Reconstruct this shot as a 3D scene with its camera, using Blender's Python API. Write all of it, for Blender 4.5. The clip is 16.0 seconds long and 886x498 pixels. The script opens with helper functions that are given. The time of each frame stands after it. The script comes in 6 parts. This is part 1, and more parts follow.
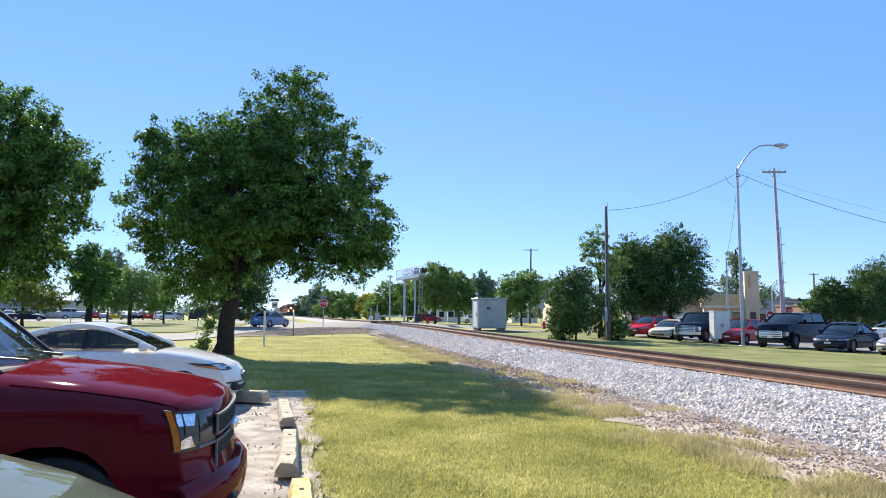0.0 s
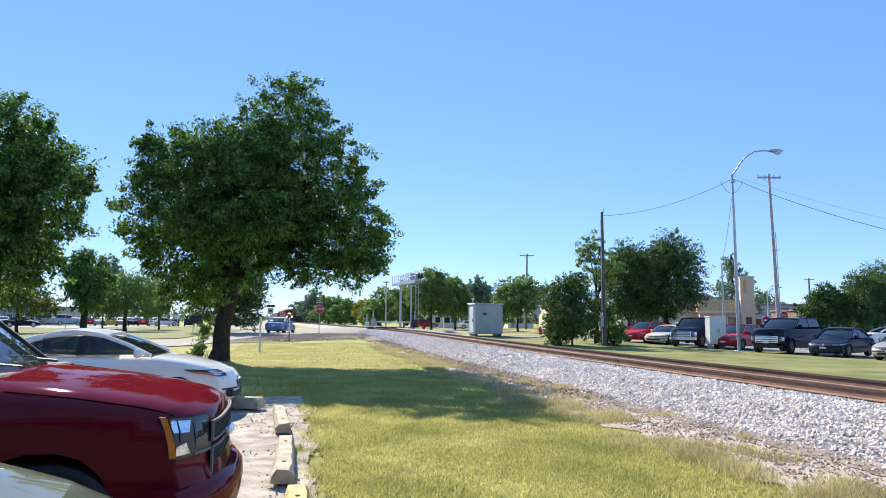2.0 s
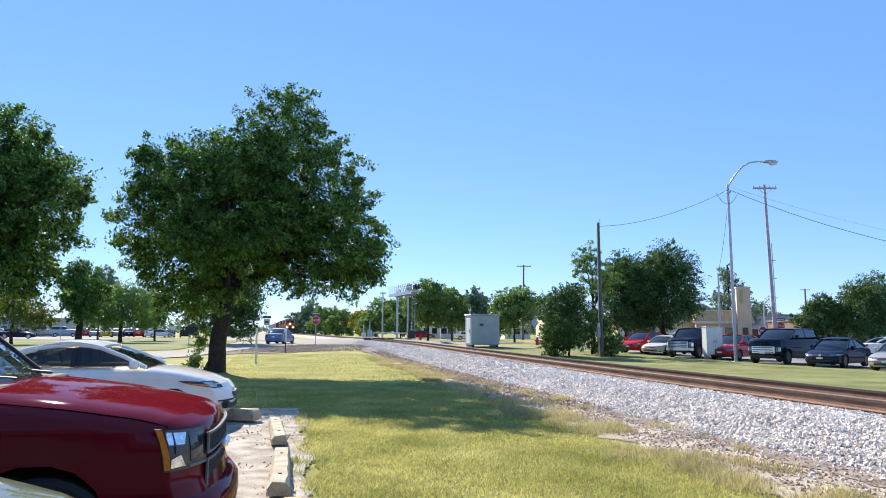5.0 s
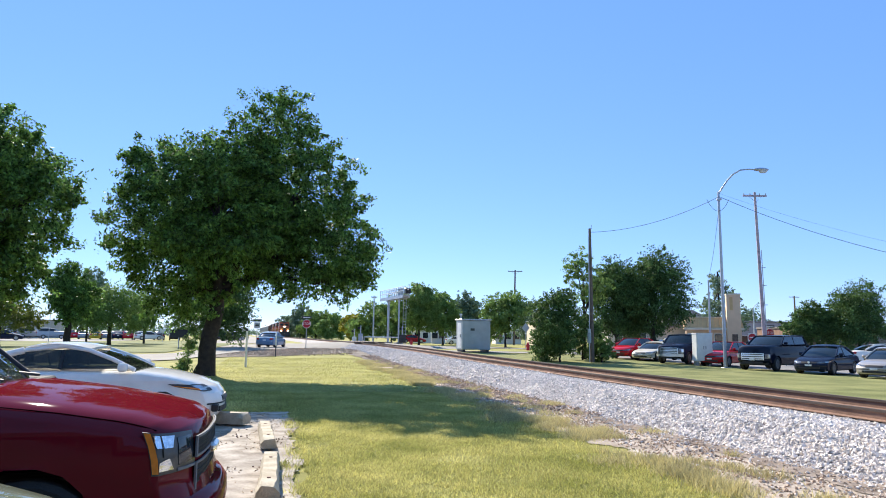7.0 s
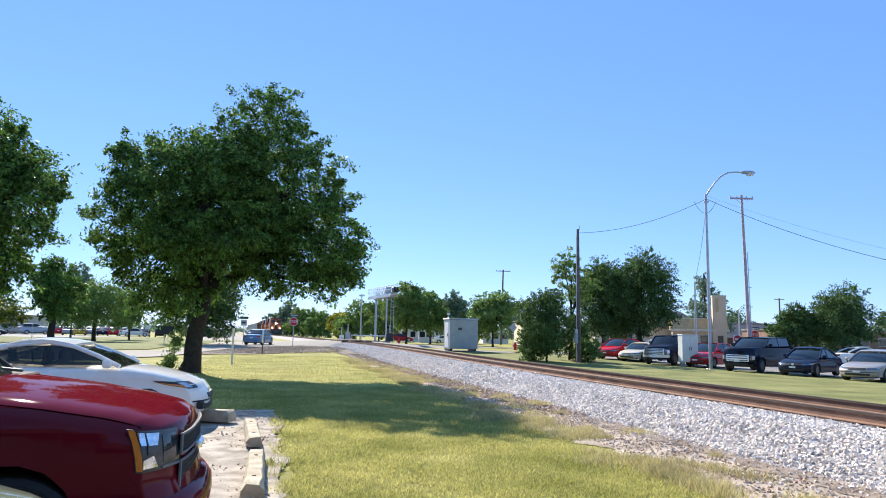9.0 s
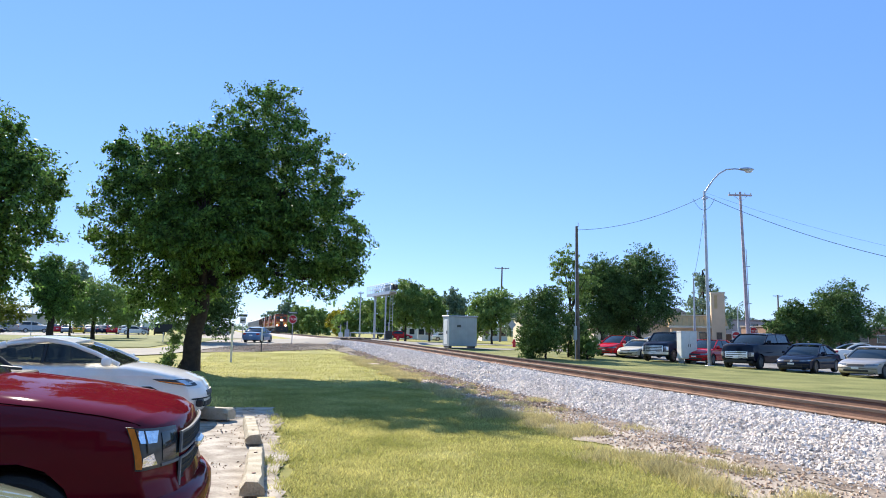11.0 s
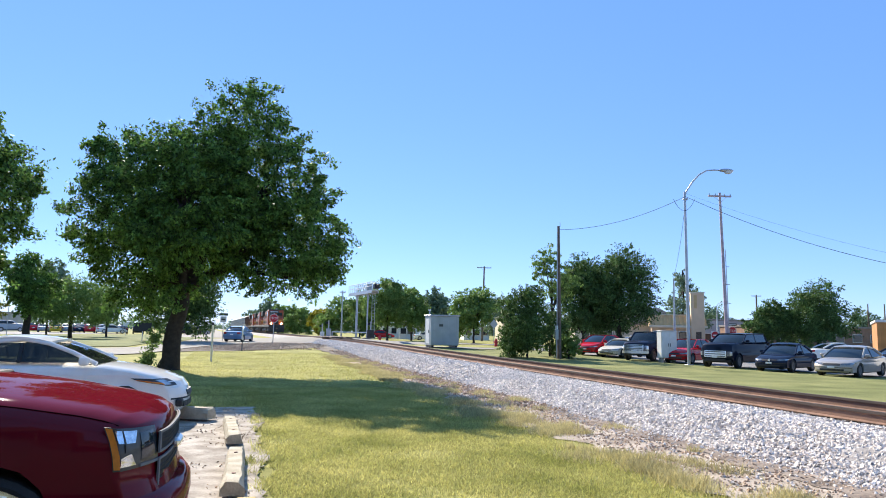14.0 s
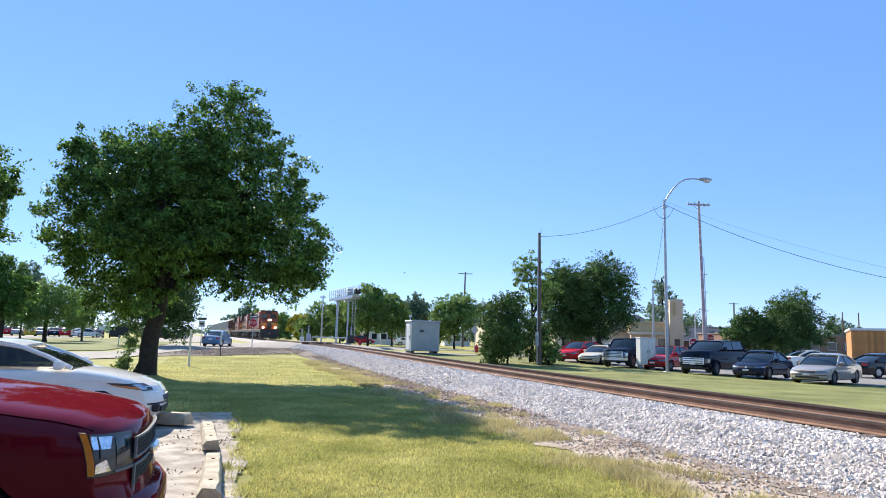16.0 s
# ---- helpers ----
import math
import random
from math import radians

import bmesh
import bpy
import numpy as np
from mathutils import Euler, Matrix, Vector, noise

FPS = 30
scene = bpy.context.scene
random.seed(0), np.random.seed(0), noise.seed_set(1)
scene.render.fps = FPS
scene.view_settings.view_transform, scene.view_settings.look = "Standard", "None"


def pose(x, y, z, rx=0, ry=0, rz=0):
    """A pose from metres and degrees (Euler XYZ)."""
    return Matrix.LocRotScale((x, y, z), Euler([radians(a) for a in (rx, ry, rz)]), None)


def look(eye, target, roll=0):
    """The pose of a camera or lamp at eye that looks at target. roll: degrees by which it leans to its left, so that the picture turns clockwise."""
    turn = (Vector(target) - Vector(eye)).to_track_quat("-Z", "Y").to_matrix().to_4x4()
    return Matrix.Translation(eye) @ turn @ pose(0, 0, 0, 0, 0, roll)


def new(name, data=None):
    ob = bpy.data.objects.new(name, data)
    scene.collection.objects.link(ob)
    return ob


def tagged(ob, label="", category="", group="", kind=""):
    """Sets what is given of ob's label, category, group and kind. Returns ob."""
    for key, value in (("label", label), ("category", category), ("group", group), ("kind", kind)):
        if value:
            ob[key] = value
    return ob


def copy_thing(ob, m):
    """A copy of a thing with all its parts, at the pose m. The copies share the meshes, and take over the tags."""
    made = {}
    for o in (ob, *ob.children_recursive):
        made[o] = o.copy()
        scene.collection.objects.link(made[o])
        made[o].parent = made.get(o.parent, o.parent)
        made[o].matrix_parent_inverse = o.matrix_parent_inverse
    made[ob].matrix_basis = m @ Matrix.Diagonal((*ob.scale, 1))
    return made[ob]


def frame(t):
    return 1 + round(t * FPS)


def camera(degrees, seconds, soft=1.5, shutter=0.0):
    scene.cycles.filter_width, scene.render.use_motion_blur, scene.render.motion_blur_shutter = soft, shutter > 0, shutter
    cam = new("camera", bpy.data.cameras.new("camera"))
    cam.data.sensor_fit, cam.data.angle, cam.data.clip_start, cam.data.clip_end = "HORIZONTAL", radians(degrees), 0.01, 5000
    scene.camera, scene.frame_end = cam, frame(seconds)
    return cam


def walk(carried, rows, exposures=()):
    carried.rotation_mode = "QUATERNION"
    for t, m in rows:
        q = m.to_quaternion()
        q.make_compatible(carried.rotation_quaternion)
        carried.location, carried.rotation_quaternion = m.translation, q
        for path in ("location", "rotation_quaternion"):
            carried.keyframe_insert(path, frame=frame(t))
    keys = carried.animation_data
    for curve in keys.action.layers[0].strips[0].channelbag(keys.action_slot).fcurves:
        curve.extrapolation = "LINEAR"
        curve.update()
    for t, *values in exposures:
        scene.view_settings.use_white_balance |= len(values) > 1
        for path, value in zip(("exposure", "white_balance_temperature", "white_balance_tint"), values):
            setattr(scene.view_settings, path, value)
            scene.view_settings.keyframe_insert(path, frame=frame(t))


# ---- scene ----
EYE = (0.0, 0.0, 1.65)
cam = camera(64.69, 16.0, soft=0.95)
PATH = [
    (0.0, 0.00, 5.38, -0.46), (0.5, -0.01, 5.30, -0.40), (1.0, -0.20, 5.45, -0.21),
    (1.5, -0.03, 5.74, -0.29), (2.0, -0.31, 5.84, -0.37), (2.5, -0.25, 6.12, -0.35),
    (3.0, -0.35, 6.41, -0.54), (3.5, -0.25, 6.54, -0.33), (4.0, -0.42, 6.51, -0.27),
    (6.5, -1.01, 7.12, -0.55), (7.0, -1.31, 7.10, -0.69), (7.5, -1.33, 7.12, -0.88),
    (8.0, -1.90, 7.16, -1.16), (8.5, -1.98, 7.23, -1.20), (9.0, -2.33, 7.04, -1.18),
    (11.5, -2.47, 6.77, -0.98), (12.0, -2.68, 6.71, -0.96), (12.5, -2.71, 6.94, -0.85),
    (13.0, -3.39, 6.78, -1.08), (13.5, -3.70, 6.59, -1.03), (14.0, -3.87, 6.79, -1.11),
    (14.5, -4.27, 7.04, -1.22), (15.0, -4.79, 7.10, -1.28), (15.5, -4.82, 7.23, -1.49),
    (16.0, -5.45, 7.29, -1.41),
]

walk(cam, [(t, pose(*EYE, 90 + p, r, y)) for t, y, p, r in PATH], [(0.0, 0.9, 6600, 10), (16.0, 0.9, 6600, 10)])

# ---- world and sun ----
SUN_AZ, SUN_EL = -25.0, 33.0
world = bpy.data.worlds.new("world")
scene.world = world
world.use_nodes = True
sky = world.node_tree.nodes.new("ShaderNodeTexSky")
sky.sky_type, sky.sun_disc = "NISHITA", False
sky.sun_elevation, sky.sun_rotation = radians(SUN_EL), radians(SUN_AZ)
sky.air_density, sky.dust_density, sky.ozone_density = 0.8, 0.0, 3.0
tint = world.node_tree.nodes.new("ShaderNodeMix")
tint.data_type, tint.blend_type = "RGBA", "MULTIPLY"
tint.inputs["Factor"].default_value, tint.inputs["B"].default_value = 1.0, (0.88, 0.90, 1.20, 1)
world.node_tree.links.new(sky.outputs[0], tint.inputs["A"])
haze = world.node_tree.nodes.new("ShaderNodeMix")
haze.data_type = "RGBA"
haze.inputs["Factor"].default_value, haze.inputs["B"].default_value = 0.45, (1.3, 3.4, 7.0, 1)
world.node_tree.links.new(tint.outputs["Result"], haze.inputs["A"])
world.node_tree.links.new(haze.outputs["Result"], world.node_tree.nodes["Background"].inputs[0])
world.node_tree.nodes["Background"].inputs[1].default_value = 0.092
sun_data = bpy.data.lights.new("sun", "SUN")
sun_data.energy, sun_data.angle, sun_data.color = 5.0, radians(0.5), (1.0, 0.925, 0.81)
sun = new("sun", sun_data)
_a, _e = radians(SUN_AZ), radians(SUN_EL)
sun.matrix_world = look((0, 0, 60), (-50 * math.sin(_a) * math.cos(_e), -50 * math.cos(_a) * math.cos(_e), 60 - 50 * math.sin(_e)))


# ---- materials ----
def material(name, color, rough=0.6, metal=0.0, var=0.15, scale=4.0, bump=0.0, bscale=40.0, coat=0.0, color2=None, fine=0.0, random=0.0, island=0.0, translucent=0.0, spec=0.5):
    """A surface with colour that varies at a broad and a fine scale, and relief."""
    m = bpy.data.materials.new(name)
    m.use_nodes = True
    nt = m.node_tree
    nodes, links = nt.nodes, nt.links
    bsdf = nodes["Principled BSDF"]
    bsdf.inputs["Roughness"].default_value, bsdf.inputs["Metallic"].default_value = rough, metal
    bsdf.inputs["Coat Weight"].default_value, bsdf.inputs["Coat Roughness"].default_value = coat, 0.015
    bsdf.inputs["Specular IOR Level"].default_value = spec
    geo = nodes.new("ShaderNodeTexCoord")
    n1 = nodes.new("ShaderNodeTexNoise")
    n1.inputs["Scale"].default_value, n1.inputs["Detail"].default_value = scale, 6.0
    links.new(geo.outputs["Object"], n1.inputs["Vector"])
    ramp = nodes.new("ShaderNodeMapRange")
    ramp.inputs["From Min"].default_value, ramp.inputs["From Max"].default_value = 0.3, 0.7
    links.new(n1.outputs["Fac"], ramp.inputs["Value"])
    mix = nodes.new("ShaderNodeMix")
    mix.data_type = "RGBA"
    lo = tuple(c * (1 - var) for c in color)
    hi = color2 if color2 else tuple(min(1.0, c * (1 + var)) for c in color)
    mix.inputs["A"].default_value, mix.inputs["B"].default_value = (*lo, 1), (*hi, 1)
    links.new(ramp.outputs["Result"], mix.inputs["Factor"])
    out = mix.outputs["Result"]

    def scaled(out, source, amount):
        r = nodes.new("ShaderNodeMapRange")
        r.inputs["To Min"].default_value, r.inputs["To Max"].default_value = 1 - amount, 1 + amount
        links.new(source, r.inputs["Value"])
        mul = nodes.new("ShaderNodeMix")
        mul.data_type, mul.blend_type = "RGBA", "MULTIPLY"
        mul.inputs["Factor"].default_value = 1.0
        links.new(out, mul.inputs["A"])
        links.new(r.outputs["Result"], mul.inputs["B"])
        return mul.outputs["Result"]

    if fine or bump:
        n2 = nodes.new("ShaderNodeTexNoise")
        n2.inputs["Scale"].default_value, n2.inputs["Detail"].default_value = bscale, 4.0
        links.new(geo.outputs["Object"], n2.inputs["Vector"])
    if fine:
        out = scaled(out, n2.outputs["Fac"], fine)
    if random:
        info = nodes.new("ShaderNodeObjectInfo")
        out = scaled(out, info.outputs["Random"], random)
    if island:
        g = nodes.new("ShaderNodeNewGeometry")
        out = scaled(out, g.outputs["Random Per Island"], island)
    links.new(out, bsdf.inputs["Base Color"])
    if bump:
        b = nodes.new("ShaderNodeBump")
        b.inputs["Strength"].default_value, b.inputs["Distance"].default_value = bump, 0.02
        links.new(n2.outputs["Fac"], b.inputs["Height"])
        links.new(b.outputs["Normal"], bsdf.inputs["Normal"])
    if translucent:
        tr = nodes.new("ShaderNodeBsdfTranslucent")
        links.new(out, tr.inputs["Color"])
        ms = nodes.new("ShaderNodeMixShader")
        ms.inputs["Fac"].default_value = translucent
        links.new(bsdf.outputs[0], ms.inputs[1])
        links.new(tr.outputs[0], ms.inputs[2])
        links.new(ms.outputs[0], nodes["Material Output"].inputs["Surface"])
    return m


def paint(name, color, metal=0.25):
    return material(name, color, 0.6, metal, 0.06, 3.0, coat=1.0, bump=0.0, fine=0.05, bscale=250, spec=0.0)


def glow(name, color, strength):
    m = bpy.data.materials.new(name)
    m.use_nodes = True
    b = m.node_tree.nodes["Principled BSDF"]
    b.inputs["Emission Color"].default_value, b.inputs["Emission Strength"].default_value = (*color, 1), strength
    return m


def glass_material(name, color, alpha):
    m = bpy.data.materials.new(name)
    m.use_nodes = True
    b = m.node_tree.nodes["Principled BSDF"]
    b.inputs["Base Color"].default_value = (*color, 1)
    b.inputs["Roughness"].default_value = 0.02
    b.inputs["Transmission Weight"].default_value = alpha
    b.inputs["IOR"].default_value = 1.45
    return m


GRASS = material("lawn", (0.30, 0.29, 0.08), 0.9, var=0.28, scale=0.4, bump=0.6, bscale=60, fine=0.35, color2=(0.40, 0.37, 0.115), spec=0.1)
BLADE = material("grass_blade", (0.45, 0.455, 0.13), 0.8, var=0.24, scale=0.8, island=0.4, color2=(0.62, 0.57, 0.22), translucent=0.4, spec=0.15)
VERGE = material("green_verge", (0.19, 0.21, 0.072), 0.9, var=0.28, scale=0.5, bump=0.8, bscale=30, fine=0.45, color2=(0.29, 0.285, 0.11), spec=0.1)
FARLAWN = material("far_lawn_green", (0.16, 0.19, 0.062), 0.9, var=0.28, scale=0.3, bump=0.6, bscale=30, fine=0.4, color2=(0.22, 0.235, 0.085), spec=0.1)
STRAW = material("dry_grass", (0.54, 0.475, 0.24), 0.85, var=0.25, scale=1.0, island=0.35, translucent=0.3, spec=0.1)
DIRT = material("pale_dirt", (0.43, 0.34, 0.255), 0.95, var=0.35, scale=1.8, bump=0.9, bscale=30, fine=0.4, color2=(0.64, 0.53, 0.425), spec=0.1)
SAND = material("worn_concrete", (0.36, 0.295, 0.225), 0.92, var=0.4, scale=2.6, bump=0.7, bscale=24, fine=0.3, color2=(0.56, 0.49, 0.405), spec=0.15)
ROADSIDE = material("dark_gravel", (0.19, 0.155, 0.12), 0.95, var=0.4, scale=0.9, bump=1.0, bscale=9, fine=0.5, color2=(0.28, 0.235, 0.19), spec=0.1)
TOE = material("brown_gravel", (0.27, 0.205, 0.155), 0.95, var=0.4, scale=1.5, bump=1.0, bscale=14, fine=0.5, color2=(0.42, 0.34, 0.27), spec=0.1)
TRACKBED = material("dirty_ballast", (0.10, 0.065, 0.047), 0.95, var=0.35, scale=2.0, bump=1.0, bscale=18, fine=0.5, color2=(0.16, 0.11, 0.08), spec=0.1)
CONCRETE = material("pale_concrete", (0.29, 0.265, 0.23), 0.9, var=0.15, scale=0.35, bump=0.3, bscale=30, fine=0.1, spec=0.2)
DARKTOP = material("dark_asphalt", (0.075, 0.07, 0.066), 0.9, var=0.25, scale=0.5, bump=0.4, bscale=40, fine=0.2)
ASPHALT = material("old_asphalt", (0.22, 0.21, 0.20), 0.9, var=0.2, scale=0.4, bump=0.4, bscale=40, fine=0.15)
BED = material("ballast_bed", (0.36, 0.325, 0.30), 0.95, var=0.25, scale=3.0, bump=1.0, bscale=22, fine=0.45)
STONE = material("ballast_stone", (0.74, 0.665, 0.595), 0.85, var=0.2, scale=6.0, bump=0.3, bscale=60, island=0.38)
CHIP = material("brown_chip", (0.47, 0.33, 0.225), 0.9, var=0.3, scale=6.0, island=0.5)
LITTER = material("dry_litter", (0.30, 0.21, 0.13), 0.95, var=0.4, scale=6.0, island=0.5)
RUST = material("rusted_rail", (0.25, 0.14, 0.092), 0.85, 0.0, var=0.25, scale=2.5, bump=0.3, bscale=60, fine=0.2)
RAILHEAD = material("rail_head", (0.085, 0.058, 0.047), 0.8, 0.0, var=0.2, scale=3)
TIE = material("creosoted_wood", (0.12, 0.085, 0.065), 0.9, var=0.35, scale=8.0, bump=0.6, bscale=40, random=0.3)
STOPS = material("weathered_concrete", (0.50, 0.41, 0.27), 0.92, var=0.25, scale=5.0, bump=0.8, bscale=45, fine=0.22, color2=(0.60, 0.52, 0.38))
YELLOW = material("yellow_paint", (0.62, 0.42, 0.06), 0.8, var=0.25, scale=9.0, bump=0.5, bscale=45, color2=(0.7, 0.55, 0.25))
BARK = material("bark", (0.034, 0.027, 0.021), 0.95, var=0.4, scale=7.0, bump=1.0, bscale=18)
LEAF = material("leaf", (0.115, 0.215, 0.046), 0.5, var=0.45, scale=1.5, island=0.75, translucent=0.33, spec=0.2)
LEAF_DENSE = material("leaf_dense", (0.095, 0.165, 0.05), 0.6, var=0.35, scale=0.9, island=0.5, translucent=0.24, spec=0.12)
LEAF_MID = material("leaf_mid", (0.19, 0.29, 0.08), 0.6, var=0.25, scale=0.5, island=0.35, translucent=0.3, spec=0.12)
LEAF_LIGHT = material("leaf_light", (0.16, 0.20, 0.035), 0.55, var=0.25, scale=0.5, island=0.4, translucent=0.3, spec=0.3)
LEAF_YELLOW = material("leaf_yellow", (0.36, 0.34, 0.04), 0.55, var=0.25, scale=0.6, island=0.4, translucent=0.3, spec=0.3)
# far foliage: distance haze is put into the colour, paler and bluer
LEAF_HAZE = material("leaf_haze", (0.20, 0.28, 0.165), 0.7, var=0.25, scale=0.4, island=0.4, translucent=0.2, spec=0.2)
WOOD = material("pole_wood", (0.16, 0.12, 0.09), 0.9, var=0.3, scale=5.0, bump=0.6, bscale=30)
WOOD_RED = material("pole_wood_reddish", (0.46, 0.37, 0.38), 0.9, var=0.25, scale=4.0, bump=0.5, bscale=30)
STEEL = material("galvanised_steel", (0.46, 0.47, 0.50), 0.45, 0.7, var=0.12, scale=3.0, fine=0.08)
SILVER = material("cabinet_steel", (0.38, 0.42, 0.41), 0.5, 0.35, var=0.1, scale=1.5, fine=0.06)
WHITE = material("white_enamel", (0.72, 0.72, 0.68), 0.5, var=0.08, scale=3.0, fine=0.06)
BLACK = material("black_plastic", (0.015, 0.015, 0.017), 0.5, var=0.2, scale=8.0)
RUBBER = material("tyre_rubber", (0.02, 0.02, 0.02), 0.85, var=0.25, scale=10.0, bump=0.3, bscale=60)
ALLOY = material("alloy", (0.55, 0.55, 0.57), 0.3, 0.9, var=0.08, scale=5.0)
# rim grey with the shade at the lot cars' wheels put into it
DARKRIM = material("shaded_wheel", (0.16, 0.16, 0.165), 0.5, 0.4, var=0.2, scale=6.0)
CHROME = material("chrome", (0.86, 0.86, 0.87), 0.28, 0.75, var=0.04, scale=5.0)
LAMPGLASS = material("lamp_glass", (0.62, 0.64, 0.66), 0.12, 0.55, var=0.35, scale=9.0, coat=1.0)
LAMPBOWL = material("lamp_bowl", (0.66, 0.69, 0.73), 0.14, 1.0, var=0.3, scale=18.0, bump=0.3, bscale=14, coat=0.5)
HOUSING = material("lamp_housing", (0.03, 0.032, 0.035), 0.35, 0.0, var=0.6, scale=14.0, coat=0.3)
AMBER = material("amber_lens", (0.75, 0.22, 0.02), 0.25, var=0.15, scale=20.0, coat=1.0)
REDLENS = material("red_lens", (0.45, 0.02, 0.02), 0.2, var=0.15, scale=20.0, coat=1.0)
GLASS = glass_material("tinted_glass", (0.16, 0.20, 0.21), 0.9)
SMOKEGLASS = glass_material("smoked_glass", (0.07, 0.085, 0.09), 0.9)
LAMPGREY = material("grey_lamp_glass", (0.17, 0.18, 0.20), 0.15, 0.3, var=0.5, scale=14.0, coat=1.0)
SATIN = material("satin_trim", (0.22, 0.22, 0.23), 0.85, 0.0, var=0.1, scale=5.0, spec=0.1)
DARKGLASS = material("dark_glass", (0.02, 0.028, 0.034), 0.06, var=0.2, scale=2.0, coat=0.2)
SEAM = material("panel_gap", (0.02, 0.004, 0.005), 0.95, var=0.2, scale=8.0, spec=0.0)
CLOTH = material("seat_cloth", (0.05, 0.05, 0.055), 0.9, var=0.2, scale=12.0)
SIGNRED = material("sign_red", (0.50, 0.02, 0.03), 0.5, var=0.1, scale=5.0)
SIGNGREEN = material("sign_dark", (0.06, 0.07, 0.06), 0.5, var=0.1, scale=5.0)
SIGNWHITE = material("sign_white", (0.75, 0.75, 0.73), 0.5, var=0.06, scale=5.0)
WIRE = material("wire", (0.05, 0.05, 0.055), 0.7, var=0.1, scale=2.0)
ORANGE = material("loco_orange", (0.36, 0.07, 0.02), 0.45, var=0.15, scale=0.8, fine=0.12, bscale=8)
LOCODARK = material("loco_dark", (0.05, 0.045, 0.04), 0.7, var=0.3, scale=1.5)
LOCOYELLOW = material("loco_yellow", (0.42, 0.24, 0.05), 0.5, var=0.1, scale=2.0)
HOPPER = material("hopper_grey", (0.42, 0.43, 0.42), 0.7, var=0.2, scale=0.6, fine=0.15, bscale=6)
HOPPER_RED = material("hopper_brown", (0.10, 0.05, 0.038), 0.75, var=0.25, scale=0.6, fine=0.15, bscale=6)
HEADLIGHT = glow("headlight_glow", (1.0, 0.78, 0.48), 22.0)
CREAM = material("cream_stucco", (0.66, 0.58, 0.44), 0.9, var=0.08, scale=1.0, bump=0.2, bscale=30)
OCHRE = material("ochre_roof", (0.60, 0.40, 0.19), 0.8, var=0.15, scale=1.0, fine=0.1)
PEACH = material("peach_stucco", (0.72, 0.52, 0.34), 0.9, var=0.08, scale=1.0)
ROOFGREY = material("grey_shingle", (0.24, 0.22, 0.20), 0.9, var=0.2, scale=2.0)
GREYWALL = material("grey_wall", (0.36, 0.36, 0.36), 0.85, var=0.12, scale=0.6)
BRICK = material("brown_brick", (0.27, 0.16, 0.11), 0.9, var=0.2, scale=1.2, fine=0.2, bscale=12)
DARKBRICK = material("dark_brick", (0.06, 0.04, 0.035), 0.9, var=0.25, scale=1.0, fine=0.2, bscale=12)
CEDAR = material("orange_siding", (0.50, 0.23, 0.07), 0.75, var=0.2, scale=1.2, random=0.22)
WHITEWALL = material("white_siding", (0.72, 0.70, 0.66), 0.8, var=0.08, scale=1.0)


# ---- building helpers ----
def mesh_object(name, bm, mat, parent=None, label="", smooth=None):
    if smooth is not None:
        bm.normal_update()
        for f in bm.faces:
            f.smooth = True
        for e in bm.edges:
            e.smooth = len(e.link_faces) == 2 and e.calc_face_angle(0) < radians(smooth)
    me = bpy.data.meshes.new(name)
    bm.to_mesh(me)
    bm.free()
    me.materials.append(mat)
    ob = new(name, me)
    if parent:
        ob.parent = parent
    if label:
        ob["label"] = label
    return ob


def part(name, bm, mat, parent, label="", smooth=None):
    return mesh_object(name, bm, mat, parent, label, smooth)


def thing(name, m, label, category, group=""):
    ob = new(name)
    ob.empty_display_size = 0.2
    ob.matrix_basis = m
    return tagged(ob, label, category, group)


def box_bm(x0, x1, y0, y1, z0, z1, bevel=0.0, bm=None, seg=1):
    bm = bm or bmesh.new()
    made = bmesh.ops.create_cube(bm, size=1)["verts"]
    for v in made:
        v.co = Vector(((x0 + x1) / 2 + v.co.x * (x1 - x0), (y0 + y1) / 2 + v.co.y * (y1 - y0), (z0 + z1) / 2 + v.co.z * (z1 - z0)))
    if bevel:
        edges = list({e for v in made for e in v.link_edges})
        bmesh.ops.bevel(bm, geom=edges, offset=bevel, segments=seg, affect="EDGES", profile=0.5)
    return bm


def tube(bm, pts, radii, sides=8, cap=True):
    """A tapered tube through the points."""
    rings = []
    pts = [Vector(p) for p in pts]
    for i, p in enumerate(pts):
        d = (pts[min(i + 1, len(pts) - 1)] - pts[max(i - 1, 0)]).normalized()
        a = d.orthogonal().normalized() if abs(d.z) > 0.9 else d.cross(Vector((0, 0, 1))).normalized()
        if abs(d.z) > 0.9:
            a = Vector((1, 0, 0)) - d * d.x
            a.normalize()
        b = d.cross(a)
        r = radii[i] if hasattr(radii, "__len__") else radii
        rings.append([bm.verts.new(p + (a * math.cos(2 * math.pi * k / sides) + b * math.sin(2 * math.pi * k / sides)) * r) for k in range(sides)])
    for r0, r1 in zip(rings, rings[1:]):
        for k in range(sides):
            bm.faces.new((r0[k], r0[(k + 1) % sides], r1[(k + 1) % sides], r1[k]))
    if cap:
        bm.faces.new(rings[0][::-1])
        bm.faces.new(rings[-1])
    return bm


def cyl(p0, p1, r, sides=10):
    return tube(bmesh.new(), (p0, p1), r, sides)


def poly(bm, pts, depth):
    """A flat polygon given by points, thickened along its normal by depth."""
    vs = [bm.verts.new(p) for p in pts]
    f = bm.faces.new(vs)
    f.normal_update()
    ext = bmesh.ops.extrude_face_region(bm, geom=[f])
    n = f.normal.copy()
    for v in (g for g in ext["geom"] if isinstance(g, bmesh.types.BMVert)):
        v.co -= n * depth
    return bm


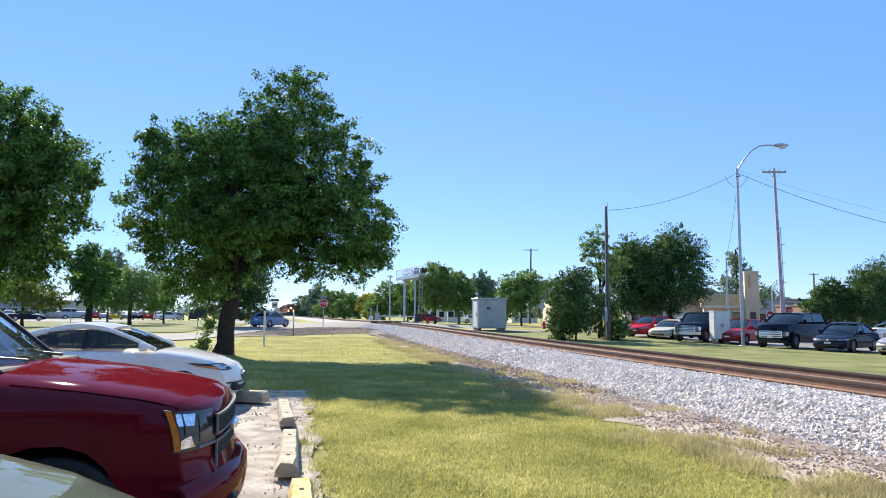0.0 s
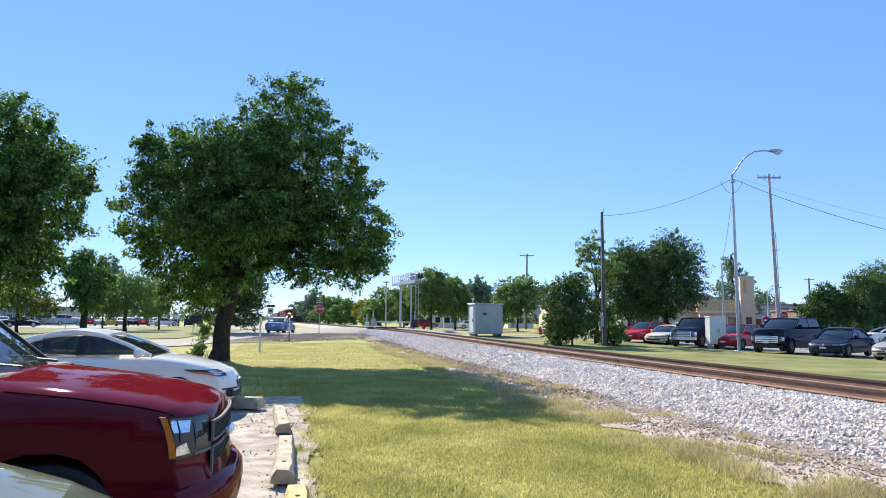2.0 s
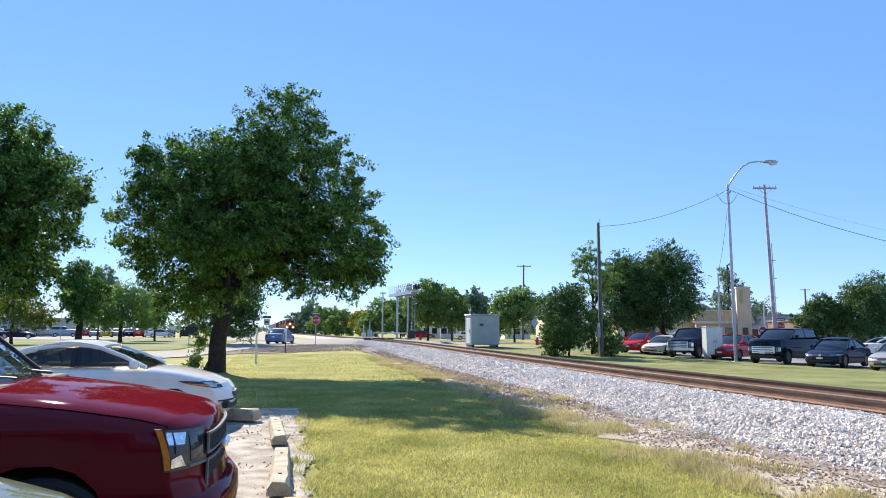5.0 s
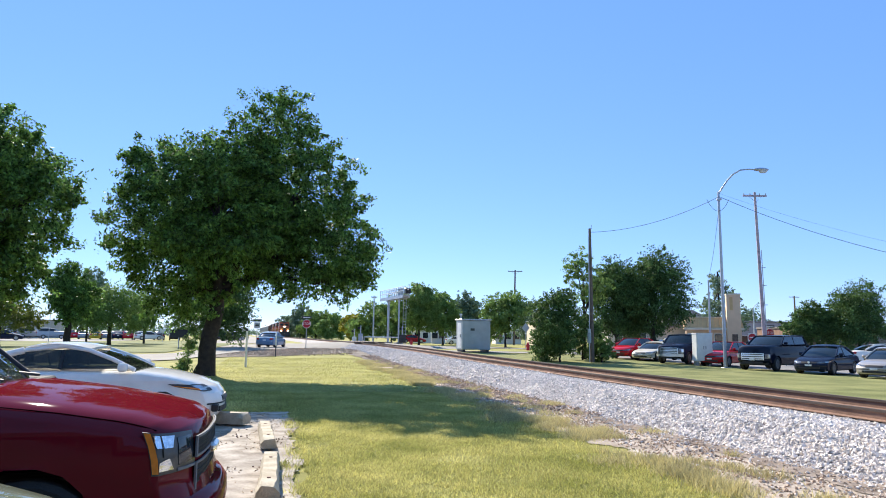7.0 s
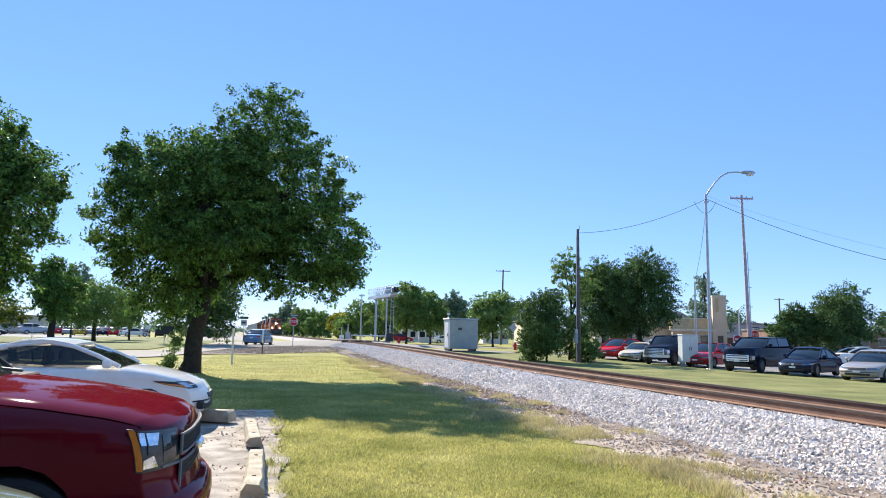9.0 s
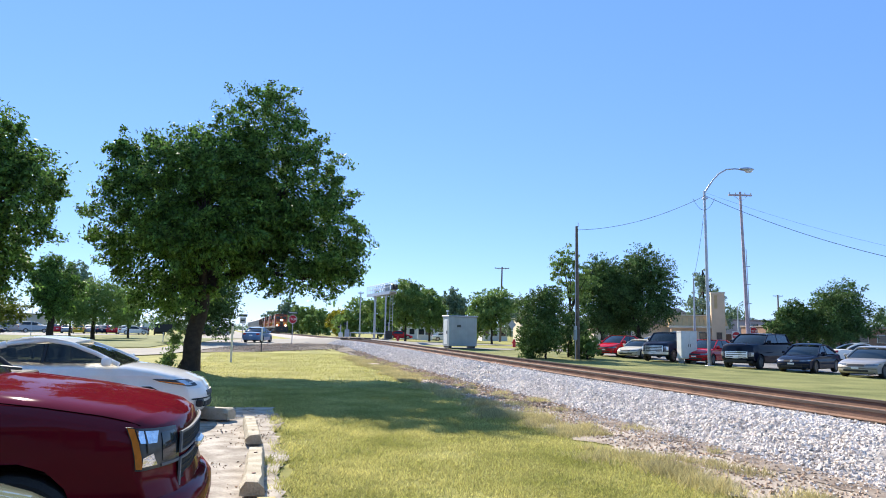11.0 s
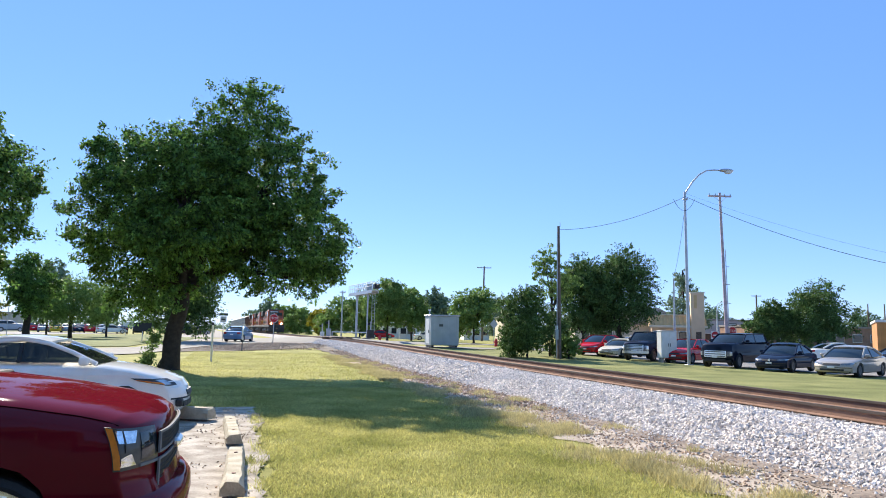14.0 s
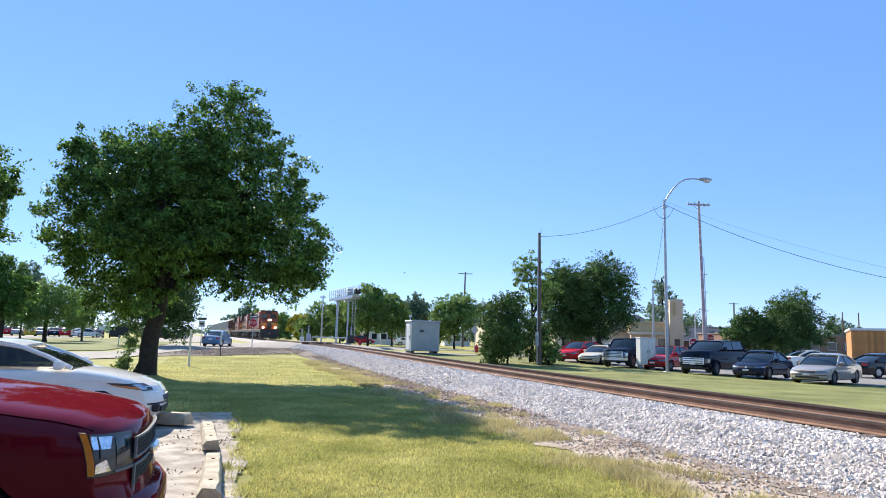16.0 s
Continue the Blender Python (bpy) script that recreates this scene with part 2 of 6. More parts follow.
def quads_mesh(name, verts, n_per, mat, parent=None, kind=""):
    """One mesh of many separate faces with n_per corners each, from an array of corners."""
    n = len(verts)
    me = bpy.data.meshes.new(name)
    me.vertices.add(n)
    me.vertices.foreach_set("co", verts.astype(np.float32).ravel())
    me.loops.add(n)
    me.loops.foreach_set("vertex_index", np.arange(n, dtype=np.int32))
    me.polygons.add(n // n_per)
    me.polygons.foreach_set("loop_start", np.arange(0, n, n_per, dtype=np.int32))
    me.update()
    me.validate()
    me.materials.append(mat)
    ob = new(name, me)
    if parent:
        ob.parent = parent
    if kind:
        ob["kind"] = kind
    return ob


# ---- the lie of the land: s along the track, u across it, to its right ----
H0, H1, S0, S1, LAT = radians(-11.71), radians(-14.79), 44.3, 73.9, 9.89


def heading(s):
    return H0 + (H1 - H0) * min(1.0, max(0.0, (s - S0) / (S1 - S0)))


_line = [Vector((LAT * math.cos(H0), -LAT * math.sin(H0)))]
for _k in range(-100, 900):
    _h = heading(_k + 0.5)
    _line.append(_line[-1] + Vector((math.sin(_h), math.cos(_h))))
_shift = Vector((LAT * math.cos(H0), -LAT * math.sin(H0))) - _line[100]
_line = [p + _shift for p in _line]


def on_track(s, u=0.0, z=0.0):
    k = s + 100
    i = min(len(_line) - 2, max(0, int(math.floor(k))))
    p = _line[i].lerp(_line[i + 1], k - i)
    h = heading(s)
    return Vector((p.x + u * math.cos(h), p.y - u * math.sin(h), z))


def ease(x):
    x = min(1.0, max(0.0, x))
    return x * x * (3 - 2 * x)


def rail_z(s):
    return 0.60 + 0.24 * ease((s - 15) / 60)


def land(s):
    """Height of the ground beside the track: it climbs to the crossing."""
    return 0.34 * ease((s - 36) / 26)


def ground_z(x, y):
    across = x * math.cos(H0) - y * math.sin(H0) - LAT
    return land(x * math.sin(-0.22) + y * math.cos(0.22)) - 0.13 * ease((across - 14) / 6)


# ---- ground, roads, track ----
def sheet(name, rows, mat, label="", category="", lift=0.0, rough=0.0):
    """A strip of ground between two edges: rows of points across it."""
    bm = bmesh.new()
    grid = [[bm.verts.new((p[0], p[1], p[2] + lift + (rough * noise.noise((p[0] * 1.7, p[1] * 1.7, 3.0)) if rough else 0))) for p in r] for r in rows]
    for r0, r1 in zip(grid, grid[1:]):
        for k in range(len(r0) - 1):
            bm.faces.new((r0[k], r0[k + 1], r1[k + 1], r1[k]))
    ob = mesh_object(name, bm, mat, smooth=60)
    return tagged(ob, label, category, kind="structure")


S_STEPS = [-90, -60, -40, -25] + [x * 0.5 for x in range(-40, 60)] + list(range(30, 84, 2)) + [84, 90, 100, 120, 150, 200, 260, 340, 460, 600, 800]
U_STEPS = [-700, -300, -140, -80, -50, -35] + [-28 + 0.7 * k for k in range(33)] + [-4.6, -3.8, 0, 4, 8, 12, 14, 15, 16, 17, 18, 19, 20, 22, 25, 40, 60, 100, 180, 350, 800]


def ground():
    rows = []
    for s in S_STEPS:
        row = []
        for u in U_STEPS:
            p = on_track(s, u)
            bumps = 0.012 * noise.noise((p.x * 0.35, p.y * 0.35, 0)) if -30 < u < -4 and s < 60 else 0
            row.append((p.x, p.y, ground_z(p.x, p.y) + bumps))
        rows.append(row)
    ob = sheet("ground", rows, GRASS, "mown yellow-green lawn, dry in patches", "lawn")
    return ob


def strip(name, s0, s1, u0, u1, mat, label, category, lift, step=1.0, cols=6, ragged=0.0, rough=0.0):
    n = max(2, int((s1 - s0) / step))
    rows = []
    for i in range(n + 1):
        s = s0 + (s1 - s0) * i / n
        a = u0 + ragged * noise.noise((s * 0.9, 1.3, 0)) + ragged * 0.5 * noise.noise((s * 3.1, 2.3, 0)) + ragged * 0.35 * noise.noise((s * 11, 3, 0))
        b = u1 + ragged * noise.noise((s * 0.9, 7.7, 0)) + ragged * 0.5 * noise.noise((s * 3.7, 5, 0)) + ragged * 0.4 * noise.noise((s * 10, 6, 0))
        row = []
        for k in range(cols + 1):
            p = on_track(s, a + (b - a) * k / cols)
            row.append((p.x, p.y, ground_z(p.x, p.y)))
        rows.append(row)
    return sheet(name, rows, mat, label, category, lift, rough)


def flat_patch(name, outline, mat, label, category, lift):
    """A paved patch between a near and a far edge, each a list of points."""
    rows = []
    n = 32
    near, far = outline
    for k in range(n + 1):
        f = k / n

        def along(edge):
            q = f * (len(edge) - 1)
            i = min(len(edge) - 2, int(q))
            return Vector(edge[i]).lerp(Vector(edge[i + 1]), q - i)
        a, b = along(near), along(far)
        row = []
        for j in range(25):
            p = a.lerp(b, j / 24)
            row.append((p.x, p.y, ground_z(p.x, p.y)))
        rows.append(row)
    return sheet(name, rows[::-1], mat, label, category, lift)


ground()
# bare strip beside the ballast, with its ragged edge
strip("dirt_strip", -4, 42, -4.95, -2.2, DIRT, "pale bare dirt strip with scattered chips beside the ballast", "dirt", 0.022, 0.12, 6, 0.42, 0.008)
strip("gravel_toe", -4, 42, -3.6, -2.2, TOE, "brown gravel at the foot of the ballast", "gravel", 0.031, 0.12, 5, 0.28, 0.004)
strip("gravel_strip", 40, 73, -4.7, -2.2, ROADSIDE, "brown-grey gravel strip beside the ballast", "gravel", 0.03, 0.4, 6, 0.4, 0.02)
# worn concrete of the car park under the wheel stops
strip("asphalt_bay", -40, 19, -34, -14.0, DARKTOP, "dark asphalt of the parking bays", "car park", 0.025, 0.5, 10)
strip("asphalt_bay_front", -40, 2.4, -14.3, 0, DARKTOP, "dark asphalt of the parking lot", "car park", 0.02, 0.5, 8)
strip("car_park", 1.5, 15.4, -14.2, -9.6, SAND, "pale worn concrete car park with sandy dirt", "car park", 0.032, 0.06, 14, 0.16, 0.008)
# street that crosses the track, its gravel shoulder, the road beside the railway and the far car parks
STREET_NEAR = [(-95, 31), (-40, 35.5), (-22, 36.8), (-16.2, 38.0), (-14.4, 42), (-14.1, 50), (-13.4, 58), (-11.8, 67), (-9, 76)]
STREET_FAR = [(-95, 40), (-45, 44.8), (-26, 45.6), (-19.6, 46.2), (-17.4, 48.8), (-17.6, 54), (-18.6, 62), (-22, 80), (-19, 100)]
flat_patch("road", (STREET_NEAR, STREET_FAR), CONCRETE, "pale concrete street leading up to the level crossing", "road", 0.05)
flat_patch("gravel_verge", ([(-13.9, 43.5), (-12.6, 45.8), (-10.6, 46.9), (-8.4, 50), (-5.5, 55)], [(-14.6, 46), (-14.3, 51), (-13.6, 58), (-12.0, 67), (-7.0, 76)]), ROADSIDE, "brown-grey gravel verge between lawn and street", "gravel", 0.035)
strip("road_beside_railway", 98, 560, -17, -7.5, CONCRETE, "pale concrete road running beside the railway", "road", 0.045, 6.0, 3)
strip("road_past_crossing", 74, 84, 4.5, 90, CONCRETE, "pale street on the other side of the crossing", "road", 0.05, 2.0, 30)
flat_patch("far_car_park", ([(-110, 92), (-78, 92), (-46, 92)], [(-120, 126), (-80, 128), (-48, 130)]), ASPHALT, "grey asphalt car park full of parked cars", "car park", 0.04)
flat_patch("lot_by_railway", ([(9.5, 63), (17.5, 47), (22.0, 36), (28.5, 23), (36, 8)], [(30, 90), (42, 80), (56, 66), (62, 50), (66, 30)]), ASPHALT, "pale asphalt car park beyond the railway", "car park", 0.04)
flat_patch("far_lawn", ([(-95, 40.5), (-45, 45.2), (-26, 46), (-18.4, 50)], [(-120, 91), (-80, 91), (-46.5, 91), (-30, 150)]), FARLAWN, "green mown lawn beyond the street", "lawn", 0.04)
strip("grass_verge", -30, 62, 3.0, 34.0, VERGE, "green mown grass verge beyond the rails", "grass", 0.02, 0.5, 30, 0.1)


def ramp():
    """The street climbs to the rails on both sides of the crossing."""
    for name, us in (("road_ramp", (-13, -10, -7, -4.5, -2.6, -1.62)), ("road_ramp_beyond", (1.62, 2.8, 5, 8, 12))):
        rows = []
        for s, down in ((70.5, 1), (73.2, 0), (76, 0), (79, 0), (82, 0), (84.4, 0), (87, 1)):
            row = []
            for u in us:
                p = on_track(s, u)
                f = ease((abs(u) - 1.62) / 9.0)
                row.append((p.x, p.y, ground_z(p.x, p.y) - 0.05 if down else rail_z(s) - 0.03 + (ground_z(p.x, p.y) + 0.06 - rail_z(s) + 0.03) * f))
            rows.append(row)
        sheet(name, rows, CONCRETE, "pale street rising to the level crossing", "road")


ramp()
flat_patch("cabinet_pad", ([(-2, 60.0), (3, 59.5), (8, 58)], [(-1.5, 63.5), (3, 63.2), (9, 61)]), CONCRETE, "pale concrete pad beside the track", "pavement", 0.06)
flat_patch("footpath", ([(-4, 90), (10, 84), (26, 70)], [(-3.5, 92), (10.5, 86), (27, 71.5)]), CONCRETE, "narrow concrete footpath across the grass", "pavement", 0.05)


def ballast():
    rows = []
    n = 260
    profile = ((-3.25, -0.02), (-2.85, 0.14), (-2.4, 0.31), (-2.0, 0.41), (-1.55, 0.41), (-0.72, 0.39), (0.72, 0.39), (1.55, 0.41), (2.0, 0.36), (2.7, 0.12), (3.0, -0.03))
    for i in range(n + 1):
        s = -30 + 104 * i / n
        k = (rail_z(s) - 0.16) / 0.44
        row = []
        for u, z in profile:
            wob = 0.12 * noise.noise((s * 0.7, u, 0)) if abs(u) > 1.6 else 0
            p = on_track(s, u + wob)
            base = ground_z(p.x, p.y)
            zz = base + (rail_z(s) - 0.17 - base) * max(z, 0) / 0.44 if z > 0 else base - 0.03
            row.append((p.x, p.y, zz + (0.03 * noise.noise((s * 4, u * 4, 9)) if 0 < z < 0.43 else 0)))
        rows.append(row)
    sheet("ballast_bank", rows, BED, "bank of grey-white crushed-stone ballast under the rails", "ballast")
    far = []
    for s in [84.5] + list(range(88, 620, 8)):
        far.append([(*on_track(s, u)[:2], (ground_z(*on_track(s, u)[:2]) - 0.02) if abs(u) > 2 else rail_z(s) - 0.18) for u in (-3.4, -1.6, 1.6, 3.0)])
    sheet("ballast_bank_far", far, BED, "grey ballast under the far rails", "ballast")
    dirty = []
    for i in range(258):
        s = -30 + 0.4 * i
        row = []
        for u in (-0.71, -0.35, 0.0, 0.35, 0.71):
            p = on_track(s, u)
            base = ground_z(p.x, p.y)
            row.append((p.x, p.y, base + (rail_z(s) - 0.17 - base) * 0.39 / 0.44 + 0.016))
        dirty.append(row)
    sheet("track_bed", dirty, TRACKBED, "brown dirty ballast between the rails", "ballast", 0.0, 0.012)
    # loose stones
    rng = np.random.default_rng(5)
    tri = np.array([[0, 2, 4], [2, 1, 4], [1, 3, 4], [3, 0, 4], [2, 0, 5], [1, 2, 5], [3, 1, 5], [0, 3, 5]])
    octa = np.array([[1, 0, 0], [-1, 0, 0], [0, 1, 0], [0, -1, 0], [0, 0, 1], [0, 0, -1]], float)

    def scatter(count, s_lo, s_hi, u_lo, u_hi, size, surface):
        vs = []
        for _ in range(count):
            s, u = rng.uniform(s_lo, s_hi), rng.uniform(u_lo, u_hi)
            p = on_track(s, u)
            z = surface(s, u, p)
            r = size * rng.uniform(0.55, 1.25)
            q = rng.normal(size=(3, 3))
            q, _r = np.linalg.qr(q)
            body = octa * (r * rng.uniform(0.6, 1.15, size=(6, 1)))
            body = body * np.array([1.25, 1.0, 0.75])
            vs.append((body @ q.T + np.array([p.x, p.y, z + r * 0.2]))[tri].reshape(-1, 3))
        return np.concatenate(vs)

    us, zs = [p[0] for p in profile], [p[1] for p in profile]

    def bank(s, u, p):
        base = ground_z(p.x, p.y)
        return base + (rail_z(s) - 0.17 - base) * max(0.0, float(np.interp(u, us, zs))) / 0.44

    a = scatter(30000, 3, 22, -3.34, -0.92, 0.037, bank)
    b = scatter(12000, 22, 48, -3.3, -0.95, 0.06, bank)
    c = scatter(3800, 48, 73, -3.4, -0.9, 0.062, bank)
    for nm, vv in (("ballast_stones", np.concatenate((a, b, c))),):
        tagged(quads_mesh(nm, vv, 3, STONE), "loose grey-white ballast stones", "stones", kind="stuff")
    d = scatter(9000, 2, 30, -4.75, -2.95, 0.022, lambda s, u, p: ground_z(p.x, p.y) + 0.022)
    e = scatter(3000, 14, 50, -4.2, -2.9, 0.05, lambda s, u, p: ground_z(p.x, p.y) + 0.022)
    verge = []
    for x0, y0, x1, y1, n in ((-19, 51, -8.5, 60, 1500), (-13, 48, -5.5, 66, 2200), (-16, 47, -9, 54, 700)):
        for _i in range(n):
            x, y = rng.uniform(x0, x1), rng.uniform(y0, y1)
            edge = 46.2 + 0.28 * (x + 13) + 0.75 * max(0.0, x + 9.5) + 0.9 * noise.noise((x * 0.6, y * 0.2, 4))
            if y < edge or x < -14.1 + 0.085 * max(0.0, y - 50):
                continue
            r = rng.uniform(0.02, 0.06)
            q, _r = np.linalg.qr(rng.normal(size=(3, 3)))
            body = octa * (r * rng.uniform(0.6, 1.15, size=(6, 1))) * np.array([1.3, 1.0, 0.7])
            verge.append((body @ q.T + np.array([x, y, ground_z(x, y) + 0.04 + r * 0.15]))[tri].reshape(-1, 3))
    tagged(quads_mesh("verge_stones", np.concatenate(verge), 3, CHIP), "loose brown-grey stones on the gravel verge", "stones", kind="stuff")
    w = scatter(1900, 2, 32, -4.6, -2.95, 0.026, lambda s, u, p: ground_z(p.x, p.y) + 0.026)
    tagged(quads_mesh("pale_chips", w, 3, STONE), "pale ballast chips strewn over the dirt", "stones", kind="stuff")
    tagged(quads_mesh("stone_chips", np.concatenate((d, e)), 3, CHIP), "brown stone chips on the dirt", "stones", kind="stuff")
    k = scatter(260, 2, 16, -12.5, -9.55, 0.014, lambda s, u, p: 0.035)
    k = np.concatenate((k, scatter(90, 10.8, 14.6, -10.7, -9.6, 0.018, lambda s, u, p: 0.03)))
    bits = []
    for _i in range(26):
        s0, u0 = rng.uniform(4, 15.4), float(rng.choice((-10.0, -10.55, -11.4, -9.75))) + 0.15 * rng.normal()
        spread = rng.uniform(0.06, 0.28)
        for _j in range(int(rng.uniform(10, 40))):
            p = on_track(s0 + spread * rng.normal(), u0 + 0.5 * spread * rng.normal())
            r = rng.uniform(0.005, 0.014)
            q, _r = np.linalg.qr(rng.normal(size=(3, 3)))
            bits.append(((octa * r * np.array([1.6, 0.8, 0.3])) @ q.T + np.array([p.x, p.y, 0.042]))[tri].reshape(-1, 3))
    tagged(quads_mesh("leaf_litter", np.concatenate(bits), 3, LITTER), "dry brown leaf litter on the worn concrete", "litter", kind="stuff")
    tagged(quads_mesh("grit", k, 3, CHIP), "brown grit and clods on the car park", "grit", kind="stuff")


ballast()


def rail_bm(s0, s1, u, step, head):
    """A rail: foot and web, or its head alone."""
    prof = [(-0.036, 0), (-0.036, -0.042), (0.036, -0.042), (0.036, 0)] if head else [(-0.012, -0.043), (-0.014, -0.15), (-0.075, -0.168), (-0.075, -0.18), (0.075, -0.18), (0.075, -0.168), (0.014, -0.15), (0.012, -0.043)]
    bm = bmesh.new()
    rings = []
    n = int((s1 - s0) / step)
    for i in range(n + 1):
        s = s0 + (s1 - s0) * i / n
        rings.append([bm.verts.new(on_track(s, u + a, rail_z(s) + z)) for a, z in prof])
    for r0, r1 in zip(rings, rings[1:]):
        for k in range(len(prof)):
            bm.faces.new((r0[k], r1[k], r1[(k + 1) % len(prof)], r0[(k + 1) % len(prof)]))
    return bm


def railway():
    t = thing("railway_track", Matrix.Identity(4), "rust-brown steel rails on dark wooden ties in ballast", "railway track")
    for u in (-0.755, 0.755):
        r = part("rail", rail_bm(-40, 620, u, 3.0, False), RUST, t)
        part("rail_head", rail_bm(-40, 620, u, 3.0, True), RAILHEAD, r, "dark worn top of the rail")
    tie = bpy.data.meshes.new("tie")
    bm = box_bm(-1.32, 1.32, -0.115, 0.115, -0.17, 0.0, 0.012)
    bm.to_mesh(tie)
    bm.free()
    tie.materials.append(TIE)
    for i in range(170):
        s = -6 + i * 0.5
        o = new("tie", tie)
        o.parent = t
        p = on_track(s, -0.18 + 0.08 * noise.noise((s * 3, 0, 0)), rail_z(s) - 0.190 + 0.022 * noise.noise((s * 2.3, 5, 0)))
        o.matrix_basis = pose(p.x, p.y, p.z, 0, 0, -math.degrees(heading(s)) + 1.5 * noise.noise((s * 5, 2, 0)))
    # level crossing panels
    c = thing("level_crossing", Matrix.Identity(4), "dark rubber and timber panels of the level crossing", "level crossing")
    for u0, u1 in ((-1.6, -0.86), (-0.62, 0.62), (0.86, 1.6)):
        for k in range(4):
            bm = bmesh.new()
            s0, s1 = 73.5 + 2.6 * k, 76.0 + 2.6 * k
            a = [on_track(s0, u0, rail_z(s0) - 0.02), on_track(s0, u1, rail_z(s0) - 0.02), on_track(s1, u1, rail_z(s1) - 0.02), on_track(s1, u0, rail_z(s1) - 0.02)]
            poly(bm, a, 0.14)
            part("panel", bm, TIE, c)


railway()


# ---- grass that stands up ----
def blades(name, points, height, width, mat, label, rng, droop=0.5):
    n = len(points)
    ang = rng.uniform(0, 2 * np.pi, n)
    h = height * rng.uniform(0.45, 1.25, n)
    lean = rng.normal(size=(n, 2)) * droop * h[:, None]
    w = width * rng.uniform(0.7, 1.3, n)
    dx, dy = np.cos(ang) * w, np.sin(ang) * w
    v = np.empty((n, 3, 3))
    v[:, 0] = points + np.stack([dx, dy, -0.01 + 0 * w], 1)
    v[:, 1] = points + np.stack([-dx, -dy, -0.01 + 0 * w], 1)
    v[:, 2] = points + np.stack([lean[:, 0], lean[:, 1], h], 1)
    return tagged(quads_mesh(name, v.reshape(-1, 3), 3, mat), label, "grass", kind="stuff")


def grass():
    rng = np.random.default_rng(11)
    pts = []
    while len(pts) < 160000:
        s, u = 3.5 + 17 * rng.random() ** 1.35, rng.uniform(-9.9, -4.3)
        edge = -9.55 + 0.16 * noise.noise((s * 0.9, 4.3, 0)) + 0.1 * noise.noise((s * 3.7, 1.3, 0))
        if u < edge or (u > -5.6 and rng.random() < (u + 5.6) / 0.8):
            continue
        if noise.noise((s * 0.8, u * 0.8, 5.0)) < -0.32 and rng.random() < 0.5:
            continue
        p = on_track(s, u)
        pts.append((p.x, p.y, 0.015))
    blades("lawn_grass", np.array(pts), 0.027, 0.007, BLADE, "short yellow-green mown grass blades", rng, 0.8)
    pts = []
    while len(pts) < 30000:
        s, u = rng.uniform(20, 47), rng.uniform(-13, -4.9)
        p = on_track(s, u)
        pts.append((p.x, p.y, ground_z(p.x, p.y)))
    while len(pts) < 46000:
        s, u = rng.uniform(14.5, 21), rng.uniform(-14, -9.5)
        if s < 15.2 + 0.5 * noise.noise((u * 1.3, 2, 0)) and u < -9.7:
            continue
        p = on_track(s, u)
        pts.append((p.x, p.y, ground_z(p.x, p.y)))
    blades("lawn_grass_far", np.array(pts), 0.04, 0.014, BLADE, "short yellow-green lawn grass further off", rng, 0.5)
    # dry tufts along the dirt strip, in rounded clumps
    pts = []
    for _ in range(620):
        s = 3.5 + 40 * rng.random() ** 1.2
        u = -4.9 + 0.30 * rng.normal() + 0.45 * noise.noise((s * 0.45, 0, 0))
        if rng.random() < 0.12:
            u = rng.uniform(-4.5, -3.3)
        if noise.noise((s * 0.55, u * 1.2, 8.0)) < -0.18:
            continue
        r = rng.uniform(0.05, 0.19)
        for _k in range(int(130 * r / 0.1)):
            q = on_track(s + r * rng.normal(), u + r * 0.8 * rng.normal())
            pts.append((q.x, q.y, ground_z(q.x, q.y) + 0.02))
    blades("dry_grass_tufts", np.array(pts), 0.105, 0.006, STRAW, "straw-coloured dry grass tufts along the dirt", rng, 0.55)
    pts = []
    for _ in range(60):
        s, u = rng.uniform(4, 20), -9.6 + 0.08 * rng.normal()
        for _k in range(30):
            q = on_track(s + 0.08 * rng.normal(), u + 0.06 * rng.normal())
            pts.append((q.x, q.y, 0.05))
    blades("edge_weeds", np.array(pts), 0.07, 0.006, BLADE, "ragged grass creeping over the car park edge", rng, 0.7)


grass()


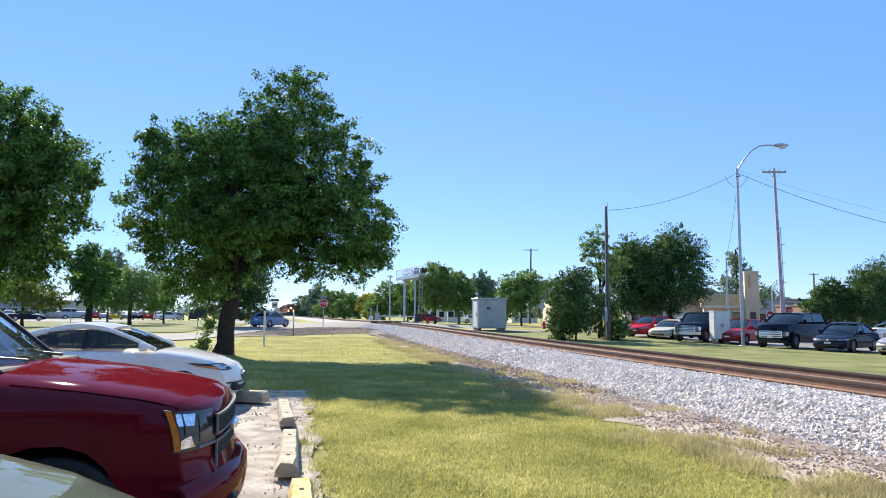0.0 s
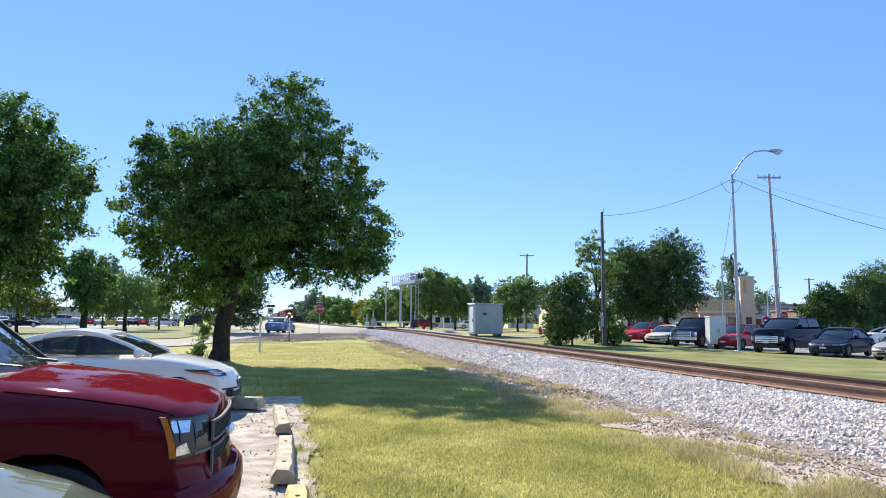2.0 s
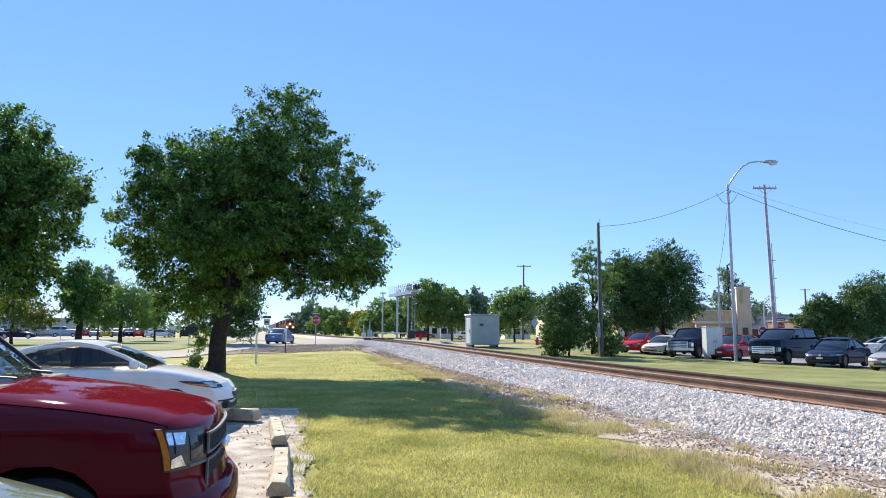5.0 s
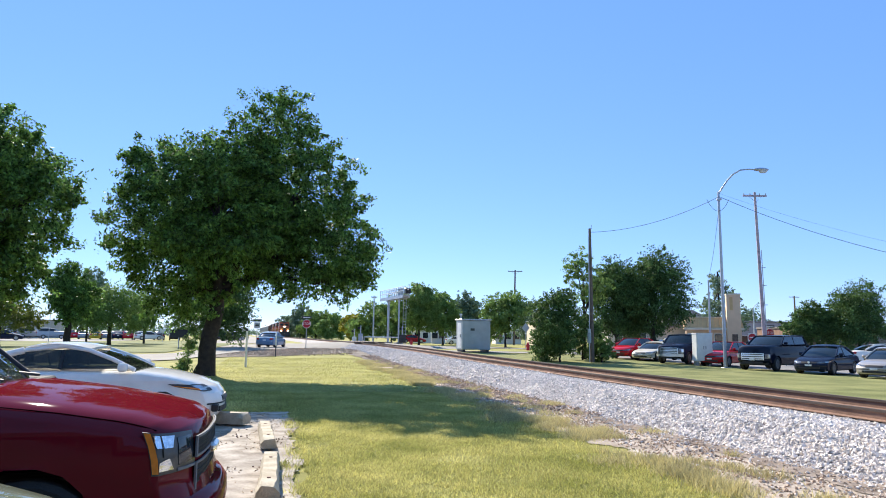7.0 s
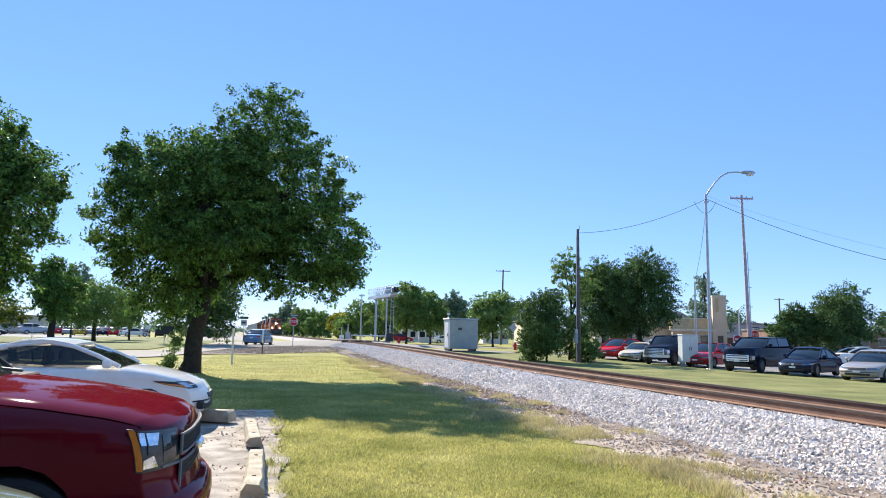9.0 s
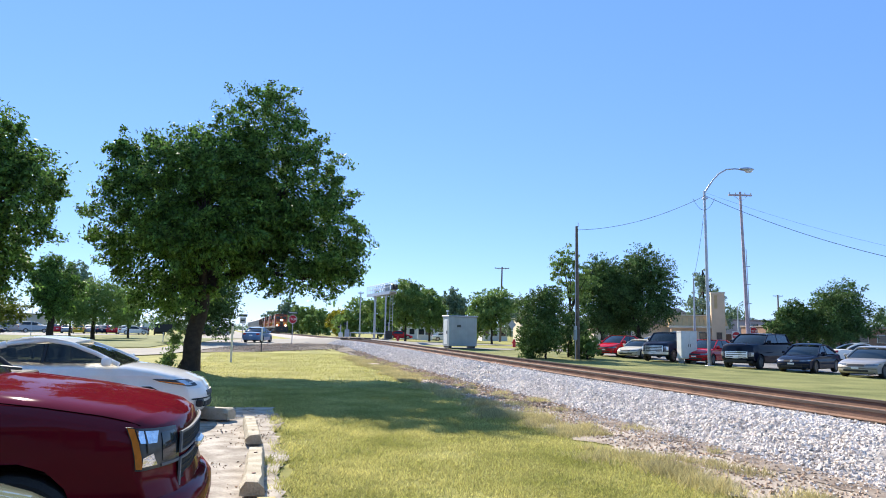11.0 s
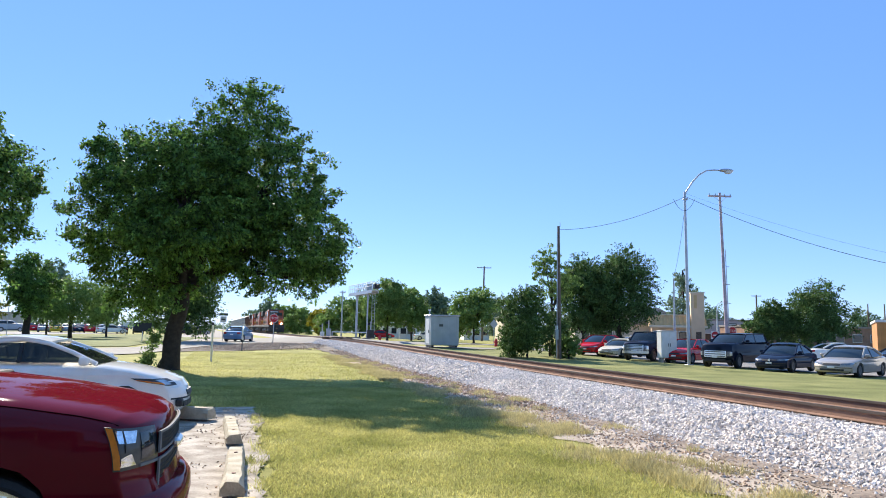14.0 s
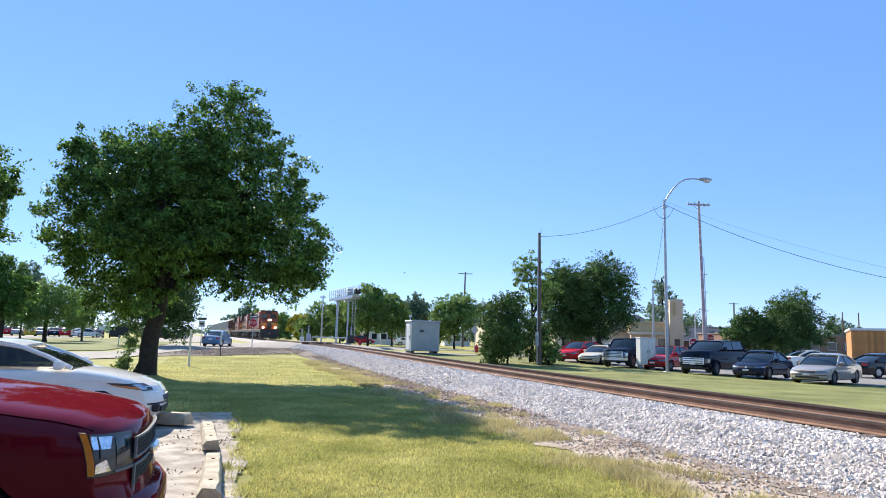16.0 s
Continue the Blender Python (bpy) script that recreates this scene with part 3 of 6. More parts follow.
# ---- trees ----
def leaf_cloud(rng, blobs, clumps, per, clump_r, size, shell=0.72):
    """Corners of many small folded leaves, gathered in clumps on the outside of rounded masses."""
    vol = np.array([b[3] * b[4] * b[5] for b in blobs]) ** 0.72
    pick = rng.choice(len(blobs), clumps, p=vol / vol.sum())
    b = np.array(blobs)[pick]
    d = rng.normal(size=(clumps, 3))
    d /= np.linalg.norm(d, axis=1)[:, None]
    spray = rng.random(clumps) < 0.14
    rad = np.where(rng.random(clumps) < shell, rng.uniform(0.78, 1.06, clumps), rng.uniform(0.25, 0.8, clumps))
    rad = np.where(spray, rng.uniform(1.05, 1.28, clumps), rad)
    c = b[:, :3] + d * b[:, 3:6] * rad[:, None]
    cr = clump_r * rng.uniform(0.5, 1.4, clumps) * np.where(spray, 0.75, 1.0)
    k = rng.poisson(per, clumps) + 3
    idx = np.repeat(np.arange(clumps), k)
    n = len(idx)
    twig = d * 0.85 + rng.normal(size=(clumps, 3)) * 0.55 + np.array([0, 0, -0.12])
    twig /= np.linalg.norm(twig, axis=1)[:, None]
    along = rng.uniform(-0.55, 1.0, n)[:, None]
    taper = 0.42 * (1.15 - 0.6 * np.clip(along, 0, 1))
    pos = c[idx] + twig[idx] * along * cr[idx, None] * 1.35 + rng.normal(size=(n, 3)) * cr[idx, None] * taper * np.array([1.0, 1.0, 0.7])
    ax = rng.normal(size=(n, 3)) * 0.75 + twig[idx] * 0.8 + np.array([0, 0, -0.35])
    ax /= np.linalg.norm(ax, axis=1)[:, None]
    side = np.cross(ax, rng.normal(size=(n, 3)))
    side /= np.linalg.norm(side, axis=1)[:, None]
    up = np.cross(side, ax)
    L = size * rng.uniform(0.6, 1.3, n)[:, None]
    v = np.empty((n, 4, 3))
    v[:, 0] = pos - ax * L * 0.5
    v[:, 1] = pos + side * L * 0.25 + up * L * 0.1
    v[:, 2] = pos + ax * L * 0.55
    v[:, 3] = pos - side * L * 0.25 + up * L * 0.1
    return v.reshape(-1, 3), c


def tree(x, y, blobs, trunk_r, fork_z, clumps, per, clump_r, size, leaf, seed, label, name="tree", group="", shell=0.72, limbs=9, lean=0.0):
    rng = np.random.default_rng(seed)
    z0 = ground_z(x, y)
    t = thing(name, pose(x, y, z0), label, "tree" if "bush" not in name else "bush", group)
    v, c = leaf_cloud(rng, blobs, clumps, per, clump_r, size, shell)
    quads_mesh("crown", v, 4, leaf, t)
    bm = bmesh.new()
    n = 7
    pts, rr = [], []
    for i in range(n + 1):
        f = i / n
        pts.append((lean * f + 0.06 * trunk_r * 3 * math.sin(i * 1.7), 0.05 * math.cos(i * 2.1), -0.1 + f * (fork_z + 0.1)))
        rr.append(trunk_r * (1.35 - 0.2 * f if i == 0 else 1.0 - 0.3 * f))
    tube(bm, pts, rr, 12, False)
    order = sorted(range(len(blobs)), key=lambda i: -blobs[i][3])[:limbs]
    for i in order:
        b = Vector(blobs[i][:3])
        start = Vector(pts[-1]).lerp(Vector(pts[-3]), rng.random())
        mid = start.lerp(b, 0.5) + Vector((0, 0, 0.35 * (b - start).length * 0.3))
        q = [start, start.lerp(mid, 0.5), mid, mid.lerp(b, 0.6), b]
        r0 = trunk_r * 0.55
        tube(bm, q, [r0, r0 * 0.75, r0 * 0.55, r0 * 0.4, r0 * 0.22], 7, False)
        near = np.argsort(np.linalg.norm(c - np.array(b), axis=1))[: 12 if size < 0.2 else 4]
        for j in near:
            tip = Vector(c[j])
            tube(bm, [b.lerp(mid, 0.3), b.lerp(tip, 0.5) + Vector((0, 0, 0.1)), tip], [r0 * 0.25, r0 * 0.14, 0.012], 4, False)
    part("trunk", bm, BARK, t, "", 60)
    return t


def auto_blobs(rng, w, h, base, n=9, slim=False):
    """Rounded masses that fill a crown of width w between heights base and h."""
    out = []
    for i in range(n):
        f = (i + 0.5) / n
        z = base + (h - base) * (0.12 + 0.76 * f)
        span = (math.sin(math.pi * min(1, 0.25 + 0.7 * f)) if not slim else (1 - 0.8 * f)) * w * 0.34
        a = rng.uniform(0, 6.28)
        r = w * rng.uniform(0.17, 0.26) * (0.7 if slim else 1)
        out.append((span * math.cos(a), span * math.sin(a), z, r, r, min(r * 0.95, (h - base) * 0.28)))
    out.append((0, 0, (base + h) / 2, w * 0.36, w * 0.36, (h - base) * 0.4))
    return out


MAIN = [(2.5, 0.3, 9.75, 1.6, 1.6, 1.75), (0.3, -0.6, 7.6, 2.6, 2.2, 1.8), (-2.2, 0.4, 8.3, 1.25, 1.2, 1.25), (3.6, 0.2, 7.3, 2.2, 2.3, 2.3),
        (-2.6, -0.3, 6.0, 1.4, 1.4, 1.4), (-1.4, 0.6, 4.7, 1.85, 1.8, 1.4), (1.2, 0.0, 5.6, 2.8, 2.6, 1.7), (5.1, 0.0, 5.5, 1.8, 1.9, 1.7),
        (4.6, -0.3, 3.75, 1.3, 1.4, 0.85), (-0.6, 0.2, 3.2, 1.5, 1.6, 0.8), (5.8, 0.4, 4.4, 1.2, 1.3, 0.9), (1.0, 2.9, 6.3, 2.6, 1.7, 2.3),
        (1.0, -2.9, 6.3, 2.4, 1.7, 2.2), (2.5, -0.3, 4.2, 0.75, 0.8, 0.45)]
MAIN = [(x, y * 0.6 - 0.2, z - 0.12, rx, ry * 0.68, rz) for x, y, z, rx, ry, rz in MAIN]
MAIN = [(x - 0.1, *rest) for x, *rest in MAIN]
tree(-8.75, 28.0, MAIN, 0.365, 3.7, 1900, 85, 0.35, 0.142, LEAF, 3, "large dark-green leafy tree standing on the lawn", "tree", "", 0.84, 12, 0.5)
LEFT = [(1.5, 0, 7.7, 1.4, 1.5, 1.4), (1.0, 0.3, 6.5, 2.2, 2.2, 1.9), (2.5, -0.2, 6.0, 1.35, 1.4, 1.2), (-0.4, 0.2, 7.4, 2.6, 2.5, 2.3), (1.3, 0.0, 4.3, 1.6, 1.7, 1.1),
        (3.3, 0.1, 6.7, 0.8, 0.9, 0.7), (0.0, 0.0, 4.2, 2.1, 2.1, 1.3), (0.6, 0.3, 2.9, 1.4, 1.5, 0.6), (0.3, 2.2, 6.0, 2.2, 1.6, 2.0), (-2.4, 0, 5.8, 1.9, 2.0, 2.0), (1.9, 0, 3.3, 1.2, 1.2, 0.7), (0.7, 0, 2.9, 1.3, 1.3, 0.6), (2.8, 0.2, 4.6, 0.8, 0.8, 0.6)]
tree(-16.3, 24.0, LEFT, 0.30, 3.2, 1000, 82, 0.35, 0.142, LEAF, 8, "dark-green leafy tree overhanging the edge of the lawn", "tree", "", 0.84, 10)


def at(px, d):
    """The spot d metres ahead in the direction px, counted as on the first view's scale."""
    return (px - 784) / 1238 * d, d


FAR_TREES = [
    # column, distance, width, height, crown base, leaf, clumps, label
    (232, 72, 8.4, 5.6, 1.9, LEAF_MID, 260, "broad mid-green tree on the far lawn"),
    (43, 60, 5.8, 4.6, 1.8, LEAF_LIGHT, 200, "small yellow-green tree by the far car park"),
    (160, 62, 4.2, 7.6, 2.0, LEAF, 330, "tall dark-green tree with a stout trunk by the far car park"),
    (193, 88, 5.2, 9.0, 1.8, LEAF_HAZE, 230, "grey-green tree by the far car park"),
    (408, 66, 7.2, 7.2, 1.1, LEAF_DENSE, 520, "dark bushy tree beside the street"),
    (292, 84, 5.0, 5.4, 1.7, LEAF_MID, 150, "mid-green tree on the far lawn"),
    (770, 100, 6.6, 8.6, 2.0, LEAF_MID, 260, "leafy green tree on the grass beyond the railway"),
    (812, 104, 6.0, 7.4, 2.0, LEAF_MID, 200, "leafy green tree on the grass beyond the railway"),
    (853, 108, 6.0, 7.2, 2.0, LEAF_HAZE, 200, "leafy green tree on the grass beyond the railway"),
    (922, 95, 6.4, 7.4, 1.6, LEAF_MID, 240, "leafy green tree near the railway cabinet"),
    (972, 130, 7.0, 7.6, 1.6, LEAF_HAZE, 150, "green tree far beyond the railway, bluish haze in its leaf colour"),
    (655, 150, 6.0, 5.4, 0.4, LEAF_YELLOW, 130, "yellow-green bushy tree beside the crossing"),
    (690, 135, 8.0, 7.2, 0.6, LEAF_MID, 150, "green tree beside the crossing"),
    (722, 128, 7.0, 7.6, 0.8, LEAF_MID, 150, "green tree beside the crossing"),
    (562, 255, 11.0, 10.2, 0.5, LEAF_HAZE, 130, "dark distant tree beside the railway"),
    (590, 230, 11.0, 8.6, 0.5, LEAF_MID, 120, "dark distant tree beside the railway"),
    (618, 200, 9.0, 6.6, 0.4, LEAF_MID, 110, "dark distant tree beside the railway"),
    (540, 300, 10.0, 8.0, 0.4, LEAF_HAZE, 90, "dark distant tree beside the railway"),
    (1185, 64, 7.3, 8.8, 1.8, LEAF_DENSE, 620, "dense dark-green tree by the parked cars"),
    (1118, 64, 5.8, 8.8, 1.5, LEAF_DENSE, 480, "dense dark-green tree behind the pole"),
    (1062, 50, 3.2, 8.2, 3.6, LEAF_MID, 90, "thin-crowned tree behind the pole"),
    (1553, 56, 5.6, 5.8, 1.4, LEAF_DENSE, 380, "rounded dark-green tree beside the car park"),
    (1466, 57, 3.9, 4.4, 1.6, LEAF_DENSE, 220, "small green tree beside the car park"),
    (1650, 118, 7.0, 6.4, 1.0, LEAF_HAZE, 100, "far green tree behind the wooden building"),
    (1345, 125, 9.0, 6.8, 0.8, LEAF_HAZE, 120, "far tree behind the restaurant"),
]


def far_trees():
    for i, (px, d, w, h, base, leaf, clumps, label) in enumerate(FAR_TREES):
        rng = np.random.default_rng(40 + i)
        x, y = at(px, d)
        size = max(0.14, d * 0.0034)
        tree(x, y, auto_blobs(rng, w, h, base), 0.32 if "stout" in label else max(0.12, w * 0.025), base + 0.5, int(clumps * 1.5), 38, w * 0.08, size, leaf, 70 + i, label, "tree", "trees in the distance", 0.75, 4)
    # bushes by the pole
    for i, (px, d, w, h, clumps) in enumerate(((1018, 46, 3.7, 4.9, 480), (1092, 46.5, 1.7, 1.7, 110), (996, 47, 1.9, 2.6, 110), (1058, 49, 2.4, 3.4, 150))):
        rng = np.random.default_rng(90 + i)
        x, y = at(px, d)
        tree(x, y, auto_blobs(rng, w, h, 0.0), 0.08, 0.6, clumps, 44, w * 0.08, 0.15, LEAF_DENSE if i != 1 else LEAF_MID, 120 + i, "dense dark-green bush growing beside the pole" if i != 1 else "low light-green shrub beside the pole", "bush", "bushes", 0.75, 4)
    # shoots at the foot of the large tree
    rng = np.random.default_rng(77)
    for dx, dy, h, w in ((-0.42, -0.25, 1.6, 0.55), (-0.7, -0.2, 0.6, 0.6)):
        tree(-8.85 + dx, 28 + dy, [(0, 0, h * 0.5, w * 0.4, w * 0.4, h * 0.45), (0.1, 0, h * 0.85, w * 0.3, w * 0.3, h * 0.2)], 0.02, 0.3, 26, 22, 0.18, 0.12, LEAF_MID, 140 + int(h * 10), "leafy green shoots at the foot of the tree trunk", "bush", "", 0.7, 2)
    # conifer behind the restaurant
    x, y = at(1303, 92)
    rng = np.random.default_rng(31)
    blobs = []
    for k in range(11):
        f = k / 10
        r = 2.9 * (1 - f) ** 0.55 + 0.35
        for j in range(4):
            a = rng.uniform(0, 6.28)
            blobs.append((r * 0.7 * math.cos(a), r * 0.7 * math.sin(a), 3.0 + 7.6 * f + rng.uniform(-0.25, 0.25), r * 0.34, r * 0.34, 0.22))
    tree(x, y, blobs, 0.14, 10.4, 330, 20, 0.4, 0.3, LEAF_HAZE, 33, "tall sparse grey-green conifer behind the restaurant", "tree", "", 0.8, 6)
    # the woods on the horizon, their haze painted into the leaf colour
    rng = np.random.default_rng(9)
    blobs = []
    for k in range(150):
        az = radians(-48 + 96 * k / 150)
        d = rng.uniform(330, 460)
        if abs(math.degrees(az) + 14.0) < 1.8:
            d = rng.uniform(640, 760)
        h = rng.uniform(4.0, 7.5) * (0.75 if math.degrees(az) < -13 else 1.0)
        blobs.append((d * math.sin(az), d * math.cos(az), h * 0.5, 7.0, 5.0, h * 0.55))
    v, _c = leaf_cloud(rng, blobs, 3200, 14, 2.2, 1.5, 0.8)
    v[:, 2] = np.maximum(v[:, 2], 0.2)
    tagged(quads_mesh("far_woods", v, 4, LEAF_HAZE), "line of hazy green woods on the horizon", "woods", kind="stuff")


far_trees()


# ---- cars ----
def skin(u, y, z, half, length, ymax, ymin, ztop, shoulder, nose, tumble=0.05, mid=0.62, crown=0.04):
    """A point of a car's body: u across it from -1 to 1, y and z on its side outline."""
    a = abs(u)
    hw = half * (1 - tumble * ((z - mid) / 0.6) ** 2)
    wf = ease((y - (ymax - 0.22 * length)) / (0.22 * length))
    wr = ease(((ymin + 0.18 * length) - y) / (0.18 * length))
    yy = y - nose * wf * a ** 3.2 + nose * 0.7 * wr * a ** 3.2
    top = ease((z - 0.55 * ztop) / (0.4 * ztop))
    zz = z - top * (crown * a ** 2 + shoulder * max(0.0, (a - 0.8) / 0.2) ** 2.2)
    return Vector((u * hw * (1 - 0.10 * wf * a - 0.05 * wr * a), yy, zz))


def loft(outline, seg_u, point):
    """A body from its side outline (forward y, height z), swept across the width with rounded ends and shoulders."""
    bm = bmesh.new()
    slices = [[bm.verts.new((u, y, z)) for y, z in outline] for u in seg_u]
    n = len(outline)
    for r0, r1 in zip(slices, slices[1:]):
        for k in range(n):
            bm.faces.new((r0[k], r0[(k + 1) % n], r1[(k + 1) % n], r1[k]))
    bm.faces.new(slices[0][::-1])
    bm.faces.new(slices[-1])
    y0, y1 = min(p[0] for p in outline), max(p[0] for p in outline)
    z1 = max(p[1] for p in outline)
    for f in (0.03, 0.06, 0.10, 0.14, 0.86, 0.90, 0.93, 0.955, 0.975, 0.99):
        bmesh.ops.bisect_plane(bm, geom=bm.verts[:] + bm.edges[:] + bm.faces[:], plane_co=(0, y0 + (y1 - y0) * f, 0), plane_no=(0, 1, 0))
    for f in (0.5, 0.62, 0.74, 0.86, 0.94):
        bmesh.ops.bisect_plane(bm, geom=bm.verts[:] + bm.edges[:] + bm.faces[:], plane_co=(0, 0, z1 * f), plane_no=(0, 0, 1))
    for v in bm.verts:
        v.co = point(*v.co)
    bmesh.ops.recalc_face_normals(bm, faces=bm.faces[:])
    return bm


SHAPES = {}


def wrap(point, nose_y, run, zs, sx, out=0.008, thick=0.02):
    """A plate that lies on a car's nose and wraps round its corner: run of (u, distance back), zs of (low, high) along it."""
    bm = bmesh.new()
    rows = []
    for (u, back), (z0, z1) in zip(run, zs):
        row = []
        for j in range(4):
            z = z0 + (z1 - z0) * j / 3
            p = point(u, nose_y(z) - back, z)
            d = Vector((p.x * 0.8, max(0.12, p.y - 1.5) if u < 0.99 else 0.12, 0)).normalized()
            p += d * out
            row.append(bm.verts.new((p.x * sx, p.y, p.z)))
        rows.append(row)
    for r0, r1 in zip(rows, rows[1:]):
        for j in range(3):
            q = (r0[j], r1[j], r1[j + 1], r0[j + 1])
            bm.faces.new(q if sx > 0 else q[::-1])
    bmesh.ops.recalc_face_normals(bm, faces=bm.faces[:])
    bmesh.ops.solidify(bm, geom=bm.faces[:], thickness=thick)
    return bm


U_SEG = (-1, -0.985, -0.94, -0.86, -0.72, -0.45, 0, 0.45, 0.72, 0.86, 0.94, 0.985, 1)


def wheel_meshes(r, w):
    bm = bmesh.new()
    prof = [(r * 0.66, -w / 2), (r * 0.93, -w / 2), (r, -w * 0.36), (r, w * 0.36), (r * 0.93, w / 2), (r * 0.66, w / 2)]
    rings = [[bm.verts.new((x, rr * math.cos(a), rr * math.sin(a))) for rr, x in prof] for a in [2 * math.pi * k / 28 for k in range(28)]]
    for k in range(28):
        r0, r1 = rings[k], rings[(k + 1) % 28]
        for j in range(len(prof) - 1):
            bm.faces.new((r0[j], r0[j + 1], r1[j + 1], r1[j]))
    bmesh.ops.recalc_face_normals(bm, faces=bm.faces[:])
    tyre = bm
    bm = bmesh.new()
    tube(bm, ((-w * 0.42, 0, 0), (w * 0.30, 0, 0)), r * 0.67, 28)
    rim = bm
    for k in range(5):
        a = 2 * math.pi * k / 5
        d = Vector((0, math.cos(a), math.sin(a)))
        t = Vector((0, -math.sin(a), math.cos(a)))
        p0, p1 = d * r * 0.10, d * r * 0.64
        q = [p0 - t * r * 0.10, p1 - t * r * 0.08, p1 + t * r * 0.08, p0 + t * r * 0.10]
        for sgn in (-1, 1):
            x0, x1 = sgn * w * 0.36, sgn * w * 0.47
            vs = [rim.verts.new(Vector((x1, 0, 0)) + c) for c in q]
            vb = [rim.verts.new(Vector((x0, 0, 0)) + c) for c in q]
            rim.faces.new(vs)
            for i in range(4):
                rim.faces.new((vs[i], vb[i], vb[(i + 1) % 4], vs[(i + 1) % 4]))
    return tyre, rim


def arc_under(y0, r, zc, zs, n=9):
    """Points of a wheel arch over an axle at y0, from behind to in front."""
    out = []
    a0 = math.asin(max(-0.9, min(0.9, (zs - zc) / r)))
    for k in range(n + 1):
        a = math.pi - a0 - (math.pi - 2 * a0) * k / n
        out.append((y0 + r * math.cos(a), zc + r * math.sin(a)))
    return out


def car(m, kind, body, label, L=4.55, W=1.8, H=1.45, wheel_r=0.32, group="", name="car", rim_mat=None, detail=False, grille_chrome=False, glass=None, plate=True, seats=True, lamps=True, emblem=False):
    """A car that faces its own +y. kind: sedan, hatch, suv or pickup."""
    t = thing(name, m, label, "car" if kind != "pickup" else "pickup truck", group)
    glass = glass or GLASS
    y = lambda f: L * (0.5 - f)
    k = H / 1.45
    if kind == "sedan":
        top = [(0.015, 0.22), (0.0, 0.32), (0.0, 0.50), (0.012, 0.60), (0.035, 0.68), (0.10, 0.77), (0.18, 0.84), (0.27, 0.91), (0.40, 0.92), (0.60, 0.94), (0.75, 0.97), (0.84, 1.0), (0.93, 0.99), (0.985, 0.94), (0.995, 0.80), (1.0, 0.55), (0.985, 0.27)]
        gh = ((0.25, 0.90), (0.43, 1.335), (0.68, 1.33), (0.86, 1.0))
        if detail and lamps:
            top[3:13] = [(0.010, 0.62), (0.028, 0.73), (0.09, 0.86), (0.18, 0.965), (0.27, 1.03), (0.40, 1.04), (0.60, 1.045), (0.75, 1.055), (0.84, 1.06), (0.93, 1.03)]
            gh = ((0.26, 1.02), (0.43, 1.335), (0.68, 1.33), (0.86, 1.05))
        axles = (0.195, 0.795)
        sill = 0.24
    elif kind == "hatch":
        top = [(0.015, 0.24), (0.0, 0.34), (0.0, 0.52), (0.015, 0.64), (0.045, 0.74), (0.11, 0.84), (0.19, 0.92), (0.24, 0.96), (0.40, 0.97), (0.60, 0.99), (0.80, 1.02), (0.93, 1.04), (0.985, 1.0), (0.995, 0.80), (1.0, 0.55), (0.985, 0.27)]
        gh = ((0.20, 0.95), (0.42, 1.44), (0.74, 1.43), (0.96, 1.04))
        axles = (0.19, 0.80)
        sill = 0.24
    elif kind == "suv":
        top = [(0.02, 0.34), (0.0, 0.42), (0.0, 0.62), (0.004, 0.80), (0.010, 0.885), (0.022, 0.935), (0.06, 0.965), (0.14, 0.985), (0.235, 1.0), (0.40, 1.0), (0.60, 1.0), (0.80, 1.0), (0.93, 1.0), (0.985, 0.98), (0.995, 0.78), (1.0, 0.55), (0.985, 0.36)]
        lift = 0.98 if detail else 1.07
        top = [(a, b * (lift if b > 0.7 else 1)) for a, b in top]
        if detail:
            top[2:9] = [(0.012, 0.56), (0.014, 0.70), (0.020, 0.785), (0.036, 0.828), (0.075, 0.866), (0.15, 0.915), (0.25, 0.965)]
        sb = 0.96 if detail else 1.05
        gh = ((0.252, sb), (0.41, 1.40), (0.93, 1.42), (0.985, sb))
        axles = (0.178, 0.765)
        sill = 0.30
    else:
        top = [(0.02, 0.34), (0.0, 0.42), (0.0, 0.62), (0.004, 0.80), (0.012, 0.88), (0.03, 0.925), (0.10, 0.985), (0.22, 1.02), (0.40, 1.03), (0.55, 1.03), (0.62, 1.03), (0.621, 1.03), (0.80, 1.03), (0.99, 1.02), (0.995, 0.80), (1.0, 0.55), (0.985, 0.40)]
        gh = ((0.22, 1.015), (0.32, 1.40), (0.56, 1.41), (0.605, 1.02))
        axles = (0.17, 0.78)
        sill = 0.36
    pts = [(y(a), b * k) for a, b in top]
    zc = wheel_r
    arch = wheel_r * ((1.26 if kind == "suv" else 1.03) if detail else 1.16)
    under = arc_under(y(axles[1]), arch, zc, sill * k) + arc_under(y(axles[0]), arch, zc, sill * k)
    outline = pts + under
    ends = (max(p[0] for p in outline), min(p[0] for p in outline), max(p[1] for p in outline))
    sweep = 0.26 if kind != "suv" else 0.20

    def point(u, yo, z):
        return skin(u, yo, z, W / 2, L, *ends, 0.05 * k, sweep, mid=0.6 * k)
    nose_line = list(pts[1:10])

    def nose_y(z):
        return float(np.interp(z, [p[1] for p in nose_line], [p[0] for p in nose_line]))
    SHAPES[t.name] = (point, nose_y, nose_line)
    part("body", loft(outline, U_SEG, point), body, t, "", 60 if detail else 32)
    # dark underbody closes the arches
    part("underbody", box_bm(-W * 0.40, W * 0.40, y(0.96), y(0.04), sill * k * 0.75, 0.62 * k, 0.03), BLACK, t)
    # cabin
    wb, wt, rt, rb = [(y(a), b * k) for a, b in gh]
    hb, hr = W / 2 * 0.925, W / 2 * (0.74 if kind in ("sedan", "hatch") else 0.80)
    zr = H

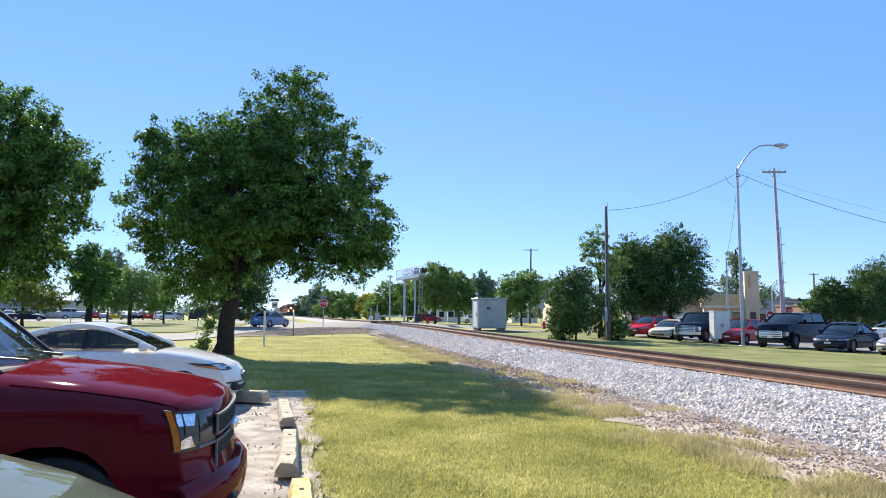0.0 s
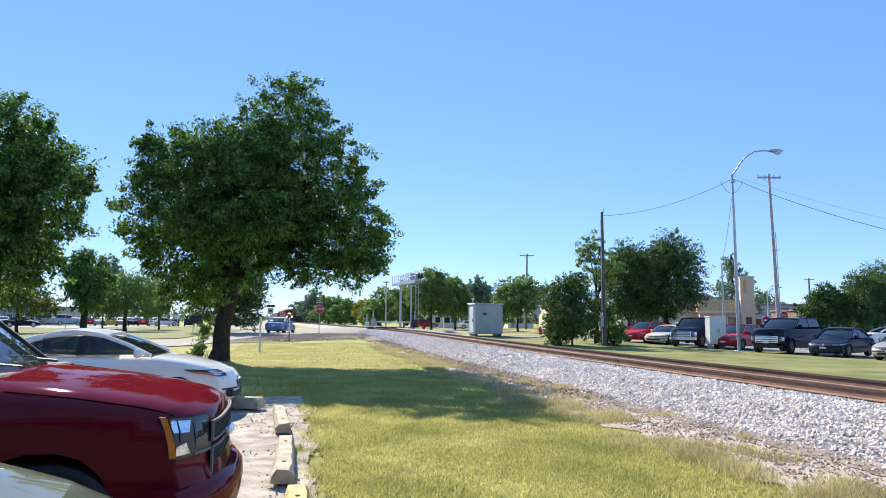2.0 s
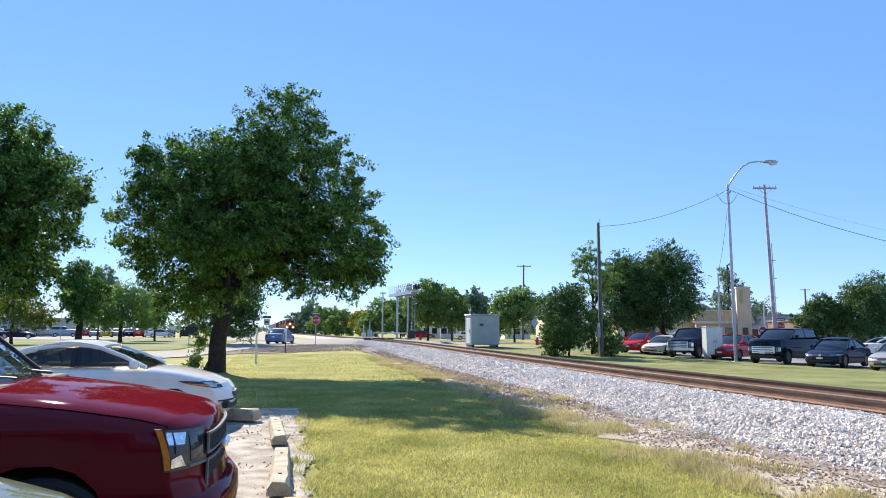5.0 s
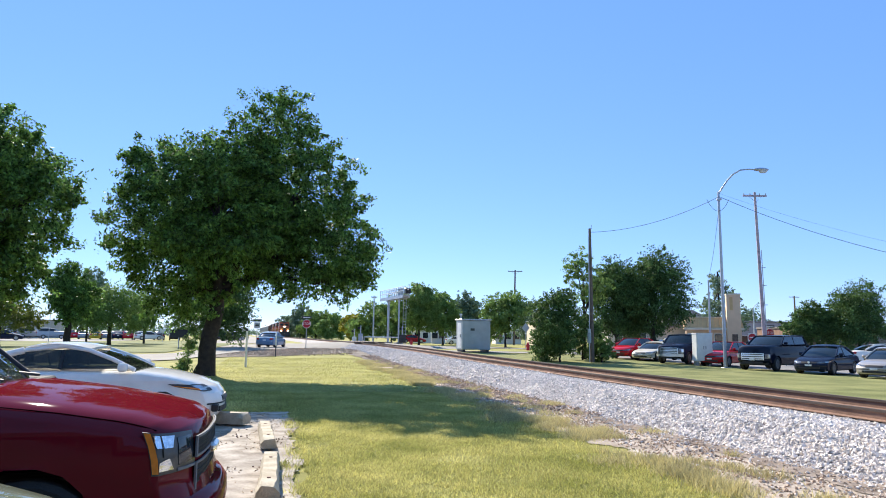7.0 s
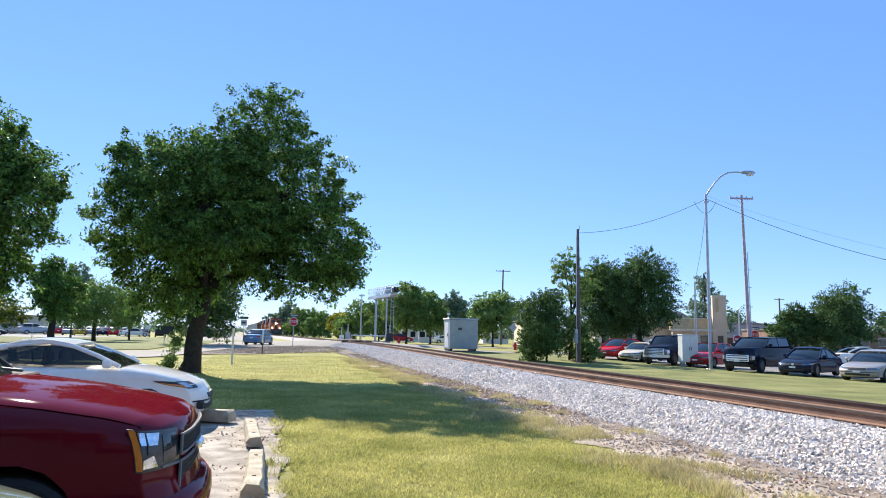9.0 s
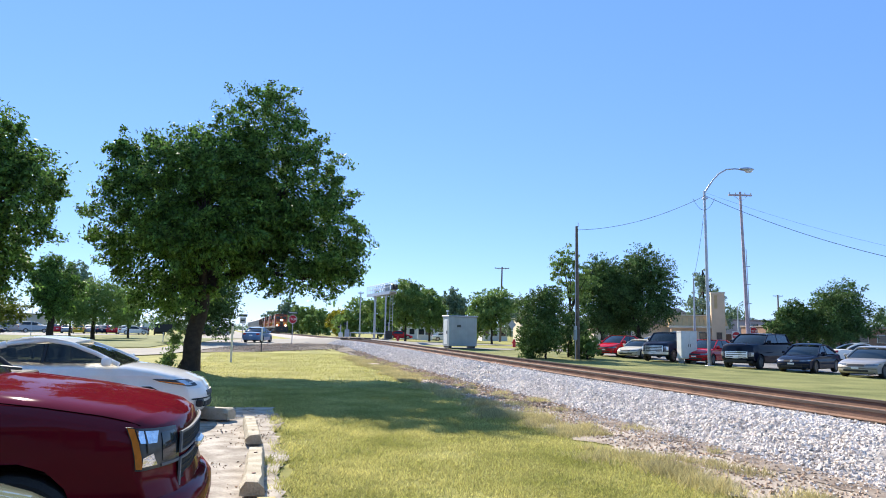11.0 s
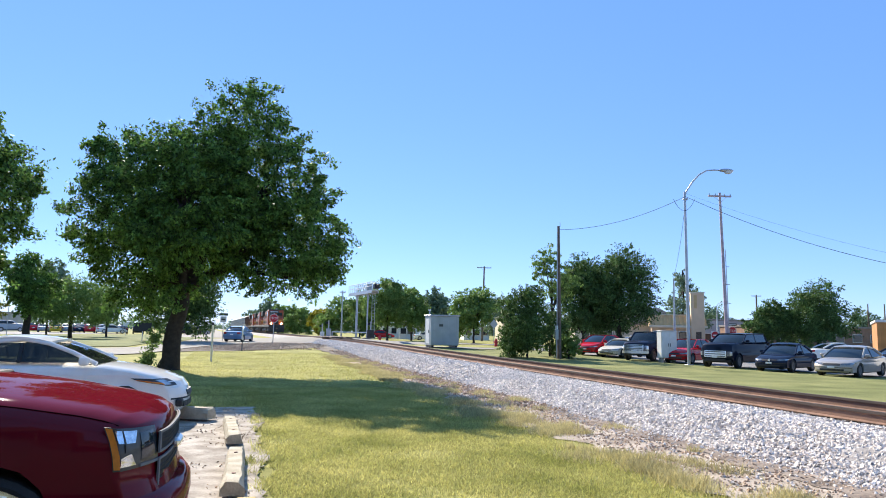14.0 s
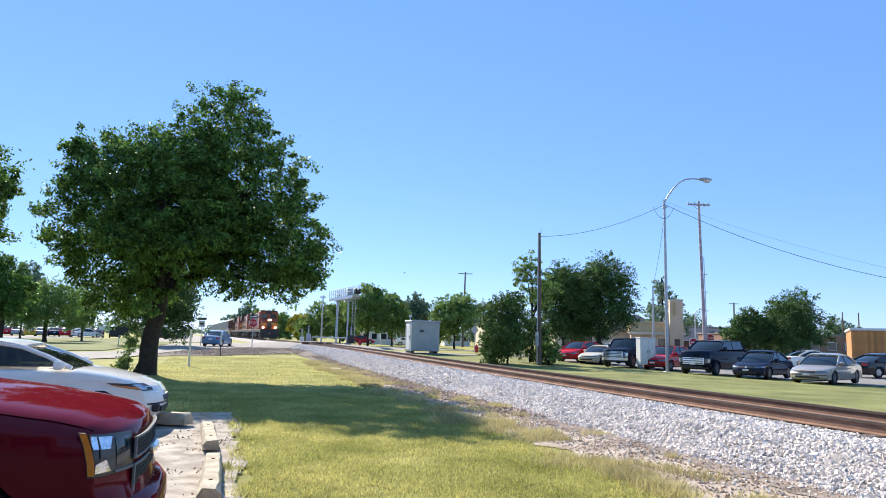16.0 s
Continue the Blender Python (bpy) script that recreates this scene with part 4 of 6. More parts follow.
    def side_x(z):
        return hb + (hr - hb) * (z - wb[1]) / (wt[1] - wb[1])
    nose_w = 0.16 if kind != "suv" else 0.22

    def panel(p0, p1, h0, h1, bow0, bow1, n=8, thick=0.012, rise=0.0):
        bm = bmesh.new()
        rows = []
        for i in range(5):
            f = i / 4
            row = []
            for j in range(n + 1):
                u = -1 + 2 * j / n
                hw = h0 + (h1 - h0) * f
                yy = p0[0] + (p1[0] - p0[0]) * f - (bow0 + (bow1 - bow0) * f) * u * u
                zz = p0[1] + (p1[1] - p0[1]) * f + rise * math.sin(math.pi * f) - 0.02 * u * u
                row.append(bm.verts.new((u * hw, yy, zz)))
            rows.append(row)
        for r0, r1 in zip(rows, rows[1:]):
            for j in range(n):
                bm.faces.new((r0[j], r0[j + 1], r1[j + 1], r1[j]))
        bmesh.ops.recalc_face_normals(bm, faces=bm.faces[:])
        bmesh.ops.solidify(bm, geom=bm.faces[:], thickness=thick)
        return bm
    panes = [part("windshield", panel(wb, wt, hb * 0.97, hr * 0.97, nose_w, nose_w * 0.6, rise=0.03), glass, t)]
    panes.append(part("rear_window", panel(rb, rt, hb * 0.95, hr * 0.96, -nose_w, -nose_w * 0.6, rise=0.03), glass, t))
    roof_bm = bmesh.new()
    rows = []
    for i in range(7):
        f = i / 6
        yy = wt[0] + (rt[0] - wt[0]) * f
        zc_ = wt[1] + (rt[1] - wt[1]) * f
        rise = (zr - max(wt[1], rt[1])) * math.sin(math.pi * (0.1 + 0.8 * f))
        row = []
        for j in range(9):
            u = -1 + j / 4
            bow = nose_w * 0.6 * u * u
            yb = yy - bow * (1 - f) + bow * f
            row.append(roof_bm.verts.new((u * hr * 1.02, yb, zc_ + rise + 0.035 * (1 - abs(u) ** 3))))
        rows.append(row)
    for r0, r1 in zip(rows, rows[1:]):
        for j in range(8):
            roof_bm.faces.new((r0[j], r0[j + 1], r1[j + 1], r1[j]))
    bmesh.ops.recalc_face_normals(roof_bm, faces=roof_bm.faces[:])
    bmesh.ops.solidify(roof_bm, geom=roof_bm.faces[:], thickness=0.04)
    part("roof", roof_bm, body, t, "", 40)
    by = wt[0] + (rt[0] - wt[0]) * (0.42 if kind != "pickup" else 0.55)
    for sx in (-1, 1):
        def P(p, inset=0.0):
            return Vector((sx * (side_x(p[1]) - inset), p[0], p[1]))
        wbs, rbs = (wb[0] - nose_w, wb[1]), (rb[0] + nose_w, rb[1])
        wts, rts = (wt[0] - nose_w * 0.6, wt[1]), (rt[0] + nose_w * 0.6, rt[1])
        belt = wb[1] + 0.02
        # side glass, split at the door pillar, with a small rear quarter
        front = [P((wbs[0] - 0.04, belt)), P(wts), P((by + 0.03, wt[1] + 0.01)), P((by + 0.03, belt))]
        rear = [P((by - 0.03, belt)), P((by - 0.03, wt[1] + 0.01)), P(rts), P((rbs[0] + 0.12, belt + 0.03))]
        for q in (front, rear):
            if sx < 0:
                q = q[::-1]
            panes.append(part("side_window", poly(bmesh.new(), q, 0.01), glass, t))
        for a, b, r in ((P(wbs, -0.01), P(wts, -0.01), 0.038), (P(rts, -0.01), P((rbs[0] + 0.02, rbs[1] + 0.02), -0.01), 0.06 if kind != "suv" else 0.05)):
            slim = detail and kind == "suv" and r < 0.045
            part("pillar", tube(bmesh.new(), (a, a.lerp(b, 0.5) + Vector((0, 0, 0.02)), b), 0.022 if slim else r, 8), BLACK if slim else body, t, "", 60)
        part("roof_rail", tube(bmesh.new(), (P(wts, -0.01), P((by, wt[1] + (zr - wt[1]) * 0.6), -0.005), P(rts, -0.01)), 0.034, 8), body, t, "", 60)
        part("door_pillar", tube(bmesh.new(), (P((by, belt)), P((by, wt[1]))), 0.03, 6), BLACK, t)
        if kind in ("suv", "sedan") and detail:
            y3 = rt[0] + (rb[0] - rt[0]) * 0.1 + (0.25 if kind == "suv" else 0.12)
            part("door_pillar", tube(bmesh.new(), (P((y3, belt)), P((y3 - 0.02, wt[1] - 0.02))), 0.028, 6), BLACK, t)
        # mirror
        mz, my = (wb[1] + 0.05, wbs[0] - 0.16) if detail and kind == "sedan" and lamps else (wb[1] + 0.10, wbs[0] - 0.30)
        mb = box_bm(-0.10, 0.10, -0.07, 0.07, -0.07, 0.07, 0.045, seg=3)
        bmesh.ops.translate(mb, vec=(sx * (hb + 0.14), my, mz), verts=mb.verts)
        mir = part("mirror", mb, body if kind != "pickup" else BLACK, t, "", 50)
        part("mirror_arm", cyl((sx * (hb - 0.02), my, mz - 0.05), (sx * (hb + 0.08), my, mz - 0.03), 0.025, 6), BLACK, mir)
        # lamps
        if lamps and not (detail and kind == "suv"):
            truck = kind in ("suv", "pickup")
            run = [(0.45, 0), (0.72, 0), (0.86, 0), (0.94, 0), (0.985, 0), (1, 0), (1, 0.12), (1, 0.26)]
            if detail:
                run[-2:] = [(1, 0.22), (1, 0.42)]
                run = run[1:]
                zs = [(z0 + 0.05, z1 + 0.08) for z0, z1 in ((0.605, 0.69), (0.60, 0.70), (0.60, 0.715), (0.61, 0.725), (0.625, 0.735), (0.66, 0.75), (0.715, 0.755))]
            elif truck:
                run = run[1:6]
                zs = [((0.50 + 0.005 * i) * k, (0.69 if kind == "suv" else 0.77) * k) for i in range(5)]
            else:
                zs = [((0.56 + 0.011 * i) * k, (0.645 + 0.011 * i + (0.012 if 1 < i < 6 else 0)) * k) for i in range(8)]
            hl = part("headlight", wrap(point, nose_y, run, zs, sx), HOUSING if detail else LAMPGREY, t, "clear glass headlight", 40)
            if detail:
                part("amber_lens", wrap(point, nose_y, run[3:7], [(a0 + 0.014, a0 + (b0 - a0) * 0.45) for a0, b0 in zs[3:7]], sx, 0.016, 0.01), AMBER, hl, "amber corner lens")
                part("reflector", wrap(point, nose_y, run[1:4], [(a0 + 0.02, b0 - 0.02) for a0, b0 in zs[1:4]], sx, 0.016, 0.01), LAMPGLASS, hl)
            else:
                i0, i1 = (1, 4) if truck else (2, 6)
                part("reflector", wrap(point, nose_y, run[i0:i1], [(a0 + 0.02, b0 - 0.02) for a0, b0 in zs[i0:i1]], sx, 0.016, 0.01), LAMPGLASS, hl)
        tb = box_bm(W * 0.28, W * 0.44, -0.02, 0.26, -0.08 * k, 0.08 * k, 0.03)
        for v in tb.verts:
            v.co.y += 0.5 * max(0, v.co.x - W * 0.30)
            v.co.x *= sx
        bmesh.ops.translate(tb, vec=(0, -L / 2 + 0.005, 0.80 * k), verts=tb.verts)
        bmesh.ops.recalc_face_normals(tb, faces=tb.faces[:])
        part("tail_light", tb, REDLENS, t, "red tail light", 40)
        for ax in axles:
            tyre_bm, rim_bm = wheel_meshes(wheel_r, 0.22)
            w = new("wheel")
            w.parent = t
            w.matrix_basis = pose(sx * (W / 2 - 0.13), y(ax), wheel_r)
            part("tyre", tyre_bm, RUBBER, w, "", 40)
            part("rim", rim_bm, rim_mat or ALLOY, w, "", 30)
    for pn in panes:
        pn.visible_shadow = False
    # nose: grille, intake, plate
    gz = ((0.53 if detail and lamps else 0.60) if kind in ("sedan", "hatch") else 0.74) * k
    if not (detail and kind == "suv"):
        truck = kind in ("suv", "pickup")
        us = (0.66, -0.45, 0, 0.45, 0.66)
        us = [-us[0], *us[1:]] if truck else (-0.42, -0.25, 0, 0.25, 0.42)
        g0, g1 = ((0.44, 0.71) if kind == "suv" else (0.50, 0.80)) if truck else (gz / k - 0.055, gz / k + 0.035)
        g = part("grille", wrap(point, nose_y, [(u, 0) for u in us], [(g0 * k, g1 * k)] * 5, 1, 0.012, 0.03), CHROME if grille_chrome else BLACK, t, "chrome grille" if grille_chrome else "", 40)
        if grille_chrome:
            bars = 4 if kind == "pickup" else 3
            for j in range(bars):
                zz = (g0 + (g1 - g0) * (j + 0.5) / bars) * k
                part("grille_gap", wrap(point, nose_y, [(u * 0.9, 0) for u in us], [(zz - 0.022, zz + 0.022)] * 5, 1, 0.022, 0.012), LOCODARK, g)
        elif emblem:
            part("emblem", cyl((0, nose_y(gz) + 0.0, gz), (0, nose_y(gz) + 0.04, gz), 0.06, 12), CHROME, g, "round chrome emblem")
        part("intake", wrap(point, nose_y, [(u, 0) for u in (-0.6, -0.3, 0, 0.3, 0.6)], [(0.29 * k, 0.38 * k)] * 5, 1, 0.008, 0.03), BLACK, t)
        if kind == "pickup":
            part("bumper", wrap(point, nose_y, [(u, 0) for u in (-0.985, -0.9, -0.7, -0.35, 0, 0.35, 0.7, 0.9, 0.985)], [(0.36 * k, 0.485 * k)] * 9, 1, 0.06, 0.06), CHROME, t, "chrome front bumper", 40)
        elif not truck:
            part("bumper_strip", wrap(point, nose_y, [(u, 0) for u in (-0.96, -0.8, -0.5, 0, 0.5, 0.8, 0.96)], [(0.425 * k, 0.45 * k)] * 7, 1, 0.01, 0.012), BLACK if not grille_chrome else CHROME, t)
        if plate:
            part("number_plate", box_bm(-0.15, 0.15, L / 2 + 0.01, L / 2 + 0.06, 0.42 * k, 0.50 * k), SIGNWHITE, t, "blank white number plate")
    part("rear_plate", box_bm(-0.15, 0.15, -L / 2 - 0.015, -L / 2 + 0.04, 0.62 * k, 0.74 * k), SIGNWHITE, t, "blank white number plate")
    if seats:
        for sx in (-0.36, 0.36):
            for fy, in ((wt[0] - 0.55,), (wt[0] - 1.35,)):
                if kind == "pickup" and fy < rt[0] + 0.3:
                    continue
                sb = box_bm(sx - 0.22, sx + 0.22, fy - 0.08, fy + 0.08, 0.5 * k, 1.08 * k, 0.06, seg=2)
                box_bm(sx - 0.12, sx + 0.12, fy - 0.05, fy + 0.05, 1.08 * k, 1.26 * k, 0.04, sb, 2)
                part("seat", sb, CLOTH, t)
        part("dashboard", box_bm(-hb * 0.9, hb * 0.9, wb[0] - 0.75, wb[0] - 0.2, wb[1] - 0.1, wb[1] - 0.005, 0.03), BLACK, t)
    return t


def pose_car(x, y, az, z=None):
    return pose(x, y, ground_z(x, y) + 0.06 if z is None else z, 0, 0, -az)


RED_SUV = material("dark_red_paint", (0.15, 0.008, 0.016), 0.6, 0.0, 0.06, 3.0, coat=0.4, bump=0.0, fine=0.05, bscale=250, spec=0.0)
RED_SUV.node_tree.nodes["Principled BSDF"].inputs["Coat Roughness"].default_value = 0.04
WHITE_P = paint("white_paint", (0.86, 0.83, 0.77), 0.0)
SAGE = paint("sage_silver_paint", (0.066, 0.084, 0.06), 0.1)
SAGE.node_tree.nodes["Principled BSDF"].inputs["Coat Weight"].default_value = 0.7
BLUE_P = paint("light_blue_paint", (0.16, 0.27, 0.42), 0.3)
RED_P = paint("bright_red_paint", (0.60, 0.015, 0.025), 0.0)
NAVY = paint("navy_paint", (0.012, 0.02, 0.045), 0.3)
BLACKBLUE = paint("black_blue_paint", (0.008, 0.013, 0.03), 0.3)
for _p in (NAVY, BLACKBLUE):
    _p.node_tree.nodes["Principled BSDF"].inputs["Coat Weight"].default_value = 0.4
CHAMPAGNE = paint("champagne_paint", (0.42, 0.38, 0.34), 0.5)
SILVER_P = paint("silver_paint", (0.45, 0.46, 0.47), 0.6)
BEIGE_P = paint("ivory_paint", (0.78, 0.72, 0.60), 0.0)
BLACK_P = paint("black_paint", (0.012, 0.012, 0.016), 0.3)
TAXI = paint("yellow_car_paint", (0.60, 0.42, 0.03), 0.1)


def near_suv():
    """The dark red four-wheel drive beside the camera, with its detailed nose."""
    L, W, H, k = 5.13, 2.0, 1.90, 1.90 / 1.45
    az = 78.0
    fwd = Vector((math.sin(radians(az)), math.cos(radians(az)), 0))
    tip = Vector((-1.42, 5.0, 0))
    c = tip - fwd * L / 2
    t = car(pose_car(c.x, c.y, az, 0.06), "suv", RED_SUV, "dark red metallic four-wheel drive with amber-edged headlights, parked", L, W, H, 0.40, "", "suv", detail=True, plate=False)
    f = L / 2
    for sx in (-1, 1):
        # lamp that wraps round the corner: corners given by the way round it and the height
        point, nose_y, nose_line = SHAPES[t.name]
        bend = ((0.0, 0.615, 0.0), (0.25, 0.79, 0.0), (0.42, 0.89, 0.0), (0.58, 0.955, 0.0), (0.74, 0.995, 0.0), (0.8, 1.0, 0.0), (1.0, 1.0, 0.06))

        def patch(corners, out, thick):
            """A plate on the lamp's face between (way, height) corners: low inner, low outer, high outer, high inner."""
            pb = bmesh.new()
            rr = []
            for i in range(9):
                lo = Vector(corners[0]).lerp(Vector(corners[1]), i / 8)
                hi = Vector(corners[3]).lerp(Vector(corners[2]), i / 8)
                row = []
                for j in range(4):
                    w, z = lo.lerp(hi, j / 3)
                    u = float(np.interp(w, [b[0] for b in bend], [b[1] for b in bend]))
                    back = float(np.interp(w, [b[0] for b in bend], [b[2] for b in bend]))
                    p = point(u, nose_y(z) - back, z)
                    row.append(pb.verts.new((sx * (p.x + (out + 0.006) * (0.3 + 0.7 * w)), p.y + (out + 0.006) * (1 - 0.8 * w), z)))
                rr.append(row)
            for r0, r1 in zip(rr, rr[1:]):
                for j in range(3):
                    q = (r0[j], r1[j], r1[j + 1], r0[j + 1])
                    pb.faces.new(q if sx > 0 else q[::-1])
            bmesh.ops.recalc_face_normals(pb, faces=pb.faces[:])
            bmesh.ops.solidify(pb, geom=pb.faces[:], thickness=thick)
            return pb
        h = part("headlight", patch(((-0.02, 0.795), (0.92, 0.795), (1.0, 1.035), (0.0, 1.005)), 0.0, 0.03), HOUSING, t, "clear headlight with amber side marker", 40)
        part("side_marker", patch(((0.77, 0.805), (0.905, 0.805), (0.985, 1.032), (0.87, 1.025)), 0.003, 0.012), AMBER, h, "amber side marker", 40)
        part("reflector", patch(((0.40, 0.935), (0.80, 0.945), (0.84, 1.018), (0.34, 1.0)), 0.003, 0.012), LAMPBOWL, h, "", 40)
        part("reflector", patch(((0.40, 0.815), (0.74, 0.815), (0.72, 0.862), (0.48, 0.88)), 0.003, 0.012), LAMPBOWL, h, "", 40)
        part("divider", patch(((0.56, 0.89), (0.6, 0.89), (0.6, 1.01), (0.58, 1.01)), 0.007, 0.012), HOUSING, h)
        part("inner_lens", patch(((0.05, 0.84), (0.32, 0.83), (0.30, 0.985), (0.05, 0.985)), 0.003, 0.012), DARKGLASS, h, "smoked inner lens", 40)
        part("lamp_bezel", patch(((0.0, 0.80), (0.34, 0.80), (0.34, 0.815), (0.0, 0.815)), 0.008, 0.01), SATIN, h)
    # grille of two tiers between chrome frames, bowed like the nose
    def bowed(z0, z1, x0, x1, out, depth=0.03):
        bm = bmesh.new()
        rows = []
        for i in range(9):
            x = x0 + (x1 - x0) * i / 8
            yy = f - 0.07 + out - 0.20 * abs(x) ** 3.2
            rows.append([bm.verts.new((x, yy, z)) for z in (z0, z1)])
        for r0, r1 in zip(rows, rows[1:]):
            bm.faces.new((r0[0], r1[0], r1[1], r0[1]))
        bmesh.ops.recalc_face_normals(bm, faces=bm.faces[:])
        bmesh.ops.solidify(bm, geom=bm.faces[:], thickness=depth)
        return bm
    for z0, z1 in ((0.85, 0.965), (0.64, 0.81)):
        g = part("grille", bowed(z0, z1, -0.58, 0.58, 0.012, 0.015), RUBBER, t)
        for c0, c1 in ((z1 - 0.008, z1 + 0.006), (z0 - 0.006, z0 + 0.008)):
            part("chrome_strip", bowed(c0, c1, -0.60, 0.60, 0.020, 0.012), SATIN, g, "chrome strip")
        for x in (-0.60, 0.578):
            part("chrome_strip", bowed(z0, z1, x, x + 0.022, 0.020, 0.012), SATIN, g, "chrome strip")
        for j in range(5):
            zz = z0 + (z1 - z0) * (j + 0.5) / 5
            part("slat", bowed(zz - 0.004, zz + 0.004, -0.57, 0.57, 0.016, 0.01), RUBBER, g)
    part("badge", box_bm(-0.13, 0.13, f - 0.07, f - 0.012, 0.80, 0.86, 0.02), CHROME, t, "plain chrome badge")
    # bumper that stands proud
    bm = bmesh.new()
    rows = []
    for i in range(13):
        u = -1 + i / 6
        yy = f + 0.055 - 0.26 * abs(u) ** 2.6
        rows.append([bm.verts.new((u * 0.985, yy + dy, z)) for dy, z in ((-0.12, 0.36), (-0.015, 0.40), (0.0, 0.50), (-0.005, 0.58), (-0.05, 0.635), (-0.16, 0.645))])
    for r0, r1 in zip(rows, rows[1:]):
        for j in range(5):
            bm.faces.new((r0[j], r1[j], r1[j + 1], r0[j + 1]))
    bmesh.ops.recalc_face_normals(bm, faces=bm.faces[:])
    bmesh.ops.solidify(bm, geom=bm.faces[:], thickness=0.03)
    b = part("bumper", bm, RED_SUV, t, "dark red front bumper", 50)
    part("air_dam", box_bm(-0.55, 0.55, f - 0.05, f + 0.03, 0.40, 0.47, 0.02), BLACK, b)
    # door seams, wipers
    for sx in (-1, 1):
        ys = [f - 0.16 - 1.0 * i / 12 for i in range(13)]
        seam = [point(sx * (0.90 + 0.03 * i / 12), yy, float(np.interp(yy, [p[0] for p in nose_line[::-1]], [p[1] for p in nose_line[::-1]]))) for i, yy in enumerate(ys)]
        part("hood_seam", tube(bmesh.new(), seam, 0.0035, 5), SEAM, t)
        part("door_seam", box_bm(sx * (W / 2 - 0.004) - 0.006, sx * (W / 2 - 0.004) + 0.006, f - 1.62, f - 1.61, 0.45, 1.22), BLACK, t)
    part("cowl", box_bm(-0.74, 0.74, f - 1.46, f - 1.26, 1.22, 1.258, 0.012), RUBBER, t, "black wiper cowl")
    for x in (-0.55, 0.15):
        part("wiper", tube(bmesh.new(), ((x, f - 1.33, 1.275), (x + 0.3, f - 1.42, 1.31), (x + 0.55, f - 1.46, 1.33)), 0.012, 5), BLACK, t)
    return t


def near_white():
    L, W = 4.73, 1.84
    az = 79.0
    fwd = Vector((math.sin(radians(az)), math.cos(radians(az)), 0))
    c = Vector((-3.62, 12.95, 0)) - fwd * L / 2
    t = car(pose_car(c.x, c.y, az, 0.032), "sedan", WHITE_P, "white four-door sedan parked at the wheel stops by the lawn", L, W, 1.42, 0.33, "", "sedan", detail=True, plate=False, glass=SMOKEGLASS)
    f = L / 2
    for sx in (-1, 1):
        x = sx * (W / 2 - 0.008)
        for y0 in (-0.42, -1.3):
            part("door_seam", box_bm(x - 0.007, x + 0.007, y0 - 0.006, y0 + 0.006, 0.32, 0.88), BLACK, t)
        for y0 in (-0.28, -1.18):
            part("door_handle", box_bm(x - 0.02, x + 0.03, y0 - 0.1, y0 + 0.1, 0.80, 0.835, 0.012), WHITE_P, t)
        part("fog_lamp", box_bm(sx * 0.66 - 0.11, sx * 0.66 + 0.11, f - 0.16, f - 0.05, 0.30, 0.42, 0.02), BLACK, t)
    return t


near_suv()
near_white()
# hood of the car beside the camera
_c = Vector((-0.84, 2.36, 0)) - Vector((math.sin(radians(78)), math.cos(radians(78)), 0)) * 2.25
car(pose_car(_c.x, _c.y, 78, 0.06), "sedan", SAGE, "pale sage-green crossover parked beside the red four-wheel drive", 4.5, 1.84, 1.78, 0.32, "", "crossover", detail=True, lamps=False)

LOT = [
    # column, distance, heading, kind, paint, L, W, H, chrome, label
    (1150, 51, 228, "hatch", RED_P, 4.4, 1.73, 1.49, False, "bright red hatchback in the car park beyond the railway"),
    (1188, 49, 226, "sedan", BEIGE_P, 4.5, 1.76, 1.32, False, "ivory low sedan in the car park beyond the railway"),
    (1243, 45, 224, "pickup", NAVY, 5.5, 2.0, 1.9, True, "dark blue pickup truck with a chrome grille"),
    (1312, 43.3, 228, "hatch", RED_P, 4.4, 1.78, 1.52, False, "red hatchback behind the white cabinet"),
    (1397, 37.8, 230, "suv", BLACKBLUE, 5.2, 2.0, 1.95, True, "black-blue four-wheel drive with a chrome grille"),
    (1492, 34.5, 230, "sedan", NAVY, 4.6, 1.78, 1.46, False, "dark navy sedan in the car park beyond the railway"),
    (1615, 31, 233, "sedan", CHAMPAGNE, 5.0, 1.85, 1.43, False, "champagne sedan at the end of the car park row"),
]
for px, d, az, kind, pt, L, W, H, ch, lab in LOT:
    x, y = at(px, d + L / 2 - 0.6)
    car(pose_car(x, y, az), kind, pt, lab, L, W, H, 0.33 if kind in ("sedan", "hatch") else 0.39, "cars beyond the railway", "car" if kind != "pickup" else "pickup_truck", grille_chrome=ch, glass=DARKGLASS, seats=False, emblem=pt is NAVY, rim_mat=DARKRIM)
for px, d, az, kind, pt, lab in ((1728, 41, 78, "sedan", BLACK_P, "black sedan parked across the car park"), (1795, 34, 233, "suv", WHITE_P, "white four-wheel drive at the end of the car park row"), (1218, 66, 90, "sedan", WHITE_P, "white car behind the bushes"), (1176, 60, 160, "sedan", BLACK_P, "dark car behind the red hatchback"),
                                 (1430, 50, 100, "suv", BLACK_P, "dark car behind the four-wheel drive"), (1590, 52, 95, "sedan", WHITE_P, "white car behind the champagne sedan"), (760, 125, 85, "sedan", RED_P, "red car parked beyond the trees"), (840, 119, 85, "sedan", WHITE_P, "white car parked beyond the trees")):
    x, y = at(px, d)
    car(pose_car(x, y, az), kind, pt, lab, 4.6, 1.8, 1.45 if kind == "sedan" else 1.8, 0.33, "cars beyond the railway", glass=DARKGLASS, seats=False)


